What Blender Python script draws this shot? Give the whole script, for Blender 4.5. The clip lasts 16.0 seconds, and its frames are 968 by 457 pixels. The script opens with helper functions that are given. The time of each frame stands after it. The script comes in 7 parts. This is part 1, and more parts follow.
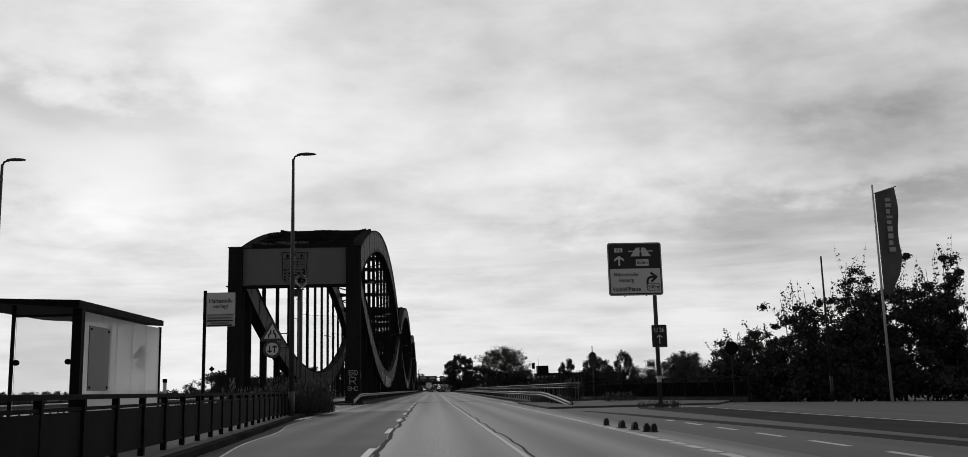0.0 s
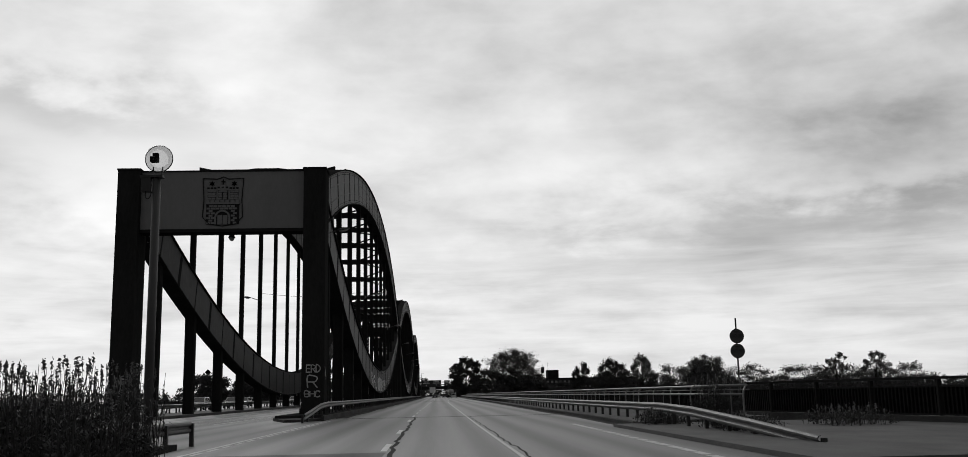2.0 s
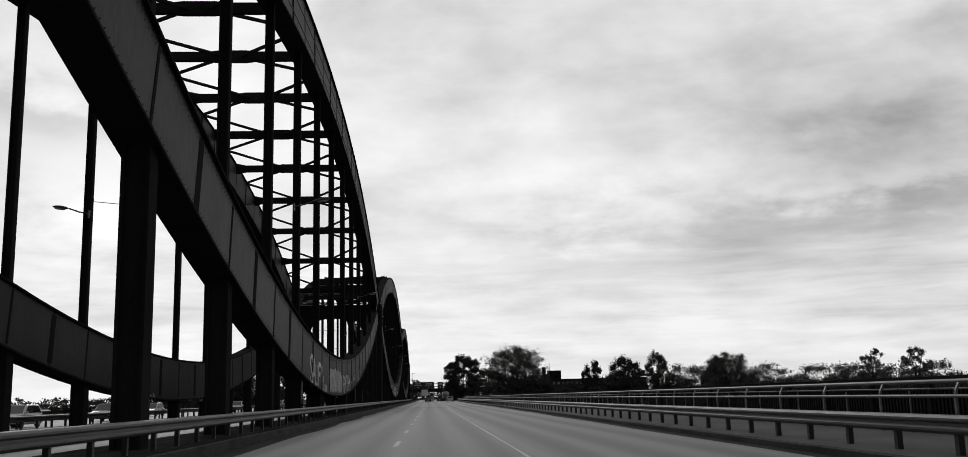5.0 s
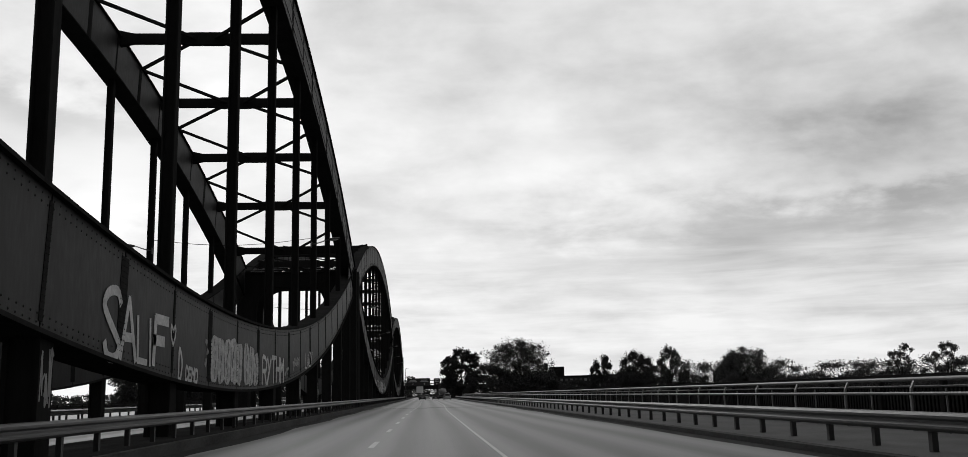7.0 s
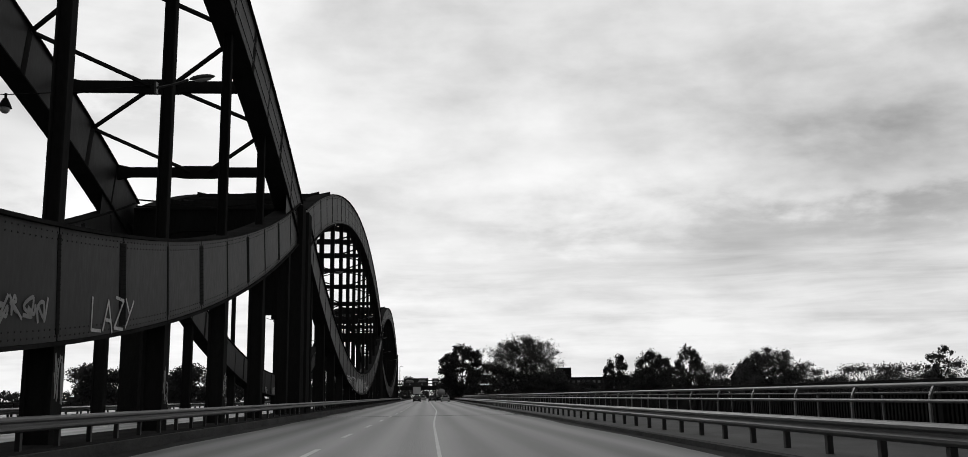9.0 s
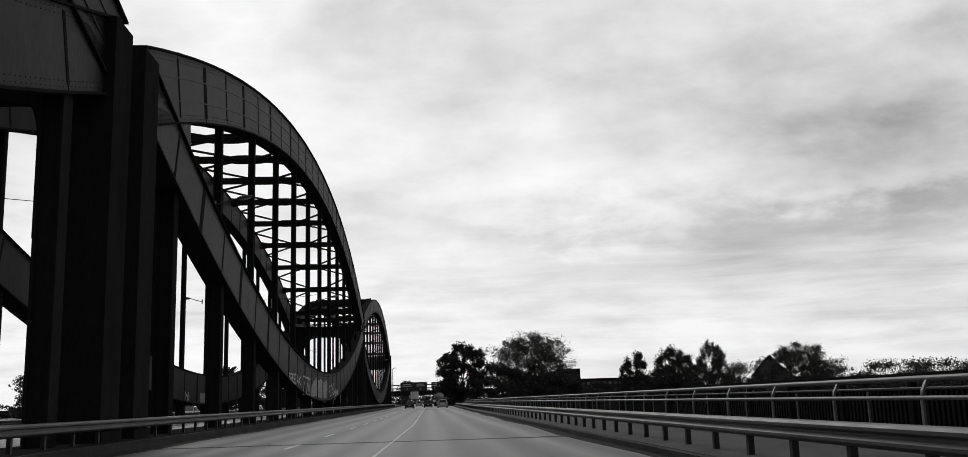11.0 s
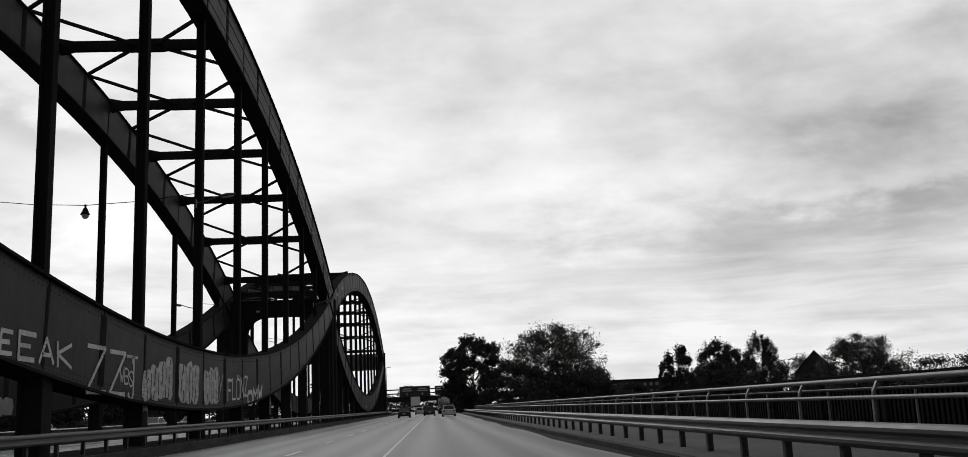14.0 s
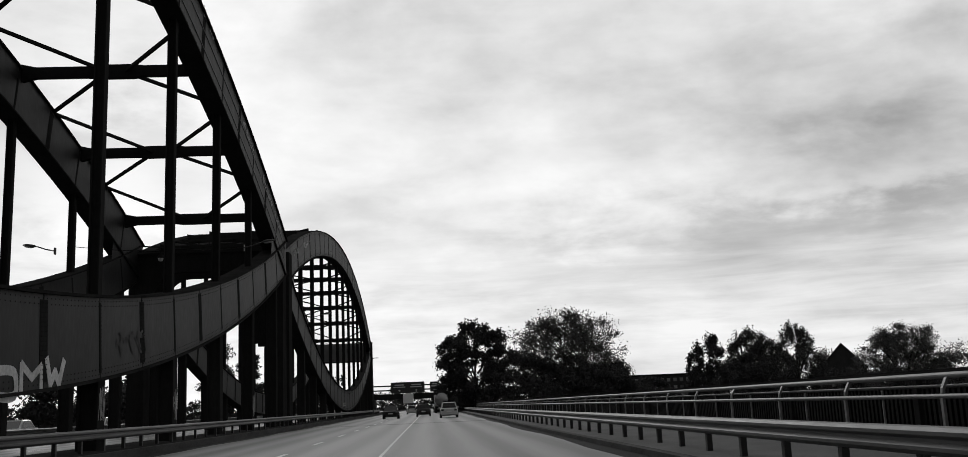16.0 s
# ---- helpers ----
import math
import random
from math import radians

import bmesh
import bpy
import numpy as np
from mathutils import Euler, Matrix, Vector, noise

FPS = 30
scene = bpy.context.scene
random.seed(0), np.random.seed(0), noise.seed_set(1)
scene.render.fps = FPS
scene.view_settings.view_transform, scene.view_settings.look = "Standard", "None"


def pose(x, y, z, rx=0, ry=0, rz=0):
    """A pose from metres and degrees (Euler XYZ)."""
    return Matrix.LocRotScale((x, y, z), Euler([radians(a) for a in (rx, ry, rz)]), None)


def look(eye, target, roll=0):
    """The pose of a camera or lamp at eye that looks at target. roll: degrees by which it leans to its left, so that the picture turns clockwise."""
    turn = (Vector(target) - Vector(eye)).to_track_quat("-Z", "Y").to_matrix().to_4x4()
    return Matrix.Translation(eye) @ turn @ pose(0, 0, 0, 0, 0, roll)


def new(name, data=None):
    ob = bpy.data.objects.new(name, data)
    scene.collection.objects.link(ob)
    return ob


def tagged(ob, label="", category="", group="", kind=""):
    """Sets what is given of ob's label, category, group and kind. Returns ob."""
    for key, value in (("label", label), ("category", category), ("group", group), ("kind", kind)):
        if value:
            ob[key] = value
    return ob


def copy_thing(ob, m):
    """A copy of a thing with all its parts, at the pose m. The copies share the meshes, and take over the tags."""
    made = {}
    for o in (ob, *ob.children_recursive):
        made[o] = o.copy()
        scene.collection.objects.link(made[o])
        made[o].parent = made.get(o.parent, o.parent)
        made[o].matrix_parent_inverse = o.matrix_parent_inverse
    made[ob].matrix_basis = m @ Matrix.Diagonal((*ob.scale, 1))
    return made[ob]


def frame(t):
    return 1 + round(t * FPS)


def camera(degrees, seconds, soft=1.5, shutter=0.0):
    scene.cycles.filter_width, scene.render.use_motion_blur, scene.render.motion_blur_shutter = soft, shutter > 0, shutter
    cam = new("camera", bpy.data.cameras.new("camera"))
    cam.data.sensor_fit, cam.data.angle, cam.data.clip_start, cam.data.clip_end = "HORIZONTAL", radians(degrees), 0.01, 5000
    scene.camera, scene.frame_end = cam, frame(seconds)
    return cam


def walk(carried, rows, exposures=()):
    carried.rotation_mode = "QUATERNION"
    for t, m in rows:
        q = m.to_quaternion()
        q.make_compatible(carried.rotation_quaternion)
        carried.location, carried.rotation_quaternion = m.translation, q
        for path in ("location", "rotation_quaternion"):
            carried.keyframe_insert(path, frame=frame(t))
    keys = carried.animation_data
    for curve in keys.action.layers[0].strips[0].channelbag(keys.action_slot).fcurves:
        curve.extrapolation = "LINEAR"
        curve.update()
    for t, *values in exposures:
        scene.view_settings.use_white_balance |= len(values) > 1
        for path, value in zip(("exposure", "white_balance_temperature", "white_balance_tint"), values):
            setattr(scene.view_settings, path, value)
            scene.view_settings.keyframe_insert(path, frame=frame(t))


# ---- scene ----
cam = camera(54.09, 16.0, soft=0.6)
PATH = [
    (0.0, pose(0.581, -100.884, 1.116, 99.579, 1.437, -3.052)),
    (0.5, pose(0.516, -92.475, 1.144, 99.905, 1.436, -3.073)),
    (1.0, pose(0.461, -84.022, 1.172, 99.886, 1.408, -3.060)),
    (1.5, pose(0.409, -75.596, 1.196, 99.891, 1.410, -2.943)),
    (2.0, pose(0.350, -67.225, 1.216, 99.890, 1.165, -2.840)),
    (2.5, pose(0.287, -58.935, 1.231, 99.870, 1.075, -2.847)),
    (3.0, pose(0.228, -50.798, 1.245, 99.857, 0.785, -2.879)),
    (3.5, pose(0.182, -42.562, 1.256, 99.932, 0.770, -2.929)),
    (4.0, pose(0.108, -34.429, 1.260, 99.957, 0.857, -2.999)),
    (4.5, pose(0.020, -26.384, 1.262, 100.000, 1.128, -3.150)),
    (5.0, pose(-0.038, -18.399, 1.262, 100.045, 1.457, -3.326)),
    (5.5, pose(-0.024, -10.449, 1.261, 100.074, 1.719, -3.471)),
    (6.0, pose(0.107, -2.505, 1.258, 100.070, 1.788, -3.531)),
    (6.5, pose(0.293, 5.393, 1.244, 99.886, 1.337, -3.522)),
    (7.0, pose(0.513, 13.395, 1.232, 99.897, 1.325, -3.524)),
    (7.5, pose(0.779, 21.469, 1.226, 99.909, 1.029, -3.376)),
    (8.0, pose(1.112, 29.542, 1.225, 100.011, 0.961, -3.449)),
    (8.5, pose(1.478, 37.632, 1.227, 100.012, 0.622, -3.444)),
    (9.0, pose(1.878, 45.859, 1.230, 100.007, 0.742, -3.479)),
    (9.5, pose(2.319, 53.983, 1.226, 100.033, 0.825, -3.458)),
    (10.0, pose(2.823, 62.058, 1.217, 100.100, 1.074, -3.401)),
    (10.5, pose(3.304, 70.119, 1.204, 100.185, 1.390, -3.332)),
    (11.0, pose(3.680, 78.198, 1.193, 100.266, 1.675, -3.276)),
    (11.5, pose(3.865, 86.330, 1.185, 100.323, 1.829, -3.257)),
    (12.0, pose(3.928, 94.544, 1.168, 100.547, 2.158, -3.299)),
    (12.5, pose(3.990, 102.668, 1.155, 100.573, 2.207, -3.306)),
    (13.0, pose(4.060, 110.691, 1.153, 100.520, 2.274, -3.234)),
    (13.5, pose(4.115, 118.603, 1.155, 100.588, 2.222, -3.086)),
    (14.0, pose(4.144, 126.479, 1.158, 100.620, 2.443, -2.999)),
    (14.5, pose(4.158, 134.471, 1.164, 100.644, 2.361, -3.059)),
    (15.0, pose(4.149, 142.436, 1.173, 100.444, 2.240, -3.153)),
    (15.5, pose(4.129, 150.356, 1.188, 100.311, 2.608, -3.234)),
    (16.0, pose(4.107, 158.309, 1.206, 100.487, 2.471, -3.308)),
]
walk(cam, PATH, [(0.0, -0.10), (2.0, -0.06), (3.5, 0.0), (16.0, 0.05)])

# ------------------------------------------------------------------ light
SUN_EL, SUN_AZ = radians(24), radians(-14)      # low sun ahead, behind the cloud


def make_world():
    world = bpy.data.worlds.new("sky")
    scene.world = world
    world.use_nodes = True
    nt = world.node_tree
    nt.nodes.clear()
    N, L = nt.nodes.new, nt.links.new

    def math_node(op, a, b=None):
        n = N("ShaderNodeMath")
        n.operation = op
        for i, v in enumerate((a, b)):
            if v is None:
                continue
            if isinstance(v, (int, float)):
                n.inputs[i].default_value = v
            else:
                L(v, n.inputs[i])
        return n.outputs[0]

    coord = N("ShaderNodeTexCoord")
    sep = N("ShaderNodeSeparateXYZ")
    L(coord.outputs["Generated"], sep.inputs[0])
    # direction laid onto a flat cloud deck
    zc = math_node("MAXIMUM", sep.outputs[2], 0.0)
    dz = math_node("ADD", zc, 0.32)
    u = math_node("DIVIDE", sep.outputs[0], dz)
    v = math_node("DIVIDE", sep.outputs[1], dz)
    comb = N("ShaderNodeCombineXYZ")
    L(u, comb.inputs[0])
    L(v, comb.inputs[1])

    def cloud(scale, detail, rough, shift, stretch, distort):
        mp = N("ShaderNodeMapping")
        mp.inputs["Location"].default_value = shift
        mp.inputs["Rotation"].default_value = (0, 0, radians(14))
        mp.inputs["Scale"].default_value = (stretch, 1, 1)
        L(comb.outputs[0], mp.inputs[0])
        n = N("ShaderNodeTexNoise")
        n.inputs["Scale"].default_value = scale
        n.inputs["Detail"].default_value = detail
        n.inputs["Roughness"].default_value = rough
        n.inputs["Distortion"].default_value = distort
        L(mp.outputs[0], n.inputs["Vector"])
        return n.outputs[0]

    big = cloud(2.2, 3.0, 0.5, SKY_BIG, 0.8, 0.1)
    fine = cloud(5.5, 9.0, 0.56, SKY_FINE, 0.9, 0.12)
    mix = math_node("ADD", math_node("MULTIPLY", big, 0.55), math_node("MULTIPLY", fine, 0.45))
    # broad banks of thicker and thinner cloud: azimuth, elevation, half sizes (degrees), weight
    az = math_node("MULTIPLY", math_node("ARCTAN2", sep.outputs[0], sep.outputs[1]), 57.3)
    el = math_node("MULTIPLY", math_node("ARCSINE", sep.outputs[2]), 57.3)
    # thin level streaks low over the horizon
    flat = N("ShaderNodeCombineXYZ")
    L(math_node("MULTIPLY", az, 0.085), flat.inputs[0])
    L(math_node("MULTIPLY", el, 0.85), flat.inputs[1])
    ns = N("ShaderNodeTexNoise")
    ns.inputs["Scale"].default_value, ns.inputs["Detail"].default_value, ns.inputs["Roughness"].default_value, ns.inputs["Distortion"].default_value = 1.0, 6, 0.6, 0.4
    L(flat.outputs[0], ns.inputs["Vector"])
    fade = N("ShaderNodeMapRange")
    fade.interpolation_type = "SMOOTHSTEP"
    fade.inputs["From Min"].default_value, fade.inputs["From Max"].default_value = 4.0, 12.0
    fade.inputs["To Min"].default_value, fade.inputs["To Max"].default_value = 0.75, 0.06
    L(el, fade.inputs[0])
    mix = math_node("ADD", mix, math_node("MULTIPLY", math_node("SUBTRACT", ns.outputs[0], 0.5), fade.outputs[0]))
    wob = math_node("MULTIPLY", math_node("SUBTRACT", fine, 0.5), 9.0)
    el = math_node("ADD", el, wob)
    for ca, ce, sa, se, w in SKY_BANKS:
        da = math_node("DIVIDE", math_node("SUBTRACT", az, ca), sa)
        de = math_node("DIVIDE", math_node("SUBTRACT", el, ce), se)
        r2 = math_node("ADD", math_node("MULTIPLY", da, da), math_node("MULTIPLY", de, de))
        g = math_node("MULTIPLY", math_node("EXPONENT", math_node("MULTIPLY", r2, -1.0)), w)
        mix = math_node("ADD", mix, g)
    ramp = N("ShaderNodeValToRGB")
    els = ramp.color_ramp.elements
    els[0].position, els[1].position = 0.27, 0.70
    els[0].color, els[1].color = (0.33, 0.33, 0.33, 1), (0.96, 0.96, 0.96, 1)
    for pos, val in ((0.42, 0.58), (0.52, 0.73)):
        e = els.new(pos)
        e.color = (val, val, val, 1)
    L(mix, ramp.inputs[0])
    # brighter low band of thin cloud over the horizon
    low = N("ShaderNodeMapRange")
    low.interpolation_type = "SMOOTHSTEP"
    low.inputs["From Min"].default_value, low.inputs["From Max"].default_value = 0.0, 0.24
    low.inputs["To Min"].default_value, low.inputs["To Max"].default_value = 0.55, 0.0
    L(sep.outputs[2], low.inputs[0])
    glow = N("ShaderNodeMix")
    glow.data_type = "RGBA"
    L(low.outputs[0], glow.inputs[0])
    L(ramp.outputs[0], glow.inputs[6])
    glow.inputs[7].default_value = (0.80, 0.80, 0.80, 1)
    sky = N("ShaderNodeTexSky")
    sky.sky_type, sky.sun_disc = "NISHITA", False
    sky.sun_elevation, sky.sun_rotation = SUN_EL, SUN_AZ
    grey = N("ShaderNodeRGBToBW")
    L(sky.outputs[0], grey.inputs[0])
    thin = math_node("MULTIPLY", grey.outputs[0], 0.10)
    cover = N("ShaderNodeMix")
    cover.data_type = "RGBA"
    cover.inputs[0].default_value = 0.92
    L(thin, cover.inputs[6])
    L(glow.outputs[2], cover.inputs[7])
    # the sky is brightest towards the hidden sun ahead, duller behind
    side = N("ShaderNodeMapRange")
    side.interpolation_type = "SMOOTHSTEP"
    side.inputs["From Min"].default_value, side.inputs["From Max"].default_value = -0.5, 0.75
    side.inputs["To Min"].default_value, side.inputs["To Max"].default_value = 0.28, 1.0
    L(sep.outputs[1], side.inputs[0])
    dull = N("ShaderNodeMix")
    dull.data_type, dull.blend_type = "RGBA", "MULTIPLY"
    dull.inputs[0].default_value = 1.0
    L(cover.outputs[2], dull.inputs[6])
    L(side.outputs[0], dull.inputs[7])
    bg = N("ShaderNodeBackground")
    bg.inputs[1].default_value = 1.0
    L(dull.outputs[2], bg.inputs[0])
    out = N("ShaderNodeOutputWorld")
    L(bg.outputs[0], out.inputs[0])


SKY_BIG, SKY_FINE = (3.1, 1.7, 0.0), (0.4, 5.2, 0.0)
SKY_BANKS = ((-19.5, 11.3, 7.2, 2.6, 0.13),
             (-20.7, 16.4, 7.9, 1.3, -0.13),
             (8.0, 12.8, 6.4, 2.3, 0.07),
             (26.1, 9.6, 10.2, 1.5, -0.17),
             (11.7, 8.1, 8.3, 1.1, -0.07),
             (-3.3, 7.2, 6.0, 2.3, 0.08),
             (-23.7, 4.5, 4.1, 1.9, 0.08),
             (17.4, 4.2, 15.8, 1.5, 0.03),
             (29.8, 18.9, 9.0, 4.5, -0.05),
             (-4.8, 20.7, 9.8, 3.4, -0.03),
             (27.0, 13.0, 7.0, 2.3, -0.06),
             (7.0, 18.0, 8.0, 7.0, 0.075),
             (28.0, 18.0, 6.5, 9.0, -0.10),
             (-20.0, 20.0, 7.0, 5.0, 0.04))
make_world()
sun = new("sun", bpy.data.lights.new("sun", "SUN"))
sun.data.energy, sun.data.angle = 0.6, radians(24)
sun.matrix_world = look((0, 0, 60), (60 * math.sin(SUN_AZ) * -1 * math.cos(SUN_EL), -60 * math.cos(SUN_EL), 60 - 60 * math.sin(SUN_EL)))


# -------------------------------------------------------------- materials
def grey_material(name, dark, light, rough=0.6, scale=1.0, stretch=(1, 1, 1), fine=12.0, bump=0.1, metal=0.0, random_tint=0.0, spec=0.5):
    """Grey surface with two scales of variation and fine relief, in world-size object coordinates."""
    m = bpy.data.materials.new(name)
    m.use_nodes = True
    nt = m.node_tree
    N, L = nt.nodes.new, nt.links.new
    b = nt.nodes["Principled BSDF"]
    b.inputs["Roughness"].default_value, b.inputs["Metallic"].default_value = rough, metal
    b.inputs["Specular IOR Level"].default_value = spec
    co = N("ShaderNodeTexCoord")
    mp = N("ShaderNodeMapping")
    mp.inputs["Scale"].default_value = stretch
    L(co.outputs["Object"], mp.inputs[0])
    n1, n2 = N("ShaderNodeTexNoise"), N("ShaderNodeTexNoise")
    n1.inputs["Scale"].default_value, n1.inputs["Detail"].default_value, n1.inputs["Roughness"].default_value = scale, 4, 0.6
    n2.inputs["Scale"].default_value, n2.inputs["Detail"].default_value = scale * fine, 5
    L(mp.outputs[0], n1.inputs["Vector"])
    L(mp.outputs[0], n2.inputs["Vector"])
    mx = N("ShaderNodeMix")
    mx.inputs[0].default_value = 0.35
    L(n1.outputs[0], mx.inputs[2])
    L(n2.outputs[0], mx.inputs[3])
    r = N("ShaderNodeValToRGB")
    r.color_ramp.elements[0].position, r.color_ramp.elements[1].position = 0.32, 0.68
    r.color_ramp.elements[0].color, r.color_ramp.elements[1].color = (dark, dark, dark, 1), (light, light, light, 1)
    L(mx.outputs[0], r.inputs[0])
    colour = r.outputs[0]
    if random_tint:
        info = N("ShaderNodeObjectInfo")
        mr = N("ShaderNodeMapRange")
        mr.inputs["To Min"].default_value, mr.inputs["To Max"].default_value = 1 - random_tint, 1 + random_tint
        L(info.outputs["Random"], mr.inputs[0])
        mul = N("ShaderNodeMix")
        mul.data_type, mul.blend_type = "RGBA", "MULTIPLY"
        mul.inputs[0].default_value = 1.0
        L(colour, mul.inputs[6])
        L(mr.outputs[0], mul.inputs[7])
        colour = mul.outputs[2]
    L(colour, b.inputs["Base Color"])
    rr = N("ShaderNodeMapRange")
    rr.inputs["To Min"].default_value, rr.inputs["To Max"].default_value = max(rough - 0.12, 0.05), min(rough + 0.12, 1)
    L(n2.outputs[0], rr.inputs[0])
    L(rr.outputs[0], b.inputs["Roughness"])
    if bump:
        bp = N("ShaderNodeBump")
        bp.inputs["Strength"].default_value, bp.inputs["Distance"].default_value = bump, 0.02
        L(n2.outputs[0], bp.inputs["Height"])
        L(bp.outputs[0], b.inputs["Normal"])
    return m


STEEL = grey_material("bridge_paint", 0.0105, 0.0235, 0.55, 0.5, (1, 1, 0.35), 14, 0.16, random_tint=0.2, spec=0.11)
# same bridge paint without sheen, its tone raised to lift the shaded parts
STEEL_SHADE = grey_material("bridge_paint_dark", 0.018, 0.033, 0.8, 0.7, (1, 1, 0.3), 14, 0.12, random_tint=0.12, spec=0.0)
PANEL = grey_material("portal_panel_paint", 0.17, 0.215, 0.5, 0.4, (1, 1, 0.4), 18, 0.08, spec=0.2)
GALV = grey_material("galvanised_steel", 0.05, 0.11, 0.5, 1.2, (1, 0.25, 1), 9, 0.05, metal=0.25, spec=0.3)
POST = grey_material("rail_post_steel", 0.014, 0.03, 0.65, 2.0, (1, 1, 1), 8, 0.1)
PIPE = grey_material("pale_rail_pipe", 0.11, 0.2, 0.5, 1.5, (1, 0.3, 1), 8, 0.08)
BLACK = grey_material("black_railing_paint", 0.008, 0.016, 0.6, 1.5, (1, 1, 1), 10, 0.1, spec=0.02)
ASPHALT = grey_material("asphalt", 0.095, 0.18, 0.6, 0.75, (1.0, 0.006, 1), 60, 0.25, spec=0.3)


def add_wheel_tracks(m, phase, period, amount):
    """Lighter polished wheel tracks and darker oily strips along the lanes (y), broken up by noise."""
    nt = m.node_tree
    N, L = nt.nodes.new, nt.links.new
    b = nt.nodes["Principled BSDF"]
    old = b.inputs["Base Color"].links[0].from_socket
    co, sep = N("ShaderNodeTexCoord"), N("ShaderNodeSeparateXYZ")
    L(co.outputs["Object"], sep.inputs[0])
    mp, no = N("ShaderNodeMapping"), N("ShaderNodeTexNoise")
    mp.inputs["Scale"].default_value = (0.8, 0.03, 1)
    no.inputs["Scale"].default_value, no.inputs["Detail"].default_value = 1.0, 3
    L(co.outputs["Object"], mp.inputs[0])
    L(mp.outputs[0], no.inputs["Vector"])

    def math_node(op, p, q):
        n = N("ShaderNodeMath")
        n.operation = op
        for k, v in enumerate((p, q)):
            if hasattr(v, "is_output"):
                L(v, n.inputs[k])
            elif v is not None:
                n.inputs[k].default_value = v
        return n.outputs[0]
    wob = math_node("MULTIPLY", no.outputs[0], 0.7)
    x = math_node("ADD", math_node("SUBTRACT", sep.outputs[0], phase + 0.35), wob)
    wave = math_node("COSINE", math_node("MULTIPLY", x, 2 * math.pi / period), None)
    f = math_node("ADD", math_node("MULTIPLY", wave, amount), 1.0)
    mul = N("ShaderNodeMix")
    mul.data_type, mul.blend_type = "RGBA", "MULTIPLY"
    mul.inputs[0].default_value = 1.0
    L(old, mul.inputs[6])
    L(f, mul.inputs[7])
    L(mul.outputs[2], b.inputs["Base Color"])


add_wheel_tracks(ASPHALT, 0.8, 1.535, 0.36)


def blend_along(m, other, y0, y1):
    """The surface colour gives way to the grey value other between y0 and y1."""
    nt = m.node_tree
    N, L = nt.nodes.new, nt.links.new
    b = nt.nodes["Principled BSDF"]
    old = b.inputs["Base Color"].links[0].from_socket
    co, sep, no, mr = N("ShaderNodeTexCoord"), N("ShaderNodeSeparateXYZ"), N("ShaderNodeTexNoise"), N("ShaderNodeMapRange")
    L(co.outputs["Object"], sep.inputs[0])
    L(co.outputs["Object"], no.inputs["Vector"])
    no.inputs["Scale"].default_value, no.inputs["Detail"].default_value = 0.25, 4
    ad = N("ShaderNodeMath")
    ad.operation = "MULTIPLY_ADD"
    ad.inputs[1].default_value = 24.0
    L(no.outputs[0], ad.inputs[0])
    L(sep.outputs[1], ad.inputs[2])
    mr.inputs["From Min"].default_value, mr.inputs["From Max"].default_value = y0 + 12, y1 + 12
    L(ad.outputs[0], mr.inputs[0])
    mx = N("ShaderNodeMix")
    mx.data_type = "RGBA"
    L(mr.outputs[0], mx.inputs[0])
    L(old, mx.inputs[6])
    mx.inputs[7].default_value = (other, other, other, 1)
    L(mx.outputs[2], b.inputs["Base Color"])


LANE_ASPHALT = grey_material("older_asphalt", 0.02, 0.045, 0.75, 0.8, (1.0, 0.03, 1), 50, 0.25, spec=0.12)
blend_along(LANE_ASPHALT, 0.105, -88, -56)
add_wheel_tracks(LANE_ASPHALT, 0.8, 1.535, 0.3)
SLIP_ASPHALT = grey_material("slip_road_asphalt", 0.04, 0.085, 0.7, 0.7, (1.0, 0.02, 1), 50, 0.25, spec=0.25)
ASPHALT_DARK = grey_material("tarred_asphalt", 0.022, 0.045, 0.85, 1.5, (1.0, 0.2, 1), 30, 0.25, spec=0.03)
WALK = grey_material("walkway_asphalt", 0.065, 0.125, 0.85, 0.9, (1, 0.4, 1), 30, 0.4, spec=0.1)
PALE_PAVING = grey_material("pale_paving", 0.085, 0.15, 0.85, 0.9, (1, 0.5, 1), 30, 0.4, spec=0.1)
GRIME = grey_material("grimy_paving", 0.02, 0.05, 0.95, 1.1, (1, 0.3, 1), 20, 0.5, spec=0.0)
KERB = grey_material("kerb_stone", 0.028, 0.075, 0.9, 1.4, (1, 0.3, 1), 14, 0.4, spec=0.1)
MARK = grey_material("road_marking", 0.38, 0.55, 0.6, 2.5, (1, 1, 1), 10, 0.1)
SOIL = grey_material("grass_verge", 0.03, 0.07, 0.95, 0.8, (1, 1, 1), 20, 0.8)
WATER = grey_material("river_water", 0.03, 0.05, 0.08, 0.05, (1, 1, 1), 20, 0.15)


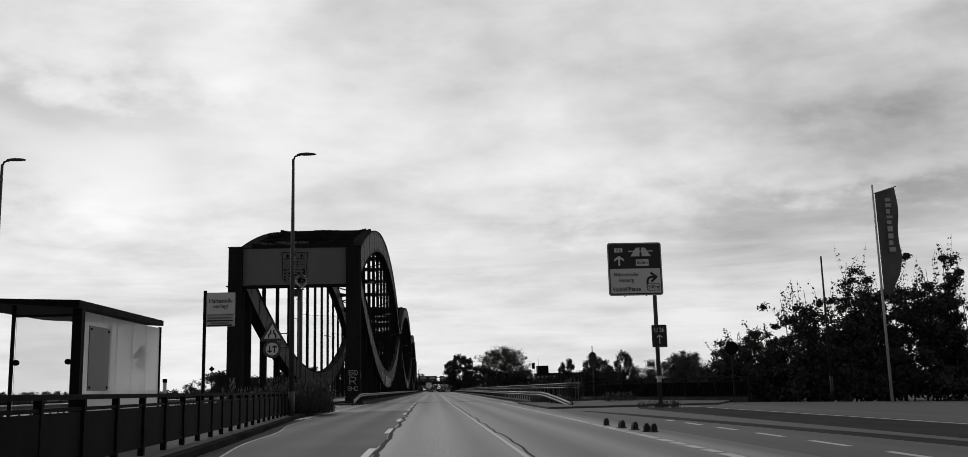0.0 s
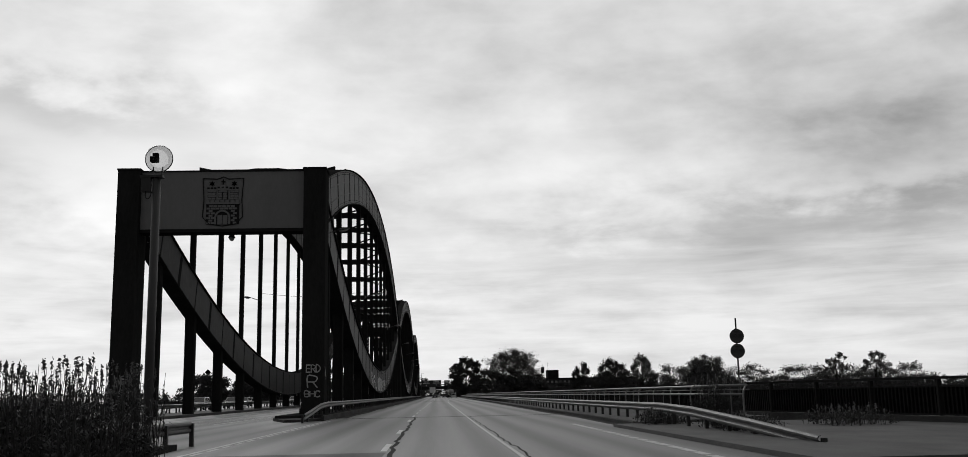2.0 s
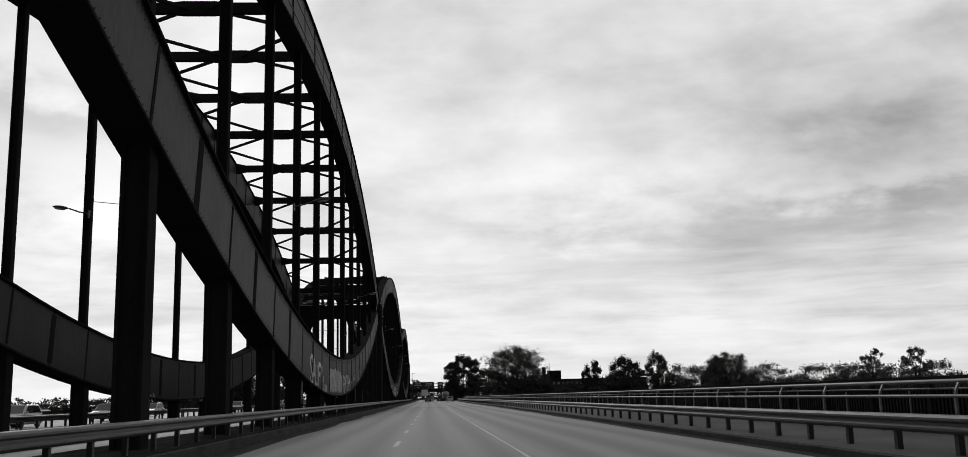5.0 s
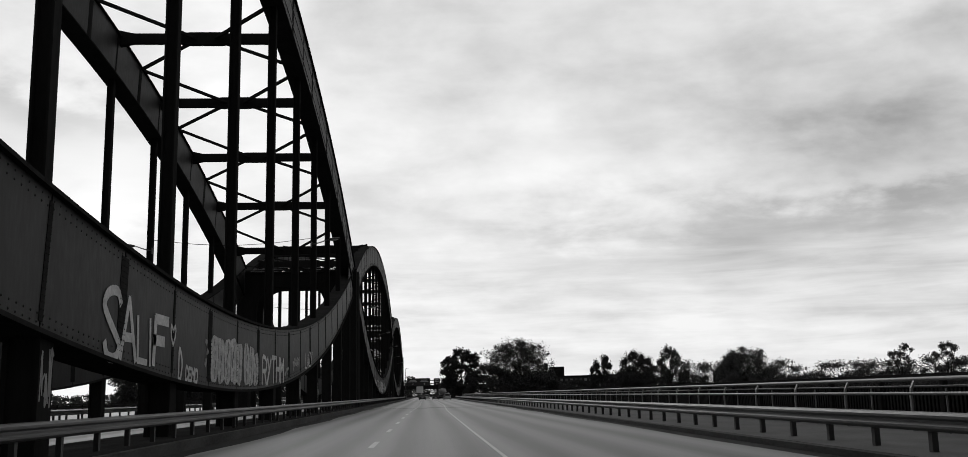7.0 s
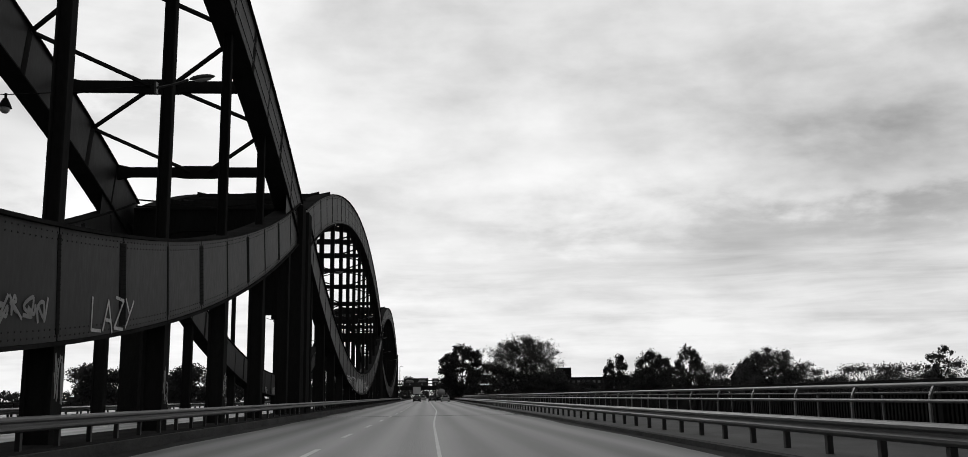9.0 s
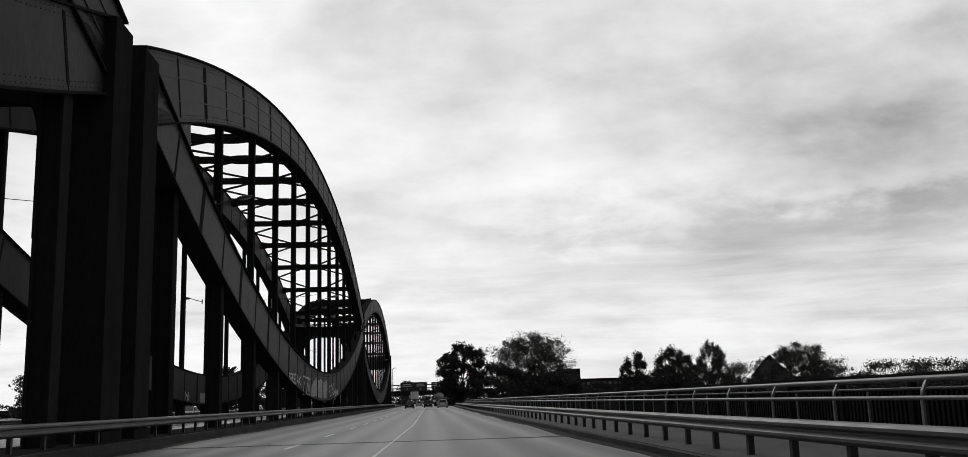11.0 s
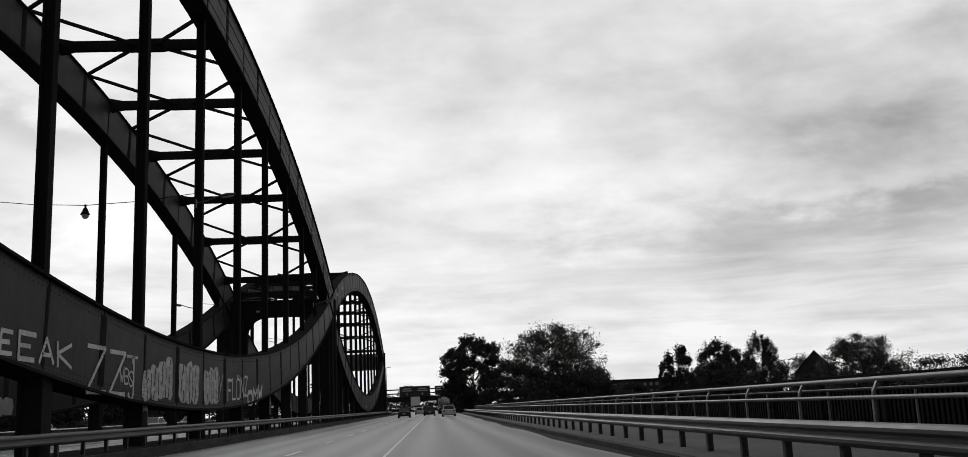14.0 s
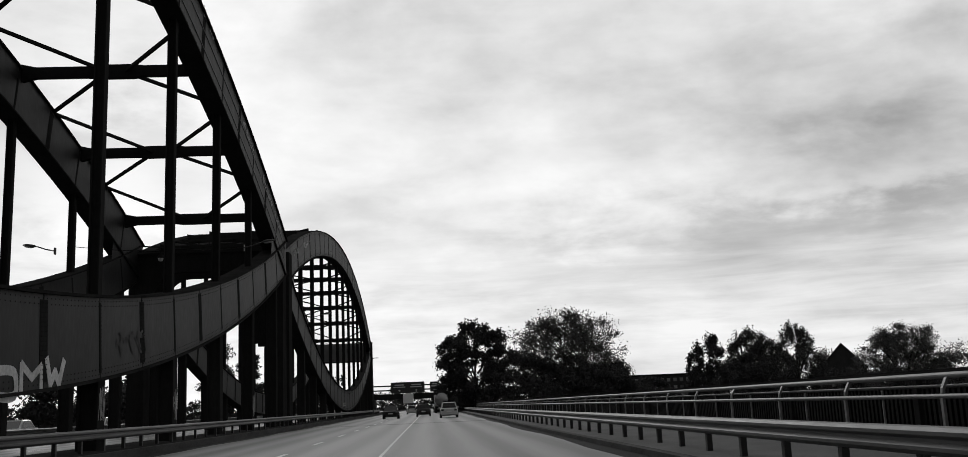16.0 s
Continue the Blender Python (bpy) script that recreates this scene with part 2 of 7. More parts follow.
# ---------------------------------------------------------------- helpers
def box(bm, x0, x1, y0, y1, z0, z1):
    vs = [bm.verts.new(p) for p in ((x0, y0, z0), (x1, y0, z0), (x1, y1, z0), (x0, y1, z0), (x0, y0, z1), (x1, y0, z1), (x1, y1, z1), (x0, y1, z1))]
    for q in ((3, 2, 1, 0), (4, 5, 6, 7), (0, 1, 5, 4), (1, 2, 6, 5), (2, 3, 7, 6), (3, 0, 4, 7)):
        bm.faces.new([vs[i] for i in q])


def beam(bm, a, b, w, h, up=(0, 0, 1)):
    """Straight bar of section w (sideways) by h (towards up) from a to b."""
    a, b, up = Vector(a), Vector(b), Vector(up)
    d = (b - a).normalized()
    s = d.cross(up)
    s = s.normalized() if s.length > 1e-4 else Vector((1, 0, 0))
    t = s.cross(d)
    ring = [(-w / 2, -h / 2), (w / 2, -h / 2), (w / 2, h / 2), (-w / 2, h / 2)]
    va = [bm.verts.new(a + s * i + t * j) for i, j in ring]
    vb = [bm.verts.new(b + s * i + t * j) for i, j in ring]
    bm.faces.new(va[::-1])
    bm.faces.new(vb)
    for i in range(4):
        k = (i + 1) % 4
        bm.faces.new((va[i], va[k], vb[k], vb[i]))


def sweep(bm, pts, section, up=(0, 0, 1), closed=True, caps=True):
    """Section (list of (side, up)) swept along pts."""
    up = Vector(up)
    rings = []
    pts = [Vector(p) for p in pts]
    for i, p in enumerate(pts):
        d = (pts[min(i + 1, len(pts) - 1)] - pts[max(i - 1, 0)]).normalized()
        s = d.cross(up)
        s = s.normalized() if s.length > 1e-4 else Vector((1, 0, 0))
        t = s.cross(d)
        rings.append([bm.verts.new(p + s * a + t * b) for a, b in section])
    n = len(section)
    for r, q in zip(rings, rings[1:]):
        for i in range(n if closed else n - 1):
            k = (i + 1) % n
            bm.faces.new((r[i], r[k], q[k], q[i]))
    if closed and caps:
        bm.faces.new(rings[0][::-1])
        bm.faces.new(rings[-1])


def circle(r, n=8):
    return [(r * math.cos(2 * math.pi * i / n), r * math.sin(2 * math.pi * i / n)) for i in range(n)]


def rod(bm, a, b, r0, r1=None, n=8):
    a, b = Vector(a), Vector(b)
    r1 = r0 if r1 is None else r1
    d = (b - a).normalized()
    s = d.cross(Vector((0, 1, 0)))
    s = s.normalized() if s.length > 1e-3 else Vector((1, 0, 0))
    t = s.cross(d)
    ra = [bm.verts.new(a + s * x * r0 + t * y * r0) for x, y in circle(1, n)]
    rb = [bm.verts.new(b + s * x * r1 + t * y * r1) for x, y in circle(1, n)]
    bm.faces.new(ra[::-1])
    bm.faces.new(rb)
    for i in range(n):
        k = (i + 1) % n
        bm.faces.new((ra[i], ra[k], rb[k], rb[i]))


def part(name, bm, material, parent=None, label="", smooth=False):
    bmesh.ops.recalc_face_normals(bm, faces=bm.faces)
    me = bpy.data.meshes.new(name)
    bm.to_mesh(me)
    bm.free()
    me.materials.append(material)
    if smooth:
        for p in me.polygons:
            p.use_smooth = True
    ob = new(name, me)
    if parent is not None:
        ob.parent = parent
    if label:
        ob["label"] = label
    return ob


def share(ob, m, parent=None):
    """Another object on the same mesh, at m."""
    o = new(ob.name.split(".")[0], ob.data)
    o.matrix_basis = m
    if parent is not None:
        o.parent = parent
    return o


def thing(name, x=0, y=0, z=0, label="", category="", group="", kind=""):
    e = new(name)
    e.empty_display_size = 0.2
    e.location = (x, y, z)
    return tagged(e, label, category, group, kind)


# ------------------------------------------------------------ plan of the bridge
PITCH, HALF, MID = 122.03, 59.5, 49.6           # span length, half a lens, first lens's centre
XF, XLF, CHORD_W = -6.47, -17.35, 0.86          # road-side faces of the two trusses' chords, and their width
XO, XI = -6.143, -7.46                          # faces of the portal column beside the road
XLO, XLI = -18.452, -17.173                     # faces of the far portal column
NODE0, NODE = 50.15, 9.168                      # hangers
LAST_SPAN = (-0.7, PITCH * 2, -0.45)             # the third span stands a little lower and off line


def kerb_right(y):
    return float(np.interp(y, [-120, -30, 0, 40, 80, 120, 160, 200, 260, 340, 640], [6.26, 6.26, 6.32, 6.74, 7.07, 7.25, 7.34, 7.5, 8.0, 8.8, 11.8]))


def road_edge(y):
    return kerb_right(y) + float(np.interp(y, [-60, -40, -20, 640], [0.0, 0.9, 1.2, 1.2]))


def lower_axis(u):
    return 2.92 + 9.921 * u * u + 0.071 * u ** 4


def upper_axis(u):
    return 22.332 - 8.993 * u * u - 0.455 * u ** 4


def chord_depth(u, axis):
    return 2.495 + 0.301 * u * u if axis is upper_axis else 2.62 - 0.245 * u * u


# ------------------------------------------------------------------ ground
def build_ground():
    """One sheet to the horizon, cut by the river under the bridge."""
    ys = [-2500, -400, -120, -60, -24, -8, 0, 170, 290, 300, 368, 420, 600, 1200, 4000]
    xs = [-3000, -600, -200, -80, -44, -20, 0, 14, 22, 60, 200, 600, 3000]

    def h(x, y):
        if -10 < y < 292:
            return -9.0
        if -44 <= x <= 20:
            return -0.06
        return -0.3 if y < 0 else -1.0
    bm = bmesh.new()
    g = [[bm.verts.new((x, y, h(x, y))) for x in xs] for y in ys]
    for a, b in zip(g, g[1:]):
        for i in range(len(xs) - 1):
            bm.faces.new((a[i], a[i + 1], b[i + 1], b[i]))
    ob = part("ground", bm, SOIL)
    tagged(ob, "dark rough grassy river banks reaching the horizon", "ground", kind="structure")
    bm = bmesh.new()
    box(bm, -1500, 1500, -12, 299, -7.2, -7.0)
    tagged(part("water", bm, WATER), "dark calm river under the bridge", "river", kind="structure")


def strip(name, material, left, right, y0, y1, z0, z1, label, category, step=6.0, slope=0.0, slab=False):
    """A long slab whose two edges are functions of y."""
    bm = bmesh.new()
    n = max(1, int((y1 - y0) / step))
    prev = None
    for i in range(n + 1):
        y = y0 + (y1 - y0) * i / n
        a, b = left(y), right(y)
        row = [bm.verts.new((a, y, z1)), bm.verts.new((b, y, z1 + slope)), bm.verts.new((b, y, z0)), bm.verts.new((a, y, z0))]
        if prev:
            for k in range(4):
                bm.faces.new((prev[k], prev[(k + 1) % 4], row[(k + 1) % 4], row[k]))
        else:
            bm.faces.new(row[::-1])
        prev = row
    bm.faces.new(prev)
    return tagged(part(name, bm, material), label, category, kind="structure")


def kerb_left(y):
    return float(np.interp(y, [-130, -85, -70, -57, -44, -40, 400], [-3.5, -3.62, -4.6, -5.43, -6.0, -6.1, -6.1]))


def build_road():
    strip("road", ASPHALT, lambda y: -44.0, lambda y: road_edge(y) + 0.02, -400, 640, -0.05, 0.0,
          "worn grey asphalt carriageway with wheel tracks", "road")
    # slip road joining from the side before the bridge
    strip("road_2", SLIP_ASPHALT, lambda y: road_edge(y) + 0.02, lambda y: float(np.interp(y, [-400, -60, -34, -25], [30, 26, 9.5, road_edge(-25) + 0.1])), -400, -25, -0.05, 0.0,
          "grey asphalt slip road joining the carriageway", "road")
    # raised walkway behind the right kerb
    strip("pavement", WALK, lambda y: road_edge(y) + 0.18, lambda y: kerb_right(y) + 5.6, -34, 640, -0.05, 0.14,
          "grey walkway with weeds behind the guardrail", "pavement", slope=0.12)
    strip("kerb_right", KERB, lambda y: road_edge(y), lambda y: road_edge(y) + 0.18, -34, 640, -0.05, 0.13,
          "worn stone kerb along the carriageway", "kerb")
    # strip under the truss
    strip("kerb_left", KERB, lambda y: -5.62, lambda y: -5.44, -17, 640, -0.05, 0.26, "worn stone kerb below the truss", "kerb")
    strip("pavement_2", GRIME, lambda y: -8.3, lambda y: -5.62, -15, 640, -0.05, 0.27, "dirty strip of paving under the bridge truss", "pavement")
    strip("pavement_3", WALK, lambda y: -21.2, lambda y: -17.2, -40, 640, -0.05, 0.2, "dirty strip of paving under the far truss", "pavement")
    # deck slab
    strip("bridge_deck", KERB, lambda y: -44.2, lambda y: kerb_right(y) + 5.8, -14, 356, -1.6, -0.052, "concrete deck slab of the bridge", "bridge deck")


def outer_line(y):
    return float(np.interp(y, [-130, -80, -40, -10, 40, 75, 130, 200, 640], [-0.45, -0.63, -0.87, -1.0, -0.8, -0.7, -0.12, -0.1, 0.3]))


def inner_line(y):
    return float(np.interp(y, [-130, -80, -30, 0, 45, 90, 130, 200, 640], [2.2, 2.08, 1.97, 2.03, 2.1, 2.25, 2.85, 2.85, 3.3]))


def dashes(x, y0, y1, length, gap, width=0.14):
    """Painted stretches along y; x is a number or a function of y, long lines follow it in short steps."""
    bm = bmesh.new()
    at = x if callable(x) else (lambda y: x)
    y = y0
    while y < y1:
        end = min(y + length, y1)
        n = max(1, int((end - y) / 8))
        prev = None
        for k in range(n + 1):
            q = y + (end - y) * k / n
            c = at(q)
            row = [bm.verts.new((c - width / 2, q, 0.002)), bm.verts.new((c + width / 2, q, 0.002)), bm.verts.new((c + width / 2, q, 0.006)), bm.verts.new((c - width / 2, q, 0.006))]
            if prev:
                for e in range(4):
                    bm.faces.new((prev[e], prev[(e + 1) % 4], row[(e + 1) % 4], row[e]))
            else:
                bm.faces.new(row[::-1])
            prev = row
        bm.faces.new(prev)
        y += length + gap
    return bm


def build_markings():
    lines = [(outer_line, -133.8, -30, 3.2, 6.6), (outer_line, -21.8, 640, 3.2, 6.6), (inner_line, -130, 640, 2000, 1, 0.085), (lambda y: float(np.interp(y, [-130, -86, -48, -30], [4.8, 5.18, 5.46, 5.6])), -400, -30, 0.9, 0.2, 0.2), (13.2, -400, -52, 2000, 1, 0.14), (lambda y: float(np.interp(y, [-130, -86, -71], [6.7, 7.57, 7.86])), -200, -71, 1.7, 1.5, 0.14), (-5.25, -60, -17, 2000, 1, 0.1), (-5.05, -60, -17, 1.0, 0.6, 0.1),
             (-10.4, -20, 640, 2000, 1), (-13.6, -60, 640, 3, 6), (-16.8, -60, 640, 2000, 1)]
    for x, a, b, l, g, *w in lines:
        tagged(part("road_marking", dashes(x, a, b, l, g, *w), MARK), "worn white painted lane line on the asphalt", "road marking", kind="structure")


def build_joints():
    for k in range(4):
        y = -13.6 + PITCH * k
        for dy, mat in ((0.0, GALV), (0.22, STEEL_SHADE)):
            bm = bmesh.new()
            box(bm, -5.44, road_edge(y), y + dy - 0.05, y + dy + 0.05, 0.0, 0.008)
            tagged(part("expansion_joint", bm, mat), "thin steel expansion joint across the road", "expansion joint", kind="structure")
    for k in range(9):                       # hatching on the oncoming side
        bm = bmesh.new()
        beam(bm, (-13.2, -21 + k * 1.9, 0.003), (-9.4, -17.4 + k * 1.9, 0.003), 0.16, 0.006)
        tagged(part("road_marking", bm, MARK), "worn white hatching stripe on the asphalt", "road marking", kind="structure")


def build_seams():
    """Tarred joints along the lanes before the bridge and dark strips on the road and slip road."""
    rng = random.Random(9)
    for x, y0, y1, w in ((outer_line, -130, -13, 0.11), (inner_line, -130, -13, 0.05)):
        bm = bmesh.new()
        pts = []
        y = y0
        while y < y1:
            pts.append((x(y) + 0.16 + rng.uniform(-0.07, 0.07), y, 0.003))
            y += rng.uniform(0.6, 1.8)
        sweep(bm, pts, [(-w / 2, -0.002), (w / 2, -0.002), (w * 0.4, 0.002), (-w * 0.4, 0.002)])
        tagged(part("tar_seam", bm, ASPHALT_DARK), "crooked dark tar seam along the lane", "tar seam", kind="structure")
    strip("gutter", ASPHALT_DARK, lambda y: float(np.interp(y, [-130, -85, -66, -58], [10.2, 9.2, 7.9, 7.2])), lambda y: float(np.interp(y, [-130, -85, -66, -58], [10.9, 9.9, 8.5, 7.5])), -130, -58, 0.0, 0.006, "dark strip along the slip road", "gutter")
    strip("gutter_2", ASPHALT_DARK, lambda y: -5.46, lambda y: -4.75 + 0.12 * math.sin(y * 0.31) + 0.05 * math.sin(y * 1.7), -12, 640, 0.0, 0.004, "dark dirty gutter strip along the kerb", "gutter")
    strip("gutter_3", ASPHALT_DARK, lambda y: road_edge(y) - 0.4 + 0.08 * math.sin(y * 0.27) + 0.05 * math.sin(y * 1.3), lambda y: road_edge(y) + 0.01, -34, 640, 0.0, 0.004, "dark dirty gutter strip along the kerb", "gutter")
    strip("road_patch_2", LANE_ASPHALT, lambda y: kerb_left(y) + 0.42 + 0.1 * math.sin(y * 0.5), lambda y: outer_line(y) + 0.1 + 0.04 * math.sin(y * 1.1), -130, -46, 0.0, 0.002, "darker asphalt of the outer lane", "road", step=1.5)
    strip("gutter_4", ASPHALT_DARK, lambda y: kerb_left(y) + 0.01, lambda y: kerb_left(y) + 0.36 + 0.1 * math.sin(y * 0.5), -130, -46, 0.0, 0.004, "dark dirty gutter strip below the black railing", "gutter", step=1.5)
    strip("road_patch", ASPHALT_DARK, lambda y: 10.3, lambda y: 13.4, -130, -56, 0.0, 0.005, "darker lane of the slip road", "road")


build_ground()
build_road()
build_seams()
build_joints()
build_markings()


# ------------------------------------------------------------------ trusses
def chord_box(bm, axis, u0, u1, x0, x1, grow=0.0, n=4, trim=0.0):
    """A stretch of a curved box girder between the lens's u0 and u1; grow: proud of the face, trim: less depth."""
    prev = None
    for i in range(n + 1):
        u = u0 + (u1 - u0) * i / n
        e = 1e-3
        s = (axis(u + e) - axis(u - e)) / (2 * e) / HALF
        nrm = Vector((0, -s, 1)).normalized()
        c = Vector((0, MID + HALF * u, axis(u)))
        hh = chord_depth(u, axis) / 2 - trim
        a, b = c + nrm * hh, c - nrm * hh
        row = [bm.verts.new((x0 - grow, *a[1:])), bm.verts.new((x1 + grow, *a[1:])), bm.verts.new((x1 + grow, *b[1:])), bm.verts.new((x0 - grow, *b[1:]))]
        if prev:
            for k in range(4):
                bm.faces.new((prev[k], prev[(k + 1) % 4], row[(k + 1) % 4], row[k]))
        else:
            bm.faces.new(row[::-1])
        prev = row
    bm.faces.new(prev)


def chord_flange(bm, axis, x0, x1, side, n=56, over=0.12, thick=0.09):
    prev = None
    for i in range(n + 1):
        u = -1 + 2 * i / n
        e = 1e-3
        s = (axis(u + e) - axis(u - e)) / (2 * e) / HALF
        nrm = Vector((0, -s, 1)).normalized() * side
        c = Vector((0, MID + HALF * u, axis(u))) + nrm * chord_depth(u, axis) / 2
        a, b = c, c + nrm * thick
        row = [bm.verts.new((x0 - over, *a[1:])), bm.verts.new((x1 + over, *a[1:])), bm.verts.new((x1 + over, *b[1:])), bm.verts.new((x0 - over, *b[1:]))]
        if prev:
            for k in range(4):
                bm.faces.new((prev[k], prev[(k + 1) % 4], row[(k + 1) % 4], row[k]))
        else:
            bm.faces.new(row)
        prev = row
    bm.faces.new(prev)


def rivet(bm, x, y, z, sx, r=0.028):
    """Six-sided rivet head standing out of a face that looks along sx."""
    base = [bm.verts.new((x, y + r * math.cos(k * math.pi / 2.5), z + r * math.sin(k * math.pi / 2.5))) for k in range(5)]
    top = bm.verts.new((x + sx * r * 0.8, y, z))
    for k in range(5):
        bm.faces.new((base[k], base[(k + 1) % 5], top))


def i_post(bm, x, y, z0, z1, a, b, t, web=0.04):
    """Upright of I section: half width a across, half depth b, flange thickness t."""
    ring = [(-a, -b), (-a + t, -b), (-a + t, -web), (a - t, -web), (a - t, -b), (a, -b), (a, b), (a - t, b), (a - t, web), (-a + t, web), (-a + t, b), (-a, b)]
    lo = [bm.verts.new((x + p, y + q, z0)) for p, q in ring]
    hi = [bm.verts.new((x + p, y + q, z1)) for p, q in ring]
    bm.faces.new(lo[::-1])
    bm.faces.new(hi)
    for i in range(12):
        k = (i + 1) % 12
        bm.faces.new((lo[i], lo[k], hi[k], hi[i]))


PLATES = 26


def build_lens(xo, xi, label, outer, rivets):
    """One lens-shaped truss: two curved box chords made of plates, and its hangers."""
    x0, x1 = min(xo, xi), max(xo, xi)
    back = x1 - CHORD_W                              # the chords are narrower than the portal columns
    lens = thing("lens_truss", 0, 0, 0, label, "bridge truss", "lens trusses of the bridge")
    for name, axis in (("upper_chord", upper_axis), ("lower_chord", lower_axis)):
        bm = bmesh.new()
        chord_box(bm, axis, -1, 1, back + 0.03, x1 - 0.03, n=56)
        chord = part(name, bm, STEEL_SHADE, lens)
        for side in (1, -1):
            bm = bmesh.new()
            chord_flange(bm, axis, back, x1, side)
            part("flange", bm, STEEL_SHADE, chord)
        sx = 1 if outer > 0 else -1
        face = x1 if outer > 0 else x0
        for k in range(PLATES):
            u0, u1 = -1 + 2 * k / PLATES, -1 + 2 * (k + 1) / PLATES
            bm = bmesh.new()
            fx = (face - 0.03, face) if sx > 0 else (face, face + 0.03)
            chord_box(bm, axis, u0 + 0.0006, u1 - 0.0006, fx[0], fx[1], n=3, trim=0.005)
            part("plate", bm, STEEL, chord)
        # cover strips over the joints, with rivets
        for k in range(1, PLATES):
            u = -1 + 2 * k / PLATES
            wide = 0.0045 if k % 2 == 0 else 0.0016
            bm = bmesh.new()
            fx = (face, face + 0.012) if sx > 0 else (face - 0.012, face)
            chord_box(bm, axis, u - wide, u + wide, fx[0], fx[1], n=1, trim=0.16)
            part("seam_strip", bm, STEEL_SHADE, chord)
        if rivets:
            bm = bmesh.new()
            for k in range(1, PLATES):
                u = -1 + 2 * k / PLATES
                e = 1e-3
                s = (axis(u + e) - axis(u - e)) / (2 * e) / HALF
                nrm, tan = Vector((0, -s, 1)).normalized(), Vector((0, 1, s)).normalized()
                c = Vector((face + sx * 0.012, MID + HALF * u, axis(u)))
                cols = (-0.2, -0.08, 0.08, 0.2) if k % 2 == 0 else (-0.06, 0.06)
                hh = chord_depth(u, axis) / 2 - 0.25
                m = int(2 * hh / 0.13)
                for a in cols:
                    for j in range(m + 1):
                        p = c + tan * a + nrm * (-hh + 2 * hh * j / m)
                        rivet(bm, p.x, p.y, p.z, sx)
            # rows of rivets along both edges
            for i in range(int(2 * HALF / 0.3)):
                u = -1 + 2 * (i + 0.5) / int(2 * HALF / 0.3)
                e = 1e-3
                s = (axis(u + e) - axis(u - e)) / (2 * e) / HALF
                nrm = Vector((0, -s, 1)).normalized()
                for side in (-1, 1):
                    for off in (0.12, 0.28):
                        p = Vector((face, MID + HALF * u, axis(u))) + nrm * side * (chord_depth(u, axis) / 2 - off)
                        rivet(bm, p.x, p.y, p.z, sx)
            tagged(part("rivet", bm, STEEL_SHADE, chord), kind="stuff")
    # plates tying both chords together at the ends
    for end in (-1, 1):
        bm = bmesh.new()
        face = x1
        ring = [(0.0, upper_axis(end)), (0.05, upper_axis(end * 0.95) - 0.9), (0.11, upper_axis(end * 0.89) - 1.25), (0.115, lower_axis(end * 0.885) + 1.3), (0.05, lower_axis(end * 0.95) + 0.9), (0.0, lower_axis(end) - 0.6)]
        pts = [(MID + end * HALF * (1 - d), z) for d, z in ring]
        fa = [bm.verts.new((face - 0.02, y, z)) for y, z in pts]
        fb = [bm.verts.new((face + 0.008, y, z)) for y, z in pts]
        bm.faces.new(fa)
        bm.faces.new(fb[::-1])
        for i in range(len(pts)):
            k = (i + 1) % len(pts)
            bm.faces.new((fa[i], fa[k], fb[k], fb[i]))
        part("gusset_plate", bm, STEEL, lens)
    # angle strips along the upper chord's web
    if rivets:
        for off in (-0.5, 0.45):
            bm = bmesh.new()
            pts = []
            for i in range(57):
                u = -0.99 + 1.98 * i / 56
                s = (upper_axis(u + 1e-3) - upper_axis(u - 1e-3)) / 2e-3 / HALF
                nrm = Vector((0, -s, 1)).normalized()
                pts.append(Vector((x1 + 0.012, MID + HALF * u, upper_axis(u))) + nrm * off)
            sweep(bm, pts, [(-0.015, -0.03), (0.015, -0.03), (0.015, 0.03), (-0.015, 0.03)])
            part("angle_strip", bm, STEEL, lens)
    # hangers between the chords, stout posts below the lower one
    xc = x1 - CHORD_W / 2
    for k in range(-6, 7):
        y = NODE0 + NODE * k
        u = (y - MID) / HALF
        if abs(u) > 0.97:
            continue
        zl, zu = lower_axis(u), upper_axis(u)
        if zu - zl > 2.6:
            bm = bmesh.new()
            i_post(bm, xc, y, zl, zu, 0.19, 0.19, 0.05)
            part("hanger", bm, STEEL_SHADE, lens)
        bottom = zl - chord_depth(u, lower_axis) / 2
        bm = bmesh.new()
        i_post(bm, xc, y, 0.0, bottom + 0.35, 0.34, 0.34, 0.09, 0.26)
        part("post", bm, STEEL_SHADE, lens)
    return lens


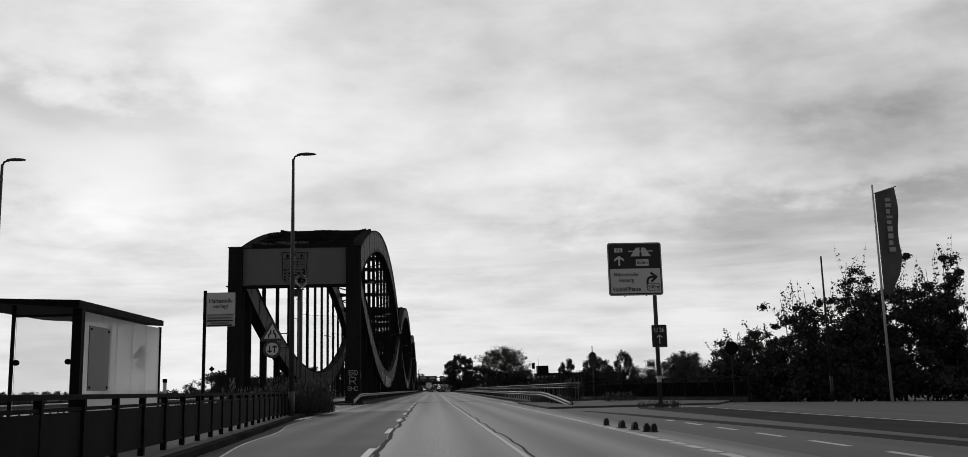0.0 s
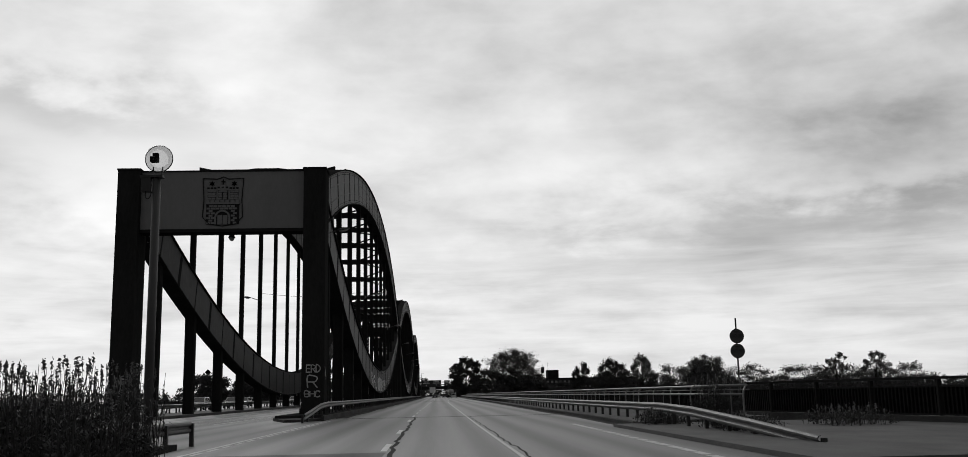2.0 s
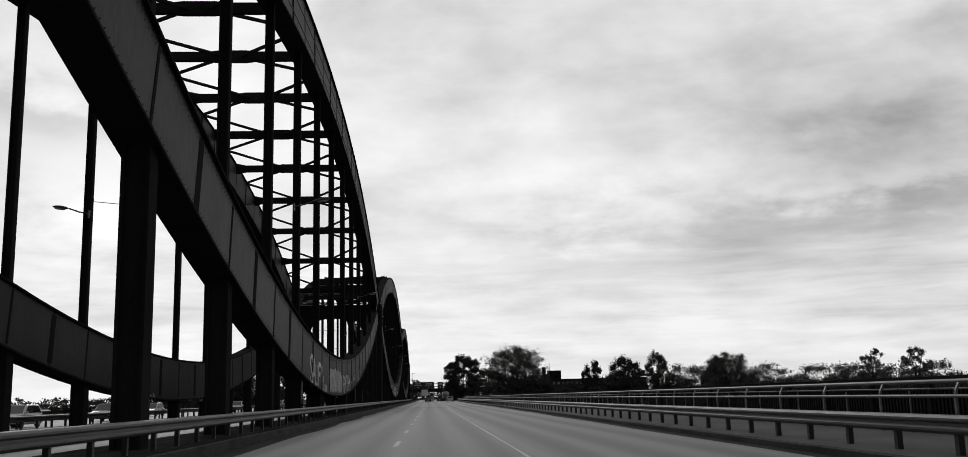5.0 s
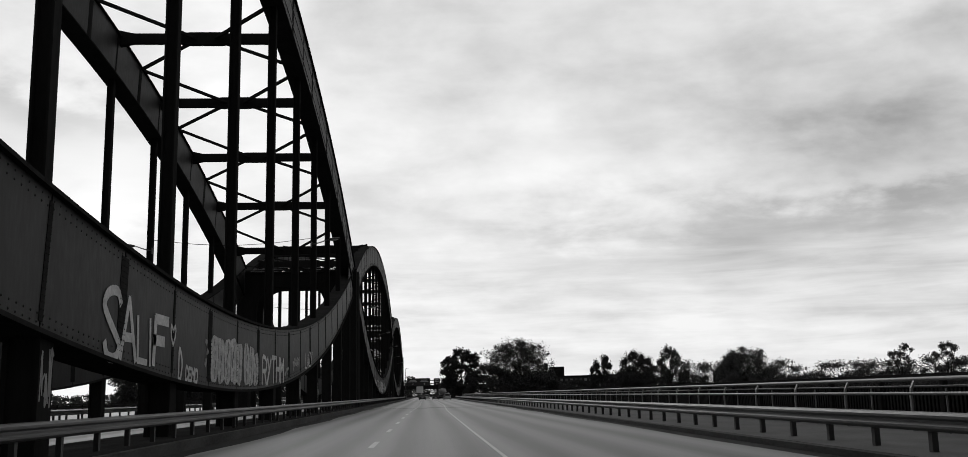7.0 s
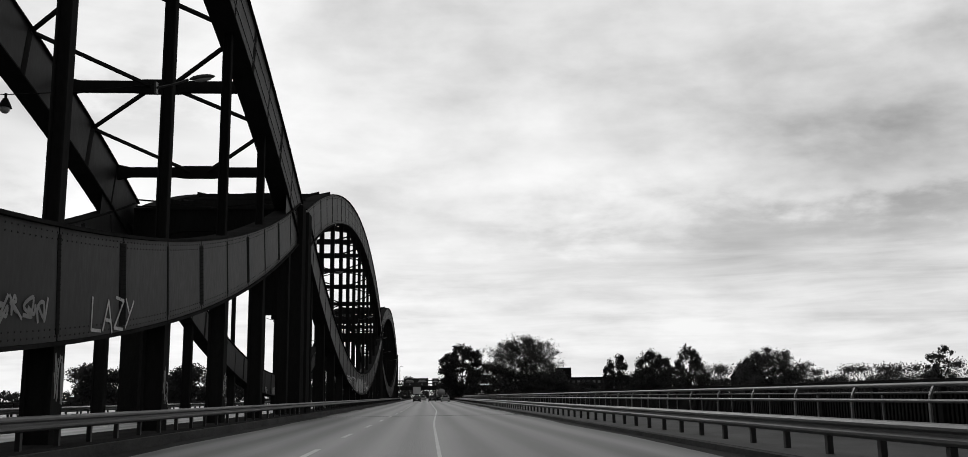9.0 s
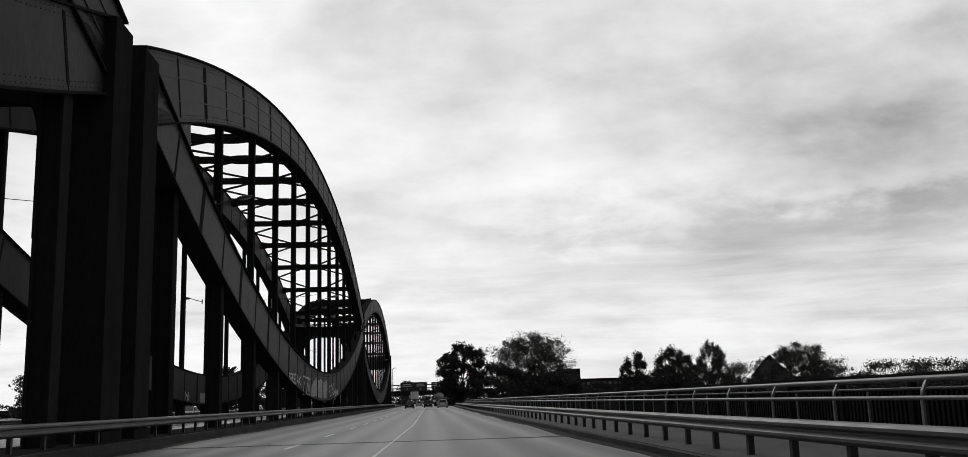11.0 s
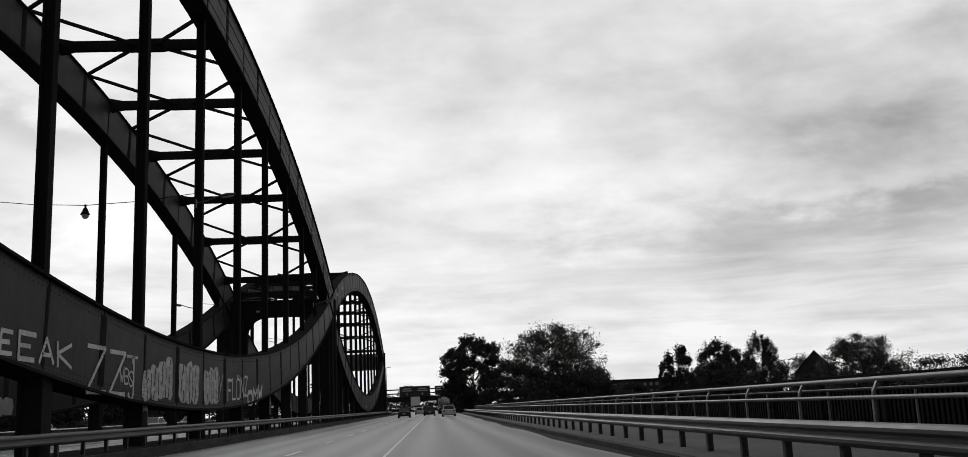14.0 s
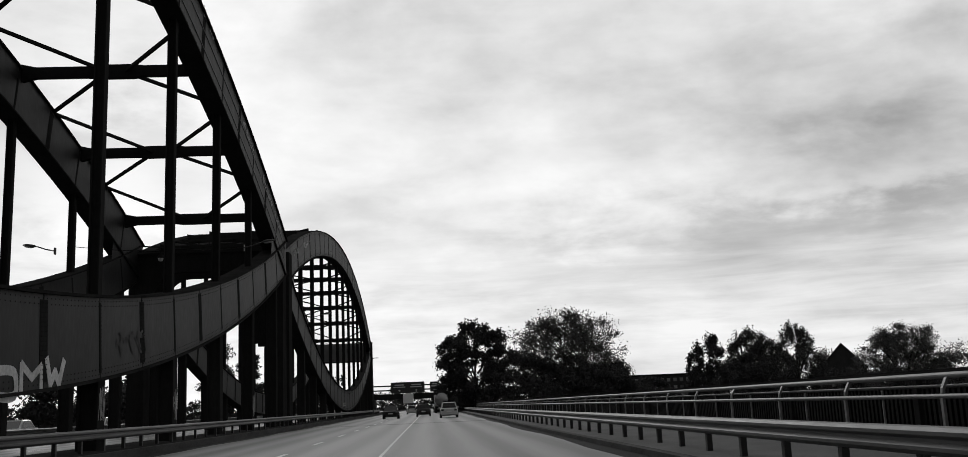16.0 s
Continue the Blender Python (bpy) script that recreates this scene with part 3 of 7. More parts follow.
def build_bracing():
    """Cross-beams and crossed diagonals between the two upper chords."""
    br = thing("wind_bracing", 0, 0, 0, "dark steel cross-beams and diagonals between the arches", "bridge bracing", "wind bracing of the spans")
    xa, xb = XLF - 0.12, XF - CHORD_W + 0.12
    xm = (xa + xb) / 2
    nodes = []
    for k in range(-6, 7):
        y = NODE0 + NODE * k
        u = (y - MID) / HALF
        z = upper_axis(u) + 1.2
        nodes.append((y, z))
        bm = bmesh.new()
        # deeper at the ends and the middle, in one outline
        top = [(xa, 0.5), (xa + 0.9, 0.3), (xm - 1.5, 0.3), (xm - 0.9, 0.38), (xm + 0.9, 0.38), (xm + 1.5, 0.3), (xb - 0.9, 0.3), (xb, 0.5)]
        ring = top + [(px, -pz) for px, pz in top[::-1]]
        fa = [bm.verts.new((px, y - 0.17, z + pz)) for px, pz in ring]
        fb = [bm.verts.new((px, y + 0.17, z + pz)) for px, pz in ring]
        bm.faces.new(fa)
        bm.faces.new(fb[::-1])
        for i in range(len(ring)):
            j = (i + 1) % len(ring)
            bm.faces.new((fa[i], fb[i], fb[j], fa[j]))
        part("cross_beam", bm, STEEL_SHADE, br)
    for (ya, za), (yb, zb) in zip(nodes, nodes[1:]):
        ym = (ya + yb) / 2
        zm = upper_axis((ym - MID) / HALF) + 1.4
        for x, (y, z) in ((xa, (ya, za)), (xb, (ya, za)), (xa, (yb, zb)), (xb, (yb, zb))):
            bm = bmesh.new()
            # each diagonal runs from the beam's middle to the chord half-way to the next beam
            side = 0.45 if x > xm else -0.45
            beam(bm, (xm + side, y, z), (x, ym, zm), 0.17, 0.17)
            part("diagonal", bm, STEEL_SHADE, br)
    return br


def build_portal(front):
    """Portal: two tall box columns with a deep plated panel between them."""
    po = thing("bridge_portal", 0, 0, 0, "dark riveted steel portal with deep cross panel", "bridge portal", "portals of the bridge")
    y0, y1 = -11.09, -9.4
    for a, b in ((XI, XO), (XLO, XLI)):
        bm = bmesh.new()
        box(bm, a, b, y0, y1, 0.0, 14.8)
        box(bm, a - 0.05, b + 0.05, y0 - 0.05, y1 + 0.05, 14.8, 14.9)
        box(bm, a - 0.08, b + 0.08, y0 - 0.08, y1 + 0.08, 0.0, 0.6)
        part("column", bm, STEEL_SHADE, po)
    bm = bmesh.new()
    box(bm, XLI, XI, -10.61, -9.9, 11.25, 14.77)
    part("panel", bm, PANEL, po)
    bm = bmesh.new()
    box(bm, XLI, XI, -10.67, -9.8, 14.77, 14.85)
    part("top_flange", bm, STEEL_SHADE, po)
    bm = bmesh.new()
    box(bm, XLI, XI, -10.73, -9.6, 11.05, 11.25)
    part("bottom_flange", bm, STEEL_SHADE, po)
    return po


def build_inner_portal():
    """Portal over a pier: columns, a lower cross panel with arched haunches, thin wind struts above."""
    po = thing("bridge_portal", 0, 0, 0, "dark steel portal with arched opening over the pier", "bridge portal", "portals of the bridge")
    for y0, y1, top in ((-14.3, -12.6, 13.75), (-11.1, -9.4, 13.9)):
        for a, b in ((XI, XO), (XLO, XLI)):
            if a == XLO and y0 < -14.2:
                continue
            bm = bmesh.new()
            box(bm, a, b, y0, y1, 0.0, top)
            box(bm, a - 0.08, b + 0.08, y0 - 0.08, y1 + 0.08, 0.0, 0.6)
            part("column", bm, STEEL_SHADE, po)
    cx, half, edge, crown, low = (XLI + XI) / 2, (XI - XLI) / 2, 1.2, 12.15, 6.6
    inner = half - edge
    arch = [(-inner, low)] + [(-inner + 2.1 * (1 - math.cos(a)), crown - 2.3 * (1 - math.sin(a))) for a in [i * math.pi / 16 for i in range(9)]]
    ring = [(-half, low)] + [(-half, 13.55), (half, 13.55), (half, low)] + [(-x, z) for x, z in arch] + arch[::-1]
    for y0 in (-13.8, -10.4):
        bm = bmesh.new()
        fa = [bm.verts.new((cx + x, y0, z)) for x, z in ring]
        fb = [bm.verts.new((cx + x, y0 + 0.5, z)) for x, z in ring]
        bm.faces.new(fa)
        bm.faces.new(fb[::-1])
        for i in range(len(ring)):
            j = (i + 1) % len(ring)
            bm.faces.new((fa[i], fb[i], fb[j], fa[j]))
        bm.normal_update()
        bmesh.ops.triangulate(bm, faces=[f for f in bm.faces if len(f.verts) > 4])
        part("arched_panel", bm, STEEL_SHADE, po)
        bm = bmesh.new()
        box(bm, XLI, XI, y0 - 0.1, y0 + 0.6, 13.55, 13.67)
        part("top_flange", bm, STEEL_SHADE, po)
    for ya, yb in ((-13.5, -10.1), (-10.1, -13.5)):
        for za, zb in ((13.85, 14.25), (14.3, 14.05)):
            bm = bmesh.new()
            beam(bm, (XLI, ya, za), (XI, yb, zb), 0.09, 0.09)
            part("wind_strut", bm, STEEL, po)
    return po


lens_r = build_lens(XF, XF - CHORD_W, "dark riveted steel lens-shaped truss beside the carriageway", 1, True)
lens_l = build_lens(XLF, XLF - CHORD_W, "dark riveted steel lens-shaped truss across the oncoming lanes", 1, False)
bracing = build_bracing()
portal = build_portal(True)
for n in (1, 2):
    step = pose(*((0, PITCH, 0) if n == 1 else LAST_SPAN))
    for t in (lens_r, lens_l, bracing):
        copy_thing(t, step)
inner = build_inner_portal()
inner.matrix_basis = pose(0, PITCH, 0)
copy_thing(inner, pose(-0.35, PITCH * 2, -0.22))
copy_thing(portal, pose(-0.7, PITCH * 3 - 3.2, -0.45))


# ------------------------------------------------------------------ guardrails
W_BEAM = [(0.0, -0.155), (0.045, -0.14), (0.075, -0.10), (0.075, -0.06), (0.02, -0.02), (0.02, 0.02), (0.075, 0.06), (0.075, 0.10), (0.045, 0.14), (0.0, 0.155),
          (-0.012, 0.15), (0.03, 0.13), (0.06, 0.09), (0.06, 0.065), (0.005, 0.025), (0.005, -0.025), (0.06, -0.065), (0.06, -0.09), (0.03, -0.13), (-0.012, -0.15)]


def guardrail(name, line, side, posts, label, post_h, group):
    """W-beam rail along line (points), corrugation towards side, posts at given spacing."""
    g = thing(name, 0, 0, 0, label, "guardrail", group)
    bm = bmesh.new()
    sweep(bm, line, [(a * side, b) for a, b in W_BEAM])
    part("rail_beam", bm, GALV, g, "galvanised corrugated beam")
    bm = bmesh.new()
    box(bm, -0.05, 0.05, -0.06, 0.06, -post_h, 0.1)
    first = part("post", bm, POST, g)
    pts = [Vector(p) for p in line]
    acc, k = 0.0, 0
    placed = False
    for a, b in zip(pts, pts[1:]):
        seg = (b - a).length
        while acc <= seg:
            p = a.lerp(b, acc / seg) if seg else a
            m = pose(p.x - side * 0.07, p.y, p.z)
            if not placed:
                first.matrix_basis = m
                placed = True
            else:
                share(first, m, g)
            acc += posts
            k += 1
        acc -= seg
    return g


left_line = [(-6.0, -20.5, 0.28), (-6.03, -17.5, 0.45), (-6.05, -13.5, 0.72), (-6.05, -10, 0.79)] + [(-6.05, y, 0.79) for y in range(0, 361, 20)]
guardrail("guardrail", left_line, 1, 2.0, "galvanised corrugated guardrail with dark posts below the truss", 0.62, "guardrails along the road")
right_line = [(kerb_right(y) + 1.9, y, 0.634) for y in range(-34, 361, 6)]
right_line = [(8.25, -47.6, 0.08), (8.15, -43.5, 0.32), (8.05, -38.5, 0.56)] + right_line
guardrail("guardrail", right_line, -1, 2.0, "galvanised corrugated guardrail with dark posts beside the walkway", 0.5, "guardrails along the road")
guardrail("guardrail", [(-20.6, y, 0.72) for y in range(-60, 361, 20)], 1, 2.0, "dark weathered guardrail beside the far truss", 0.72, "guardrails along the road")


# ============================================================ more materials
LEAF = grey_material("dark_foliage", 0.038, 0.085, 0.8, 0.25, (1, 1, 1), 8, 0.0, spec=0.1)
# thin pale leaves, lightened further to stand in for haze on far crowns
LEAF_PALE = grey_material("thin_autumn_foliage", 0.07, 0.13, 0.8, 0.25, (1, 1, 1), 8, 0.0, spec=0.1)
REED = grey_material("dry_reed_plume", 0.10, 0.22, 0.8, 1.0, (1, 1, 1), 8, 0.0)
BARK = grey_material("bark", 0.02, 0.045, 0.9, 2.0, (1, 1, 0.2), 10, 0.5)
SIGN_WHITE = grey_material("reflective_white_sheet", 0.70, 0.80, 0.45, 0.8, (1, 1, 1), 20, 0.02)
SIGN_BLACK = grey_material("dark_sign_sheet", 0.012, 0.02, 0.4, 0.8, (1, 1, 1), 20, 0.02)
DULL_DISC = grey_material("dull_grey_sign_sheet", 0.07, 0.11, 0.7, 2.0, (1, 1, 1), 12, 0.05, spec=0.1)
SIGN_RIM = grey_material("sign_edge_metal", 0.45, 0.55, 0.45, 1.0, (1, 1, 1), 12, 0.03)
RED_RIM = grey_material("dark_red_sign_border", 0.05, 0.07, 0.45, 1.0, (1, 1, 1), 12, 0.03)
POLE = grey_material("painted_lamp_pole", 0.035, 0.06, 0.55, 1.5, (1, 1, 0.15), 10, 0.1)
LAMP_GLASS = grey_material("frosted_lamp_glass", 0.35, 0.45, 0.3, 2.0, (1, 1, 1), 6, 0.0)
FROST = grey_material("frosted_shelter_panel", 0.7, 0.85, 0.4, 0.7, (1, 1, 0.2), 10, 0.02, random_tint=0.12)
POSTER = grey_material("grey_poster_board", 0.14, 0.22, 0.6, 0.8, (1, 1, 0.6), 10, 0.02)
FLAG = grey_material("grey_flag_cloth", 0.10, 0.15, 0.85, 1.2, (1, 1, 1), 16, 0.2)
PAINT_SPRAY = grey_material("pale_spray_paint", 0.26, 0.72, 0.8, 0.9, (1, 1, 1), 11, 0.0)
PAINT_FILL = grey_material("worn_pale_graffiti_fill", 0.16, 0.62, 0.8, 1.6, (1, 2.2, 0.7), 6, 0.0)
PAINT_LINE = grey_material("dark_graffiti_outline", 0.015, 0.05, 0.8, 1.4, (1, 1, 1), 7, 0.0)
PAINT_GHOST = grey_material("washed_out_graffiti", 0.012, 0.022, 0.8, 1.4, (1, 1, 1), 7, 0.0)
PAINT_DIM = grey_material("faded_spray_paint", 0.16, 0.34, 0.75, 1.3, (1, 1, 1), 9, 0.0)
BRICKWALL = grey_material("dark_facade", 0.025, 0.045, 0.9, 0.3, (1, 1, 1), 20, 0.2, spec=0.1)
ROOFTILE = grey_material("dark_roof_tiles", 0.012, 0.024, 0.9, 0.5, (1, 1, 1), 20, 0.3, spec=0.05)
PALE_WALL = grey_material("pale_cladding", 0.45, 0.6, 0.7, 0.3, (1, 1, 1), 20, 0.1)
CAR_BLACK = grey_material("black_car_paint", 0.008, 0.014, 0.16, 0.6, (1, 1, 1), 20, 0.0)
CAR_GREY = grey_material("dark_grey_car_paint", 0.03, 0.045, 0.2, 0.6, (1, 1, 1), 20, 0.0)
CAR_WHITE = grey_material("white_car_paint", 0.55, 0.68, 0.2, 0.6, (1, 1, 1), 20, 0.0)
CAR_SILVER = grey_material("silver_car_paint", 0.3, 0.4, 0.22, 0.6, (1, 1, 1), 20, 0.0, metal=0.5)
TYRE = grey_material("tyre_rubber", 0.01, 0.02, 0.85, 3.0, (1, 1, 1), 10, 0.2)
TAIL = grey_material("tail_lamp_plastic", 0.05, 0.09, 0.2, 3.0, (1, 1, 1), 10, 0.0)
RUBBER = grey_material("dark_rubber", 0.012, 0.025, 0.8, 3.0, (1, 1, 1), 10, 0.2)


def glass_material(name, tint=0.85, gloss=1.0):
    m = bpy.data.materials.new(name)
    m.use_nodes = True
    nt = m.node_tree
    nt.nodes.clear()
    N, L = nt.nodes.new, nt.links.new
    tr, gl, fr, mx, out = N("ShaderNodeBsdfTransparent"), N("ShaderNodeBsdfGlossy"), N("ShaderNodeFresnel"), N("ShaderNodeMixShader"), N("ShaderNodeOutputMaterial")
    tr.inputs[0].default_value = (tint, tint, tint, 1)
    gl.inputs["Roughness"].default_value = 0.03
    dim = N("ShaderNodeMath")
    dim.operation = "MULTIPLY"
    dim.inputs[1].default_value = gloss
    L(fr.outputs[0], dim.inputs[0])
    L(dim.outputs[0], mx.inputs[0])
    L(tr.outputs[0], mx.inputs[1])
    L(gl.outputs[0], mx.inputs[2])
    L(mx.outputs[0], out.inputs[0])
    return m


def translucent_material(m):
    """Let daylight through a frosted sheet."""
    nt = m.node_tree
    b, out = nt.nodes["Principled BSDF"], nt.nodes["Material Output"]
    t, mx = nt.nodes.new("ShaderNodeBsdfTranslucent"), nt.nodes.new("ShaderNodeMixShader")
    t.inputs[0].default_value = (0.95, 0.95, 0.95, 1)
    mx.inputs[0].default_value = 0.85
    nt.links.new(b.outputs[0], mx.inputs[1])
    nt.links.new(t.outputs[0], mx.inputs[2])
    clear, mx2 = nt.nodes.new("ShaderNodeBsdfTransparent"), nt.nodes.new("ShaderNodeMixShader")
    mx2.inputs[0].default_value = 0.3
    nt.links.new(mx.outputs[0], mx2.inputs[1])
    nt.links.new(clear.outputs[0], mx2.inputs[2])
    nt.links.new(mx2.outputs[0], out.inputs[0])


translucent_material(FROST)
GLASS = glass_material("clear_pane", 0.9)
GLOBE = glass_material("smoky_globe", 0.76, 0.35)
CAR_GLASS = grey_material("dark_car_glass", 0.01, 0.015, 0.06, 1.0, (1, 1, 1), 10, 0.0)
# the sky's reflection is put into the pale pane colour
WINDOW = grey_material("dull_window_pane", 0.12, 0.25, 0.15, 0.6, (1, 1, 1), 10, 0.0, random_tint=0.5)


# ============================================================ lettering
def lettering(name, text, size, m, material, parent, width=None, extrude=0.003):
    """Built-in font turned into a mesh part, centred at m; width squeezes it to that many metres."""
    cu = bpy.data.curves.new(name, "FONT")
    cu.body, cu.size, cu.align_x, cu.align_y, cu.extrude, cu.resolution_u, cu.offset = text, size, "CENTER", "CENTER", extrude, 3, 0.012 * size
    tmp = bpy.data.objects.new(name, cu)
    scene.collection.objects.link(tmp)
    bpy.context.view_layer.update()
    me = bpy.data.meshes.new_from_object(tmp.evaluated_get(bpy.context.evaluated_depsgraph_get()))
    bpy.data.objects.remove(tmp)
    me.materials.clear()
    me.materials.append(material)
    if width:
        xs = [v.co.x for v in me.vertices]
        k = width / max(max(xs) - min(xs), 1e-3)
        for v in me.vertices:
            v.co.x *= k
    ob = new(name, me)
    ob.parent = parent
    ob.matrix_basis = m
    return ob


# strokes on a 4 x 6 grid, letter by letter: runs of column-row pairs
STROKES = {"L": "06 00 40", "A": "00 26 40|12 32", "Z": "06 46 00 40", "Y": "06 23 46|23 00", "R": "00 06 36 45 44 33 03|23 40", "T": "06 46|26 20",
           "H": "00 06|40 46|03 43", "M": "00 06 23 46 40", "F": "00 06 46|03 33", "O": "10 01 05 16 36 45 41 30 10", "N": "00 06 40 46",
           "B": "00 06 36 45 44 33 03|33 42 41 30 00", "C": "45 36 16 05 01 10 30 41", "E": "40 00 06 46|03 33", "K": "00 06|46 03 40",
           "D": "00 06 26 44 42 20 00", "S": "45 36 16 05 04 32 41 30 10 01", "I": "20 26", "J": "26 21 10 01", "W": "06 10 23 30 46", "U": "06 01 10 30 41 46",
           "V": "06 20 46", "X": "00 46|06 40"}
ROUND = "OÖCSBRDUJ"


def ribbon(bm, pts, r, off=0.0):
    """Flat painted stroke through 2D pts, with round-ish joints."""
    for (ax, ay), (bx, by) in zip(pts, pts[1:]):
        d = Vector((bx - ax, by - ay))
        if d.length < 1e-6:
            continue
        d.normalize()
        n = Vector((-d.y, d.x)) * r
        e = d * r * 0.5
        vs = [bm.verts.new((p[0], p[1], off)) for p in ((ax - e.x + n.x, ay - e.y + n.y), (ax - e.x - n.x, ay - e.y - n.y), (bx + e.x - n.x, by + e.y - n.y), (bx + e.x + n.x, by + e.y + n.y))]
        bm.faces.new(vs)
        off += 0.0003


def smooth_run(pts, n=5):
    """Catmull-Rom through pts."""
    out = []
    p = [pts[0]] + list(pts) + [pts[-1]]
    for i in range(1, len(p) - 2):
        for k in range(n):
            t = k / n
            out.append(tuple(0.5 * (2 * p[i][c] + (p[i + 1][c] - p[i - 1][c]) * t + (2 * p[i - 1][c] - 5 * p[i][c] + 4 * p[i + 1][c] - p[i + 2][c]) * t * t
                                    + (3 * p[i][c] - p[i - 1][c] - 3 * p[i + 1][c] + p[i + 2][c]) * t ** 3) for c in (0, 1)))
    return out + [tuple(pts[-1])]


def sprayed_word(word, width, height, r, rng, rise=0.0, grow=0.0, lean=0.0):
    """Sprayed capitals; rise lifts and grow enlarges the letters towards the end, lean slants them."""
    bm = bmesh.new()
    n = len(word)
    for i, ch in enumerate(word):
        f = i / max(n - 1, 1)
        x0, w, h = width * i / n, width / n * 0.78, height * (1 + grow * f)
        base = rise * f + rng.uniform(-0.04, 0.04) * height
        dots = ch == "Ö"
        for run in STROKES["O" if dots else ch].split("|"):
            pts = [(x0 + w * int(q[0]) / 4 + rng.uniform(-0.04, 0.04) * w + lean * h * int(q[1]) / 6, base + h * int(q[1]) / 6 + rng.uniform(-0.02, 0.02) * h) for q in run.split()]
            ribbon(bm, smooth_run(pts, 3) if ch in ROUND else pts, r * rng.uniform(0.85, 1.15))
        if dots:
            for k in (0.25, 0.75):
                ribbon(bm, [(x0 + w * k, base + h * 1.1), (x0 + w * k, base + h * 1.2)], r)
    return bm


def scrawl(width, height, r, rng, loops=3, fill=False):
    """A tag that cannot be read: looping strokes of its size."""
    bm = bmesh.new()
    for k in range(loops):
        cx, w = width * (k + 0.5) / loops, width / loops
        pts = [(cx + rng.uniform(-0.45, 0.45) * w, height * rng.uniform(0.02, 0.98)) for _ in range(6)]
        pts = [(cx - 0.4 * w, height * rng.uniform(0, 1))] + pts + [(cx + 0.45 * w, height * rng.uniform(0, 1))]
        ribbon(bm, smooth_run(pts, 6), r * rng.uniform(0.7, 1.3))
        if fill:
            ring = [(cx + 0.42 * w * math.cos(a) * rng.uniform(0.8, 1.1), height * (0.5 + 0.46 * math.sin(a) * rng.uniform(0.85, 1.08))) for a in [i * math.pi / 6 for i in range(12)]]
            vs = [bm.verts.new((x, y, -0.001)) for x, y in ring]
            bm.faces.new(vs)
    return bm


def blob(cx, z0, w, h, rng, n=14):
    """Rounded outline of one fat letter, with bites and bulges."""
    tilt = rng.uniform(-0.12, 0.12) * w
    ring = []
    for i in range(n):
        a = 2 * math.pi * i / n
        c, sn = math.cos(a), math.sin(a)
        ring.append((cx + 0.5 * w * math.copysign(abs(c) ** 0.6, c) * rng.uniform(0.8, 1.06) + tilt * sn, z0 + h * (0.5 + 0.5 * math.copysign(abs(sn) ** 0.55, sn) * rng.uniform(0.88, 1.03))))
    return smooth_run(ring + ring[:1], 3)[:-1]


def throw_up(width, h0, h1, letters, rng):
    """Fat filled letters side by side, from height h0 to h1; not readable."""
    bm = bmesh.new()
    w = width / letters
    for k in range(letters):
        h = h0 + (h1 - h0) * k / max(letters - 1, 1)
        ring = blob(w * (k + 0.5), rng.uniform(0, 0.05) * h, w * 1.2, h * rng.uniform(0.93, 1.05), rng)
        bm.faces.new([bm.verts.new((x, z, 0.0008 * k)) for x, z in ring])
    return bm


def throw_up_lines(width, h0, h1, letters, r, rng, slots=2):
    """The dark lines inside and between the fat letters."""
    bm = bmesh.new()
    w = width / letters
    for k in range(letters):
        h = h0 + (h1 - h0) * k / max(letters - 1, 1)
        cx = w * (k + 0.5)
        ribbon(bm, [(cx + 0.5 * w + rng.uniform(-0.03, 0.03), h * v / 5) for v in range(1, 5)], r, 0.008)
        for m in range(slots):
            z = h * (0.2 + 0.62 * m / max(slots - 1, 1)) + rng.uniform(-0.06, 0.06) * h
            x = cx + rng.uniform(-0.14, 0.14) * w
            ribbon(bm, smooth_run([(x - 0.06 * w, z - 0.12 * h), (x + rng.uniform(-0.12, 0.12) * w, z), (x + rng.uniform(-0.05, 0.1) * w, z + 0.13 * h)], 4), r * rng.uniform(0.7, 1.5), 0.008)
    return bm


def heart(w):
    bm = bmesh.new()
    ring = [(0, -0.55), (-0.38, -0.1), (-0.5, 0.3), (-0.42, 0.5), (-0.2, 0.38), (0, 0.2), (0.18, 0.4), (0.4, 0.5), (0.5, 0.25), (0.36, -0.12), (0, -0.55)]
    ribbon(bm, [(a * w, b * w) for a, b in ring], w * 0.09)
    return bm


def on_face(y, z, slope=0.0, x=XF + 0.016):
    """Pose on the truss face beside the road: reads along +y."""
    return Matrix.Translation((x, y, z)) @ Matrix(((0, 0, 1, 0), (1, 0, 0, 0), (0, 1, 0, 0), (0, 0, 0, 1))) @ pose(0, 0, 0, 0, 0, slope)


def graffiti(bm, m, material, label):
    ob = part("graffiti", bm, material)
    ob.matrix_basis = m
    return tagged(ob, label, "graffiti", "graffiti on the truss")


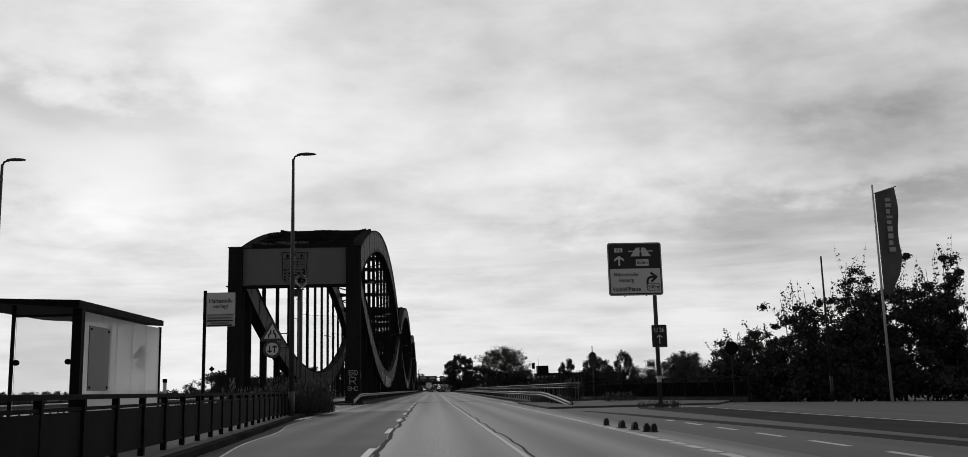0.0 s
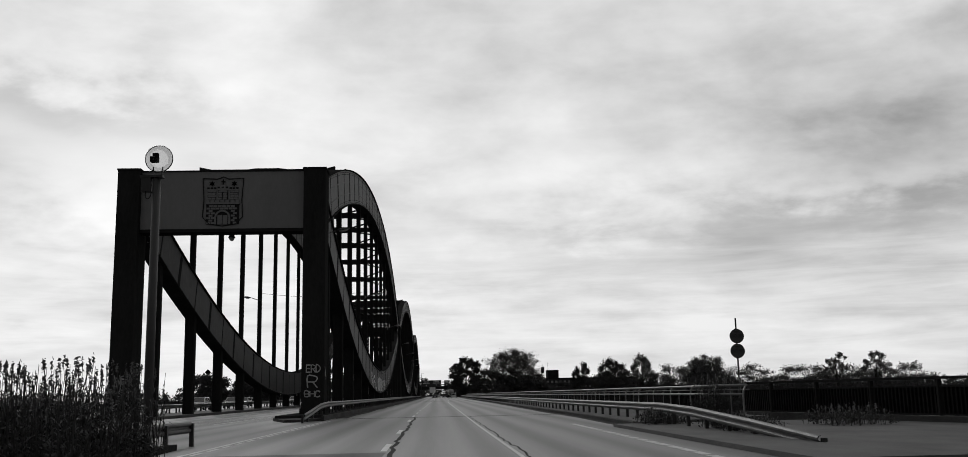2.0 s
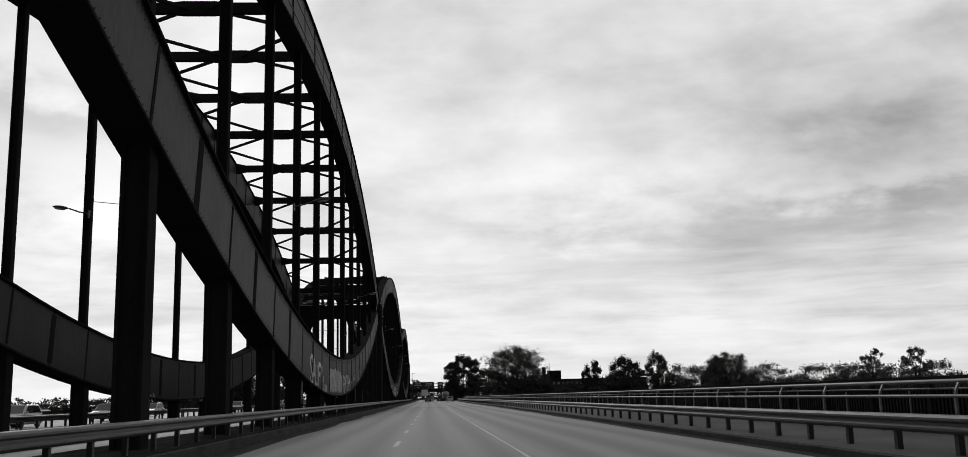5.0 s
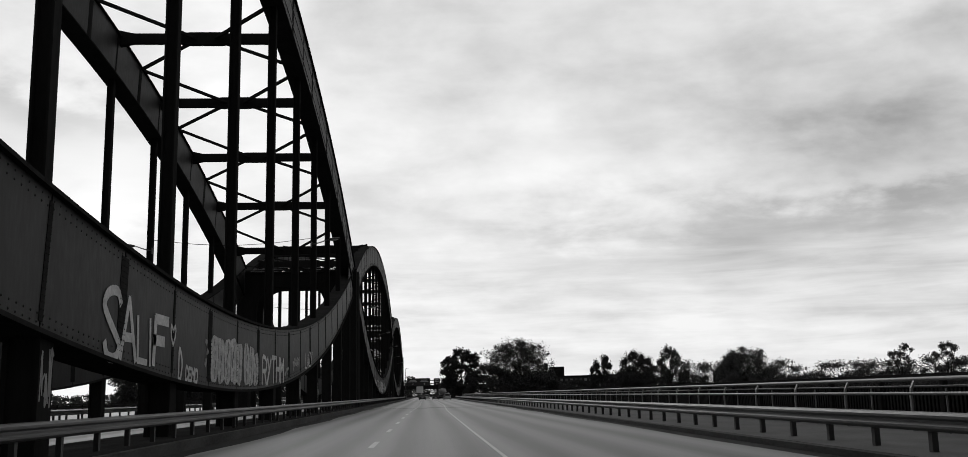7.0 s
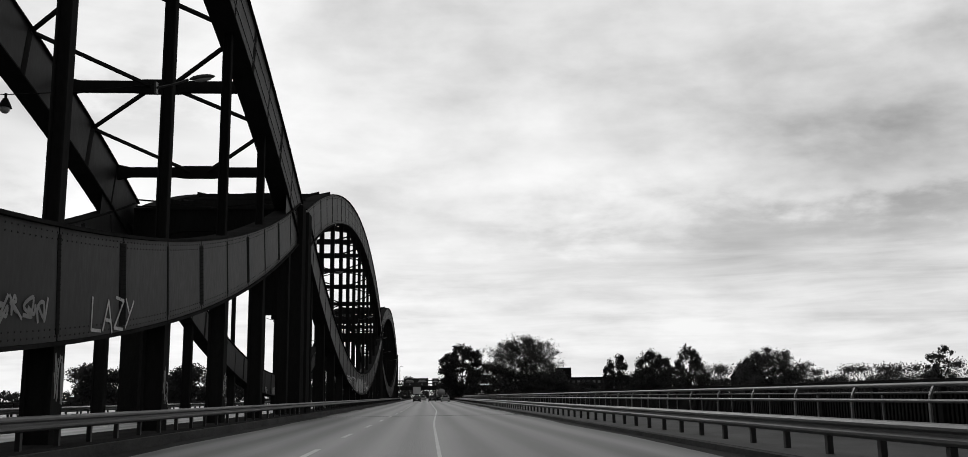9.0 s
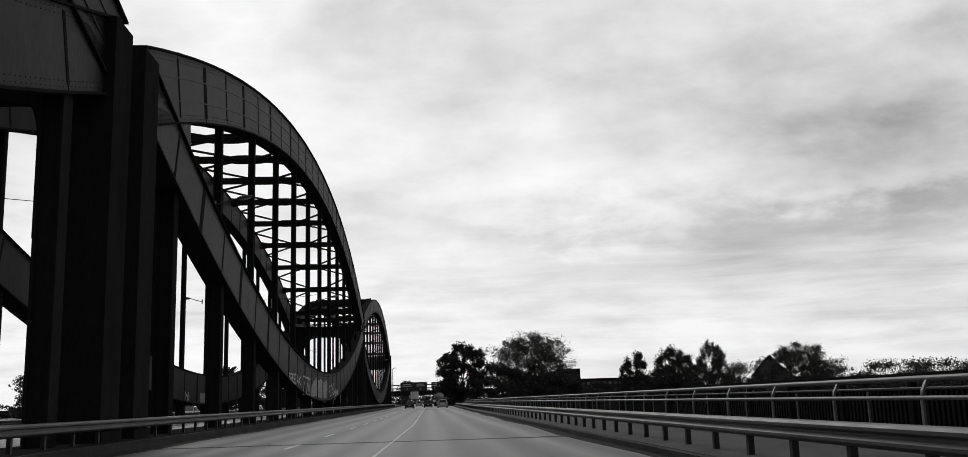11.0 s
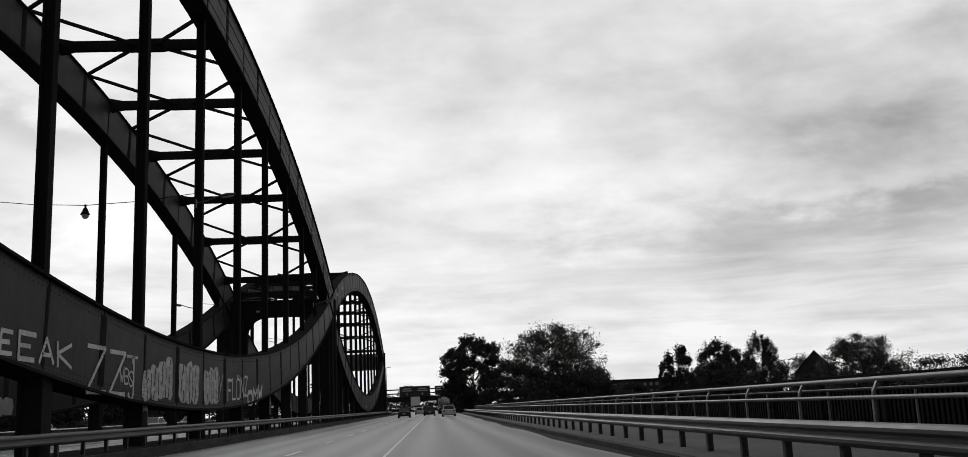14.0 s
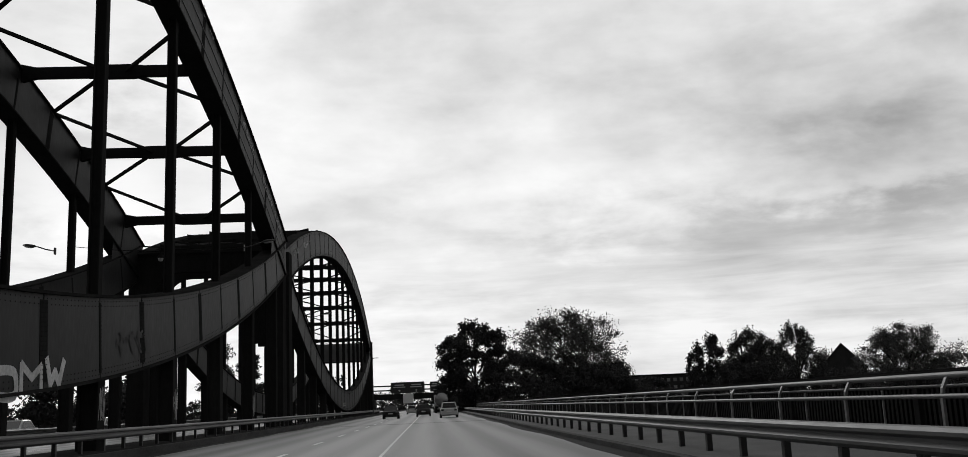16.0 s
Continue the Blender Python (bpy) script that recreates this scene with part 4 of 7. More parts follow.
def build_graffiti():
    rng = random.Random(5)
    # first span
    for word, w, h, r, y, z, lean in (("S", 1.35, 1.45, 0.13, 34.65, 2.25, 0.0), ("A", 1.4, 1.45, 0.11, 35.85, 2.2, 0.0), ("L", 0.95, 1.05, 0.085, 37.15, 2.2, -0.05), ("I", 0.6, 1.12, 0.085, 38.0, 2.2, -0.08), ("F", 1.6, 1.15, 0.13, 38.55, 2.2, 0.05)):
        graffiti(sprayed_word(word, w, h, r, rng, lean=lean), on_face(y, z), PAINT_SPRAY, "large pale sprayed letter on the riveted lower chord")
    graffiti(heart(0.52), on_face(40.4, 3.05), PAINT_SPRAY, "small pale sprayed heart on the lower chord")
    graffiti(sprayed_word("D", 0.42, 0.8, 0.065, rng), on_face(41.1, 1.88), PAINT_SPRAY, "narrow pale sprayed letter on the chord")
    graffiti(sprayed_word("DEMO", 1.5, 0.36, 0.06, rng, rise=-0.08, lean=0.1), on_face(41.9, 1.86), PAINT_SPRAY, "small pale sprayed word near the chord edge")
    for y, z in ((44.35, 2.95), (44.55, 2.62), (44.3, 2.3)):
        graffiti(scrawl(0.2, 0.22, 0.05, rng, 1), on_face(y, z), PAINT_DIM, "faded round spot of spray paint on the chord")
    graffiti(throw_up(5.3, 1.75, 1.66, 5, rng), on_face(45.2, 1.7), PAINT_FILL, "broad pale filled graffiti letters on the chord")
    graffiti(throw_up_lines(5.3, 1.75, 1.66, 5, 0.035, rng, 3), on_face(45.2, 1.7), PAINT_LINE, "dark outlines of the pale filled letters")
    graffiti(throw_up(3.2, 1.85, 1.5, 3, rng), on_face(50.95, 1.7), PAINT_FILL, "pale filled graffiti letters on the chord")
    graffiti(throw_up_lines(3.2, 1.85, 1.5, 3, 0.035, rng, 3), on_face(50.95, 1.7), PAINT_LINE, "dark outlines of the pale filled letters")
    graffiti(sprayed_word("RYTHM", 6.4, 1.12, 0.11, rng, rise=0.15), on_face(55.25, 1.9), PAINT_SPRAY, "pale sprayed word on the riveted lower chord")
    graffiti(scrawl(1.4, 0.35, 0.04, rng, 3), on_face(61.8, 2.25, 10), PAINT_DIM, "small faded tag beside the word")
    graffiti(scrawl(2.7, 0.65, 0.035, rng, 4), on_face(64.7, 2.7, 5), PAINT_DIM, "faded thin sprayed tag on the lower chord")
    graffiti(sprayed_word("LAZY", 3.6, 0.8, 0.042, rng, rise=0.2), on_face(70.15, 3.0), PAINT_SPRAY, "thin pale sprayed word on the lower chord")
    # second span
    graffiti(sprayed_word("SRE", 2.5, 0.55, 0.06, rng, rise=-0.05), on_face(148.9, 3.0), PAINT_SPRAY, "pale sprayed letters on the riveted lower chord")
    graffiti(sprayed_word("EAK", 3.9, 0.66, 0.06, rng, rise=-0.1), on_face(151.6, 2.88), PAINT_SPRAY, "pale sprayed letters on the riveted lower chord")
    graffiti(sprayed_word("ZZ", 4.1, 1.4, 0.08, rng), on_face(156.6, 2.12), PAINT_SPRAY, "tall pale sprayed letters on the lower chord")
    graffiti(sprayed_word("WBS", 1.5, 0.5, 0.035, rng, rise=-0.1), on_face(159.7, 2.5), PAINT_SPRAY, "small pale sprayed letters on the chord")
    graffiti(sprayed_word("J", 1.5, 1.5, 0.08, rng), on_face(160.6, 1.85), PAINT_SPRAY, "tall pale hooked letter on the lower chord")
    graffiti(sprayed_word("T", 1.6, 0.2, 0.06, rng), on_face(160.4, 3.2), PAINT_SPRAY, "pale sprayed bar over the hooked letter")
    graffiti(throw_up(4.0, 1.3, 1.7, 4, rng), on_face(162.3, 1.85), PAINT_FILL, "rounded pale filled letters on the chord")
    graffiti(throw_up_lines(4.0, 1.3, 1.7, 4, 0.05, rng, 3), on_face(162.3, 1.85), PAINT_LINE, "dark outlines of the rounded letters")
    graffiti(throw_up(3.4, 1.75, 1.85, 3, rng), on_face(167.3, 1.75), PAINT_FILL, "broad pale block of graffiti paint on the chord")
    graffiti(throw_up_lines(3.4, 1.75, 1.85, 3, 0.05, rng, 3), on_face(167.3, 1.75), PAINT_LINE, "dark lines in the broad pale block")
    graffiti(throw_up(3.0, 1.8, 1.9, 3, rng), on_face(171.7, 1.72), PAINT_FILL, "broad pale block of graffiti paint on the chord")
    graffiti(throw_up_lines(3.0, 1.8, 1.9, 3, 0.05, rng, 2), on_face(171.7, 1.72), PAINT_LINE, "dark lines in the broad pale block")
    graffiti(sprayed_word("Y", 1.1, 1.3, 0.035, rng), on_face(174.8, 2.0), PAINT_SPRAY, "thin pale sprayed letter on the chord")
    graffiti(sprayed_word("FLÖNZ", 5.5, 1.05, 0.07, rng, rise=0.3), on_face(176.95, 2.02), PAINT_SPRAY, "pale sprayed word on the riveted lower chord")
    graffiti(sprayed_word("OMW", 4.8, 0.66, 0.13, rng, rise=0.4), on_face(182.4, 1.9), PAINT_SPRAY, "pale sprayed letters beside the word")
    graffiti(scrawl(4.2, 0.9, 0.05, rng, 4), on_face(191.5, 3.3, 5), PAINT_GHOST, "nearly worn-off dark tag on the chord")
    graffiti(scrawl(4.0, 0.6, 0.05, rng, 4), on_face(PITCH * 2 + 43, 1.6, 0, XF - 0.684), PAINT_DIM, "faded pale tag on the far lower chord")
    xl = XLF + 0.016
    graffiti(throw_up(8.8, 0.95, 0.95, 8, rng), on_face(168.2, 1.65, 0, xl), PAINT_DIM, "pale sprayed lettering on the far truss chord")
    graffiti(scrawl(1.6, 0.8, 0.05, rng, 2), on_face(162.6, 1.85, 0, xl), PAINT_SPRAY, "pale looping tag on the far truss chord")
    graffiti(scrawl(1.3, 0.5, 0.035, rng, 2), on_face(42.6, 1.5, 0, xl), PAINT_DIM, "faded looping tag on the far truss chord")
    graffiti(scrawl(1.1, 0.45, 0.035, rng, 2), on_face(55.6, 1.4, 0, xl), PAINT_DIM, "faded looping tag on the far truss chord")
    for y, z, w, slope in ((203.5, 20.9, 2.4, -14), (213.8, 18.3, 4.0, -18), (220.7, 16.4, 4.2, -15), (225.6, 15.0, 3.2, -13)):
        graffiti(scrawl(w, 0.6, 0.045, rng, 5), on_face(y, z, slope), PAINT_DIM, "faded pale tag high on the upper chord")
    for y, z, w, slope in ((241.0, 14.6, 3.2, 14), (247.5, 16.3, 3.6, 14)):
        graffiti(scrawl(w, 0.6, 0.045, rng, 5), on_face(y, z, slope, XF - 0.684), PAINT_DIM, "faded pale tag at the start of the last upper chord")
    # portal column
    front = Matrix.Translation((-7.3, -11.105, 0)) @ pose(0, 0, 0, 90, 0, 0)
    graffiti(sprayed_word("BHC", 0.95, 0.32, 0.03, rng), front @ Matrix.Translation((0.04, 1.26, 0)), PAINT_SPRAY, "pale sprayed letters low on the portal column")
    graffiti(sprayed_word("R", 0.7, 0.66, 0.04, rng), front @ Matrix.Translation((0.2, 1.78, 0)), PAINT_SPRAY, "blurred pale sprayed letter on the portal column")
    graffiti(sprayed_word("ERD", 0.85, 0.4, 0.03, rng), front @ Matrix.Translation((0.13, 2.66, 0)), PAINT_SPRAY, "pale sprayed tag on the portal column")
    graffiti(scrawl(0.5, 1.0, 0.03, rng, 2), on_face(-10.9, 2.1, 0, XO + 0.01), PAINT_DIM, "faded pale tag on the portal column side")
    farleft = Matrix.Translation((XLO + 0.3, -11.105, 0)) @ pose(0, 0, 0, 90, 0, 0)
    graffiti(scrawl(0.6, 1.2, 0.03, rng, 2), farleft @ Matrix.Translation((0, 1.6, 0)), PAINT_DIM, "faded looping tag on the far portal column")
    for n, k, x in ((0, -2, 0), (0, 2, 0), (0, 3, 0), (0, 4, 0), (1, -1, 0), (1, 2, 0), (1, 3, 0), (1, 5, 0)):
        graffiti(scrawl(0.58, 1.25, 0.026, rng, 3), on_face(NODE0 + NODE * k + PITCH * n - 0.28, 1.1, 0, XF - CHORD_W / 2 + 0.345), PAINT_DIM, "thin faded looping tag on a post below the chord")


build_graffiti()


# ============================================================ coat of arms on the first portal
def build_coat_of_arms():
    cx, z0, w, h = -12.33, 11.43, 2.42, 2.92
    y = -10.614
    arms = thing("coat_of_arms", cx, y, z0, "relief shield with three-towered castle on the portal panel", "coat of arms")

    def slab(name, x0, x1, a0, a1, d, mat=STEEL_SHADE, parent=arms):
        bm = bmesh.new()
        box(bm, x0, x1, -d, 0, a0, a1)
        return part(name, bm, mat, parent)
    # shield outline
    pts = [(-w / 2, h), (-0.35, h * 0.985), (0, h * 1.03), (0.35, h * 0.985), (w / 2, h), (w / 2 * 0.93, h * 0.55), (w / 2 * 0.98, 0.55), (w * 0.33, 0.12), (0, 0), (-w * 0.33, 0.12), (-w / 2 * 0.98, 0.55), (-w / 2 * 0.93, h * 0.55), (-w / 2, h)]
    bm = bmesh.new()
    sweep(bm, [(a, -0.03, b) for a, b in pts], [(-0.025, -0.03), (0.025, -0.03), (0.025, 0.03), (-0.025, 0.03)], up=(0, 1, 0.001))
    part("shield_rim", bm, STEEL_SHADE, arms)
    wall = slab("castle_wall", -0.98, 0.98, 0.1, 1.3, 0.02)
    slab("wall_top", -0.99, 0.99, 1.33, 1.44, 0.08, PANEL)
    slab("string_course", -1.0, 1.0, 1.3, 1.33, 0.03)
    for k in range(7):
        slab("merlon_shadow", -1.0 + k * 0.29, -0.77 + k * 0.29, 1.44, 1.62, 0.02)
        slab("merlon", -0.98 + k * 0.29, -0.79 + k * 0.29, 1.44, 1.6, 0.07, PANEL)
    bm = bmesh.new()
    box(bm, 0, 0.225, -0.055, 0, 0, 0.115)
    brick = part("brick", bm, PANEL, wall)
    placed = 0
    for row in range(8):
        for k in range(8):
            x = -0.95 + k * 0.262 - (0.13 if row % 2 else 0)
            zz = 0.13 + row * 0.146
            if x < -0.97 or x + 0.225 > 0.97 or (abs(x + 0.112) < 0.52 and zz < 0.95):
                continue
            m = Matrix.Translation((x, 0, zz))
            if placed:
                share(brick, m, wall)
            else:
                brick.matrix_basis = m
            placed += 1
    for tx, tw, th in ((-0.66, 0.46, 2.28), (0, 0.56, 2.32), (0.66, 0.46, 2.28)):
        tower = slab("tower", tx - tw / 2 - 0.02, tx + tw / 2 + 0.02, 1.6, th - 0.12, 0.02)
        slab("tower_top", tx - tw / 2 - 0.06, tx + tw / 2 + 0.06, th - 0.12, th - 0.03, 0.08, PANEL)
        for k in range(3):
            slab("merlon", tx - tw / 2 - 0.05 + k * tw * 0.43, tx - tw / 2 + 0.08 + k * tw * 0.43, th - 0.02, th + 0.08, 0.07)
        for row in range(4):
            for k in range(2):
                share(brick, Matrix.Translation((tx - tw / 2 + 0.01 + k * (tw / 2 + 0.01) - (0.0 if row % 2 else 0.03), 0, 1.62 + row * 0.146)), tower)
    bm = bmesh.new()
    bmesh.ops.create_uvsphere(bm, u_segments=12, v_segments=8, radius=0.24)
    dome = part("dome", bm, PANEL, arms, smooth=True)
    dome.matrix_basis = Matrix.Translation((0, 0, 2.32)) @ Matrix.Diagonal((1, 0.3, 1, 1))
    slab("cross", -0.03, 0.03, 2.54, 2.86, 0.06)
    slab("cross_arm", -0.12, 0.12, 2.68, 2.74, 0.06)
    for sx in (-0.66, 0.66):
        bm = bmesh.new()
        ring = [bm.verts.new((sx + (0.2 if i % 2 == 0 else 0.09) * math.sin(i * math.pi / 6), -0.06, 2.58 + (0.2 if i % 2 == 0 else 0.09) * math.cos(i * math.pi / 6))) for i in range(12)]
        f = bm.faces.new(ring)
        bmesh.ops.solidify(bm, geom=[f], thickness=-0.055)
        part("star", bm, STEEL_SHADE, arms)
    # gate with its arch and two leaves
    bm = bmesh.new()
    arch = [(-0.42, 0.1), (-0.42, 0.5)] + [(-0.42 * math.cos(a), 0.5 + 0.42 * math.sin(a)) for a in [math.pi * k / 8 for k in range(1, 8)]] + [(0.42, 0.5), (0.42, 0.1)]
    sweep(bm, [(a, -0.05, b) for a, b in arch], [(-0.05, -0.05), (0.05, -0.05), (0.05, 0.05), (-0.05, 0.05)], up=(0, 1, 0.001))
    part("gate_arch", bm, PANEL, arms)
    for s in (-1, 1):
        slab("gate_leaf", min(s * 0.02, s * 0.3), max(s * 0.02, s * 0.3), 0.1, 0.66, 0.05, PANEL)


build_coat_of_arms()


# ============================================================ lamps on the bridge
def lamp_head(name, parent, m):
    bm = bmesh.new()
    bmesh.ops.create_uvsphere(bm, u_segments=12, v_segments=8, radius=0.5)
    for v in bm.verts:
        v.co.x *= 0.85
        v.co.y *= 0.3
        v.co.z *= 0.22 if v.co.z > 0 else 0.14
    ob = part(name, bm, POLE, parent, "flat oval lamp head", smooth=True)
    ob.matrix_basis = m
    bm = bmesh.new()
    bmesh.ops.create_uvsphere(bm, u_segments=12, v_segments=6, radius=0.36)
    for v in bm.verts:
        v.co.x *= 0.85
        v.co.y *= 0.3
        v.co.z *= 0.22
    g = part("lamp_glass", bm, LAMP_GLASS, ob, "pale frosted glass", smooth=True)
    g.matrix_basis = Matrix.Translation((0.02, 0, -0.05))
    return ob


def build_bridge_lamp():
    la = thing("bridge_lamp", XO, 30.6, 11.25, "oval street lamp on an arm fixed to the truss", "street lamp", "lamps along the truss")
    bm = bmesh.new()
    sweep(bm, [(-0.75, 0, 0.0), (-0.2, 0, 0.12), (0.3, 0, 0.3)], circle(0.04, 6))
    part("arm", bm, POLE, la)
    bm = bmesh.new()
    box(bm, -0.75, -0.69, -0.12, 0.12, -0.2, 0.2)
    part("bracket", bm, POLE, la)
    lamp_head("lamp_head", la, pose(0.74, 0, 0.36, 0, -8, 0))
    return la


lamp = build_bridge_lamp()
for y in (-7.9, 76.1, 125.6, 171.4, 216.4):
    copy_thing(lamp, pose(XO, y, 11.25))
for y in (257.54, 303.38):
    copy_thing(lamp, pose(XO + LAST_SPAN[0], y, 10.8))
for y in (-8.0, 31.0, 76.9, 122.8, 168.7, 214.6, 260.5, 306.4):
    copy_thing(lamp, pose(XLI - 1.0, y, 11.1, 0, 0, 180))


def build_span_lamp():
    """Bell lamp hung on a wire between the trusses."""
    la = thing("hanging_lamp", -12.3, -8.05, 11.3, "dark bell lamp hanging on a wire between the trusses", "hanging lamp", "hanging lamps between the trusses")
    bm = bmesh.new()
    sweep(bm, [(XLF - CHORD_W / 2 + 12.3, 0, 0.75), (-2.5, 0, 0.42), (0, 0, 0.3), (2.5, 0, 0.42), (XF - CHORD_W / 2 + 12.3, 0, 0.75)], circle(0.018, 4))
    part("wire", bm, BLACK, la)
    bm = bmesh.new()
    bmesh.ops.create_cone(bm, cap_ends=True, segments=12, radius1=0.23, radius2=0.08, depth=0.32)
    part("shade", bm, BLACK, la)
    bm = bmesh.new()
    rod(bm, (0, 0, 0.18), (0, 0, 0.34), 0.05)
    part("neck", bm, BLACK, la)
    bm = bmesh.new()
    bmesh.ops.create_uvsphere(bm, u_segments=10, v_segments=6, radius=0.17)
    part("bowl", bm, LAMP_GLASS, la, smooth=True).location = (0, 0, -0.2)
    return la


hl = build_span_lamp()
for y in (31.81, 77.65, 126.34, 172.18, 218.02):
    copy_thing(hl, pose(-12.3, y, 11.2))
for y in (257.54, 303.38):
    copy_thing(hl, pose(-12.3 + LAST_SPAN[0], y, 10.8))


# ============================================================ signs and poles at the approach
def rounded(bm, w, h, r, d, cx=0.0, cz=0.0, y=0.0):
    """Upright rounded plate facing -y, thickness d."""
    ring = []
    for sx, sz, a0 in ((1, 1, 0), (-1, 1, 90), (-1, -1, 180), (1, -1, 270)):
        for k in range(5):
            a = radians(a0 + k * 22.5)
            ring.append((cx + sx * (w / 2 - r) + r * math.cos(a), cz + sz * (h / 2 - r) + r * math.sin(a)))
    va = [bm.verts.new((a, y - d, b)) for a, b in ring]
    vb = [bm.verts.new((a, y, b)) for a, b in ring]
    bm.faces.new(va)
    bm.faces.new(vb[::-1])
    n = len(ring)
    for i in range(n):
        k = (i + 1) % n
        bm.faces.new((va[i], vb[i], vb[k], va[k]))


def plate(name, w, h, cx, cz, y, mat, parent, r=0.03, d=0.004, label=""):
    bm = bmesh.new()
    rounded(bm, w, h, min(r, w / 2.1, h / 2.1), d, cx, cz, y)
    return part(name, bm, mat, parent, label)


def polygon(name, pts, y, mat, parent, d=0.004):
    bm = bmesh.new()
    va = [bm.verts.new((a, y - d, b)) for a, b in pts]
    vb = [bm.verts.new((a, y, b)) for a, b in pts]
    bm.faces.new(va)
    bm.faces.new(vb[::-1])
    for i in range(len(pts)):
        k = (i + 1) % len(pts)
        bm.faces.new((va[i], vb[i], vb[k], va[k]))
    return part(name, bm, mat, parent)


def arrow_up(name, cx, z0, h, w, t, y, mat, parent):
    pts = [(cx - t / 2, z0), (cx + t / 2, z0), (cx + t / 2, z0 + h - t * 1.7), (cx + w / 2, z0 + h - w / 2 - t * 0.4), (cx + w / 2, z0 + h - w / 2 + t * 0.9), (cx, z0 + h),
           (cx - w / 2, z0 + h - w / 2 + t * 0.9), (cx - w / 2, z0 + h - w / 2 - t * 0.4), (cx - t / 2, z0 + h - t * 1.7)]
    return polygon(name, pts, y, mat, parent)


def build_direction_sign():
    W, H, Z = 2.88, 2.68, 5.62
    s = thing("direction_sign", 10.70, -54.6, -0.08, "large black and white direction sign on a round pole", "road sign")
    s.scale = (0.94, 0.96, 0.985)
    bm = bmesh.new()
    rod(bm, (1.02, 0.2, -0.15), (1.02, 0.2, Z + 2.3), 0.115, 0.105, 12)
    part("pole", bm, POLE, s, "scuffed dark round pole", smooth=True)
    bm = bmesh.new()
    rod(bm, (1.02, 0.2, 1.3), (1.02, 0.2, 1.62), 0.119, 0.119, 12)
    part("pole_sticker", bm, SIGN_RIM, s)
    for z in (Z + 0.5, Z + 2.1):
        bm = bmesh.new()
        box(bm, -1.2, 1.3, 0.02, 0.09, z - 0.03, z + 0.03)
        part("back_rail", bm, POLE, s)
    for x in (-0.6, 0.55):
        bm = bmesh.new()
        box(bm, x - 0.03, x + 0.03, 0.0, 0.05, Z - 0.04, Z + 2.6)
        part("back_strut", bm, POLE, s)
    zc = Z + H / 2
    board = plate("board", W, H, 0, zc, 0.0, SIGN_RIM, s, 0.13, 0.03, "pale metal edge")
    plate("dark_border", W - 0.12, H - 0.12, 0, zc, -0.031, SIGN_BLACK, board, 0.09, 0.004)
    plate("white_field", W - 0.22, 1.24, 0, Z + 0.74, -0.036, SIGN_WHITE, board, 0.04)
    up = pose(0, 0, 0, 90, 0, 0)

    def word(txt, x, z, size, width, mat=SIGN_BLACK, y=-0.044):
        lettering("lettering", txt, size, Matrix.Translation((x, y, z)) @ up, mat, board, width)
    word("Veddel/Peute", -0.5, Z + 0.32, 0.34, 1.5)
    plate("patch", 1.5, 0.60, -0.5, Z + 0.92, -0.041, SIGN_WHITE, board, 0.01)
    word("Nebenstrecke", -0.5, Z + 1.06, 0.28, 1.28, y=-0.049)
    word("Harburg", -0.5, Z + 0.77, 0.28, 0.78, y=-0.049)
    # turn-off arrow
    bm = bmesh.new()
    ribbon(bm, smooth_run([(0.62, Z + 0.42), (0.63, Z + 0.72), (0.72, Z + 0.88), (0.95, Z + 0.93), (1.05, Z + 0.93)], 5), 0.055)
    ribbon(bm, [(0.82, Z + 1.13), (1.12, Z + 0.93), (0.86, Z + 0.70)], 0.055)
    a = part("turn_arrow", bm, SIGN_BLACK, board)
    a.matrix_basis = Matrix(((1, 0, 0, 0), (0, 0, -1, -0.044), (0, 1, 0, 0), (0, 0, 0, 1)))
    f = plate("distance_plate", 0.68, 0.36, 0.93, Z + 0.42, -0.05, SIGN_BLACK, board, 0.05)
    plate("distance_field", 0.63, 0.31, 0.93, Z + 0.42, -0.055, SIGN_WHITE, board, 0.04)
    word("500m", 0.93, Z + 0.42, 0.27, 0.56, y=-0.062)
    # dark upper half
    plate("number_plate", 0.44, 0.22, -0.85, Z + 2.30, -0.036, SIGN_WHITE, board, 0.03)
    word("75", -0.85, Z + 2.30, 0.2, 0.26)
    arrow_up("arrow", -0.83, Z + 1.52, 0.5, 0.5, 0.10, -0.036, SIGN_WHITE, board)
    for sg in (-1, 1):
        polygon("carriageway", [(0.33 + sg * 0.06, Z + 1.98), (0.33 + sg * 0.55, Z + 1.98), (0.33 + sg * 0.24, Z + 2.42), (0.33 + sg * 0.04, Z + 2.42)], -0.036, SIGN_WHITE, board)
    plate("flyover", 1.32, 0.05, 0.33, Z + 2.24, -0.041, SIGN_WHITE, board, 0.01)
    plate("distance_field", 0.68, 0.34, 0.4, Z + 1.66, -0.036, SIGN_WHITE, board, 0.03)
    word("650m", 0.4, Z + 1.66, 0.26, 0.56)
    u = plate("detour_board", 0.80, 1.12, 1.12, 3.58, 0.06, SIGN_RIM, s, 0.05, 0.02)
    plate("detour_field", 0.76, 1.08, 1.12, 3.58, 0.036, SIGN_BLACK, u, 0.04)
    lettering("lettering", "U 26", 0.32, Matrix.Translation((1.12, 0.028, 3.87)) @ up, SIGN_WHITE, u, 0.52)
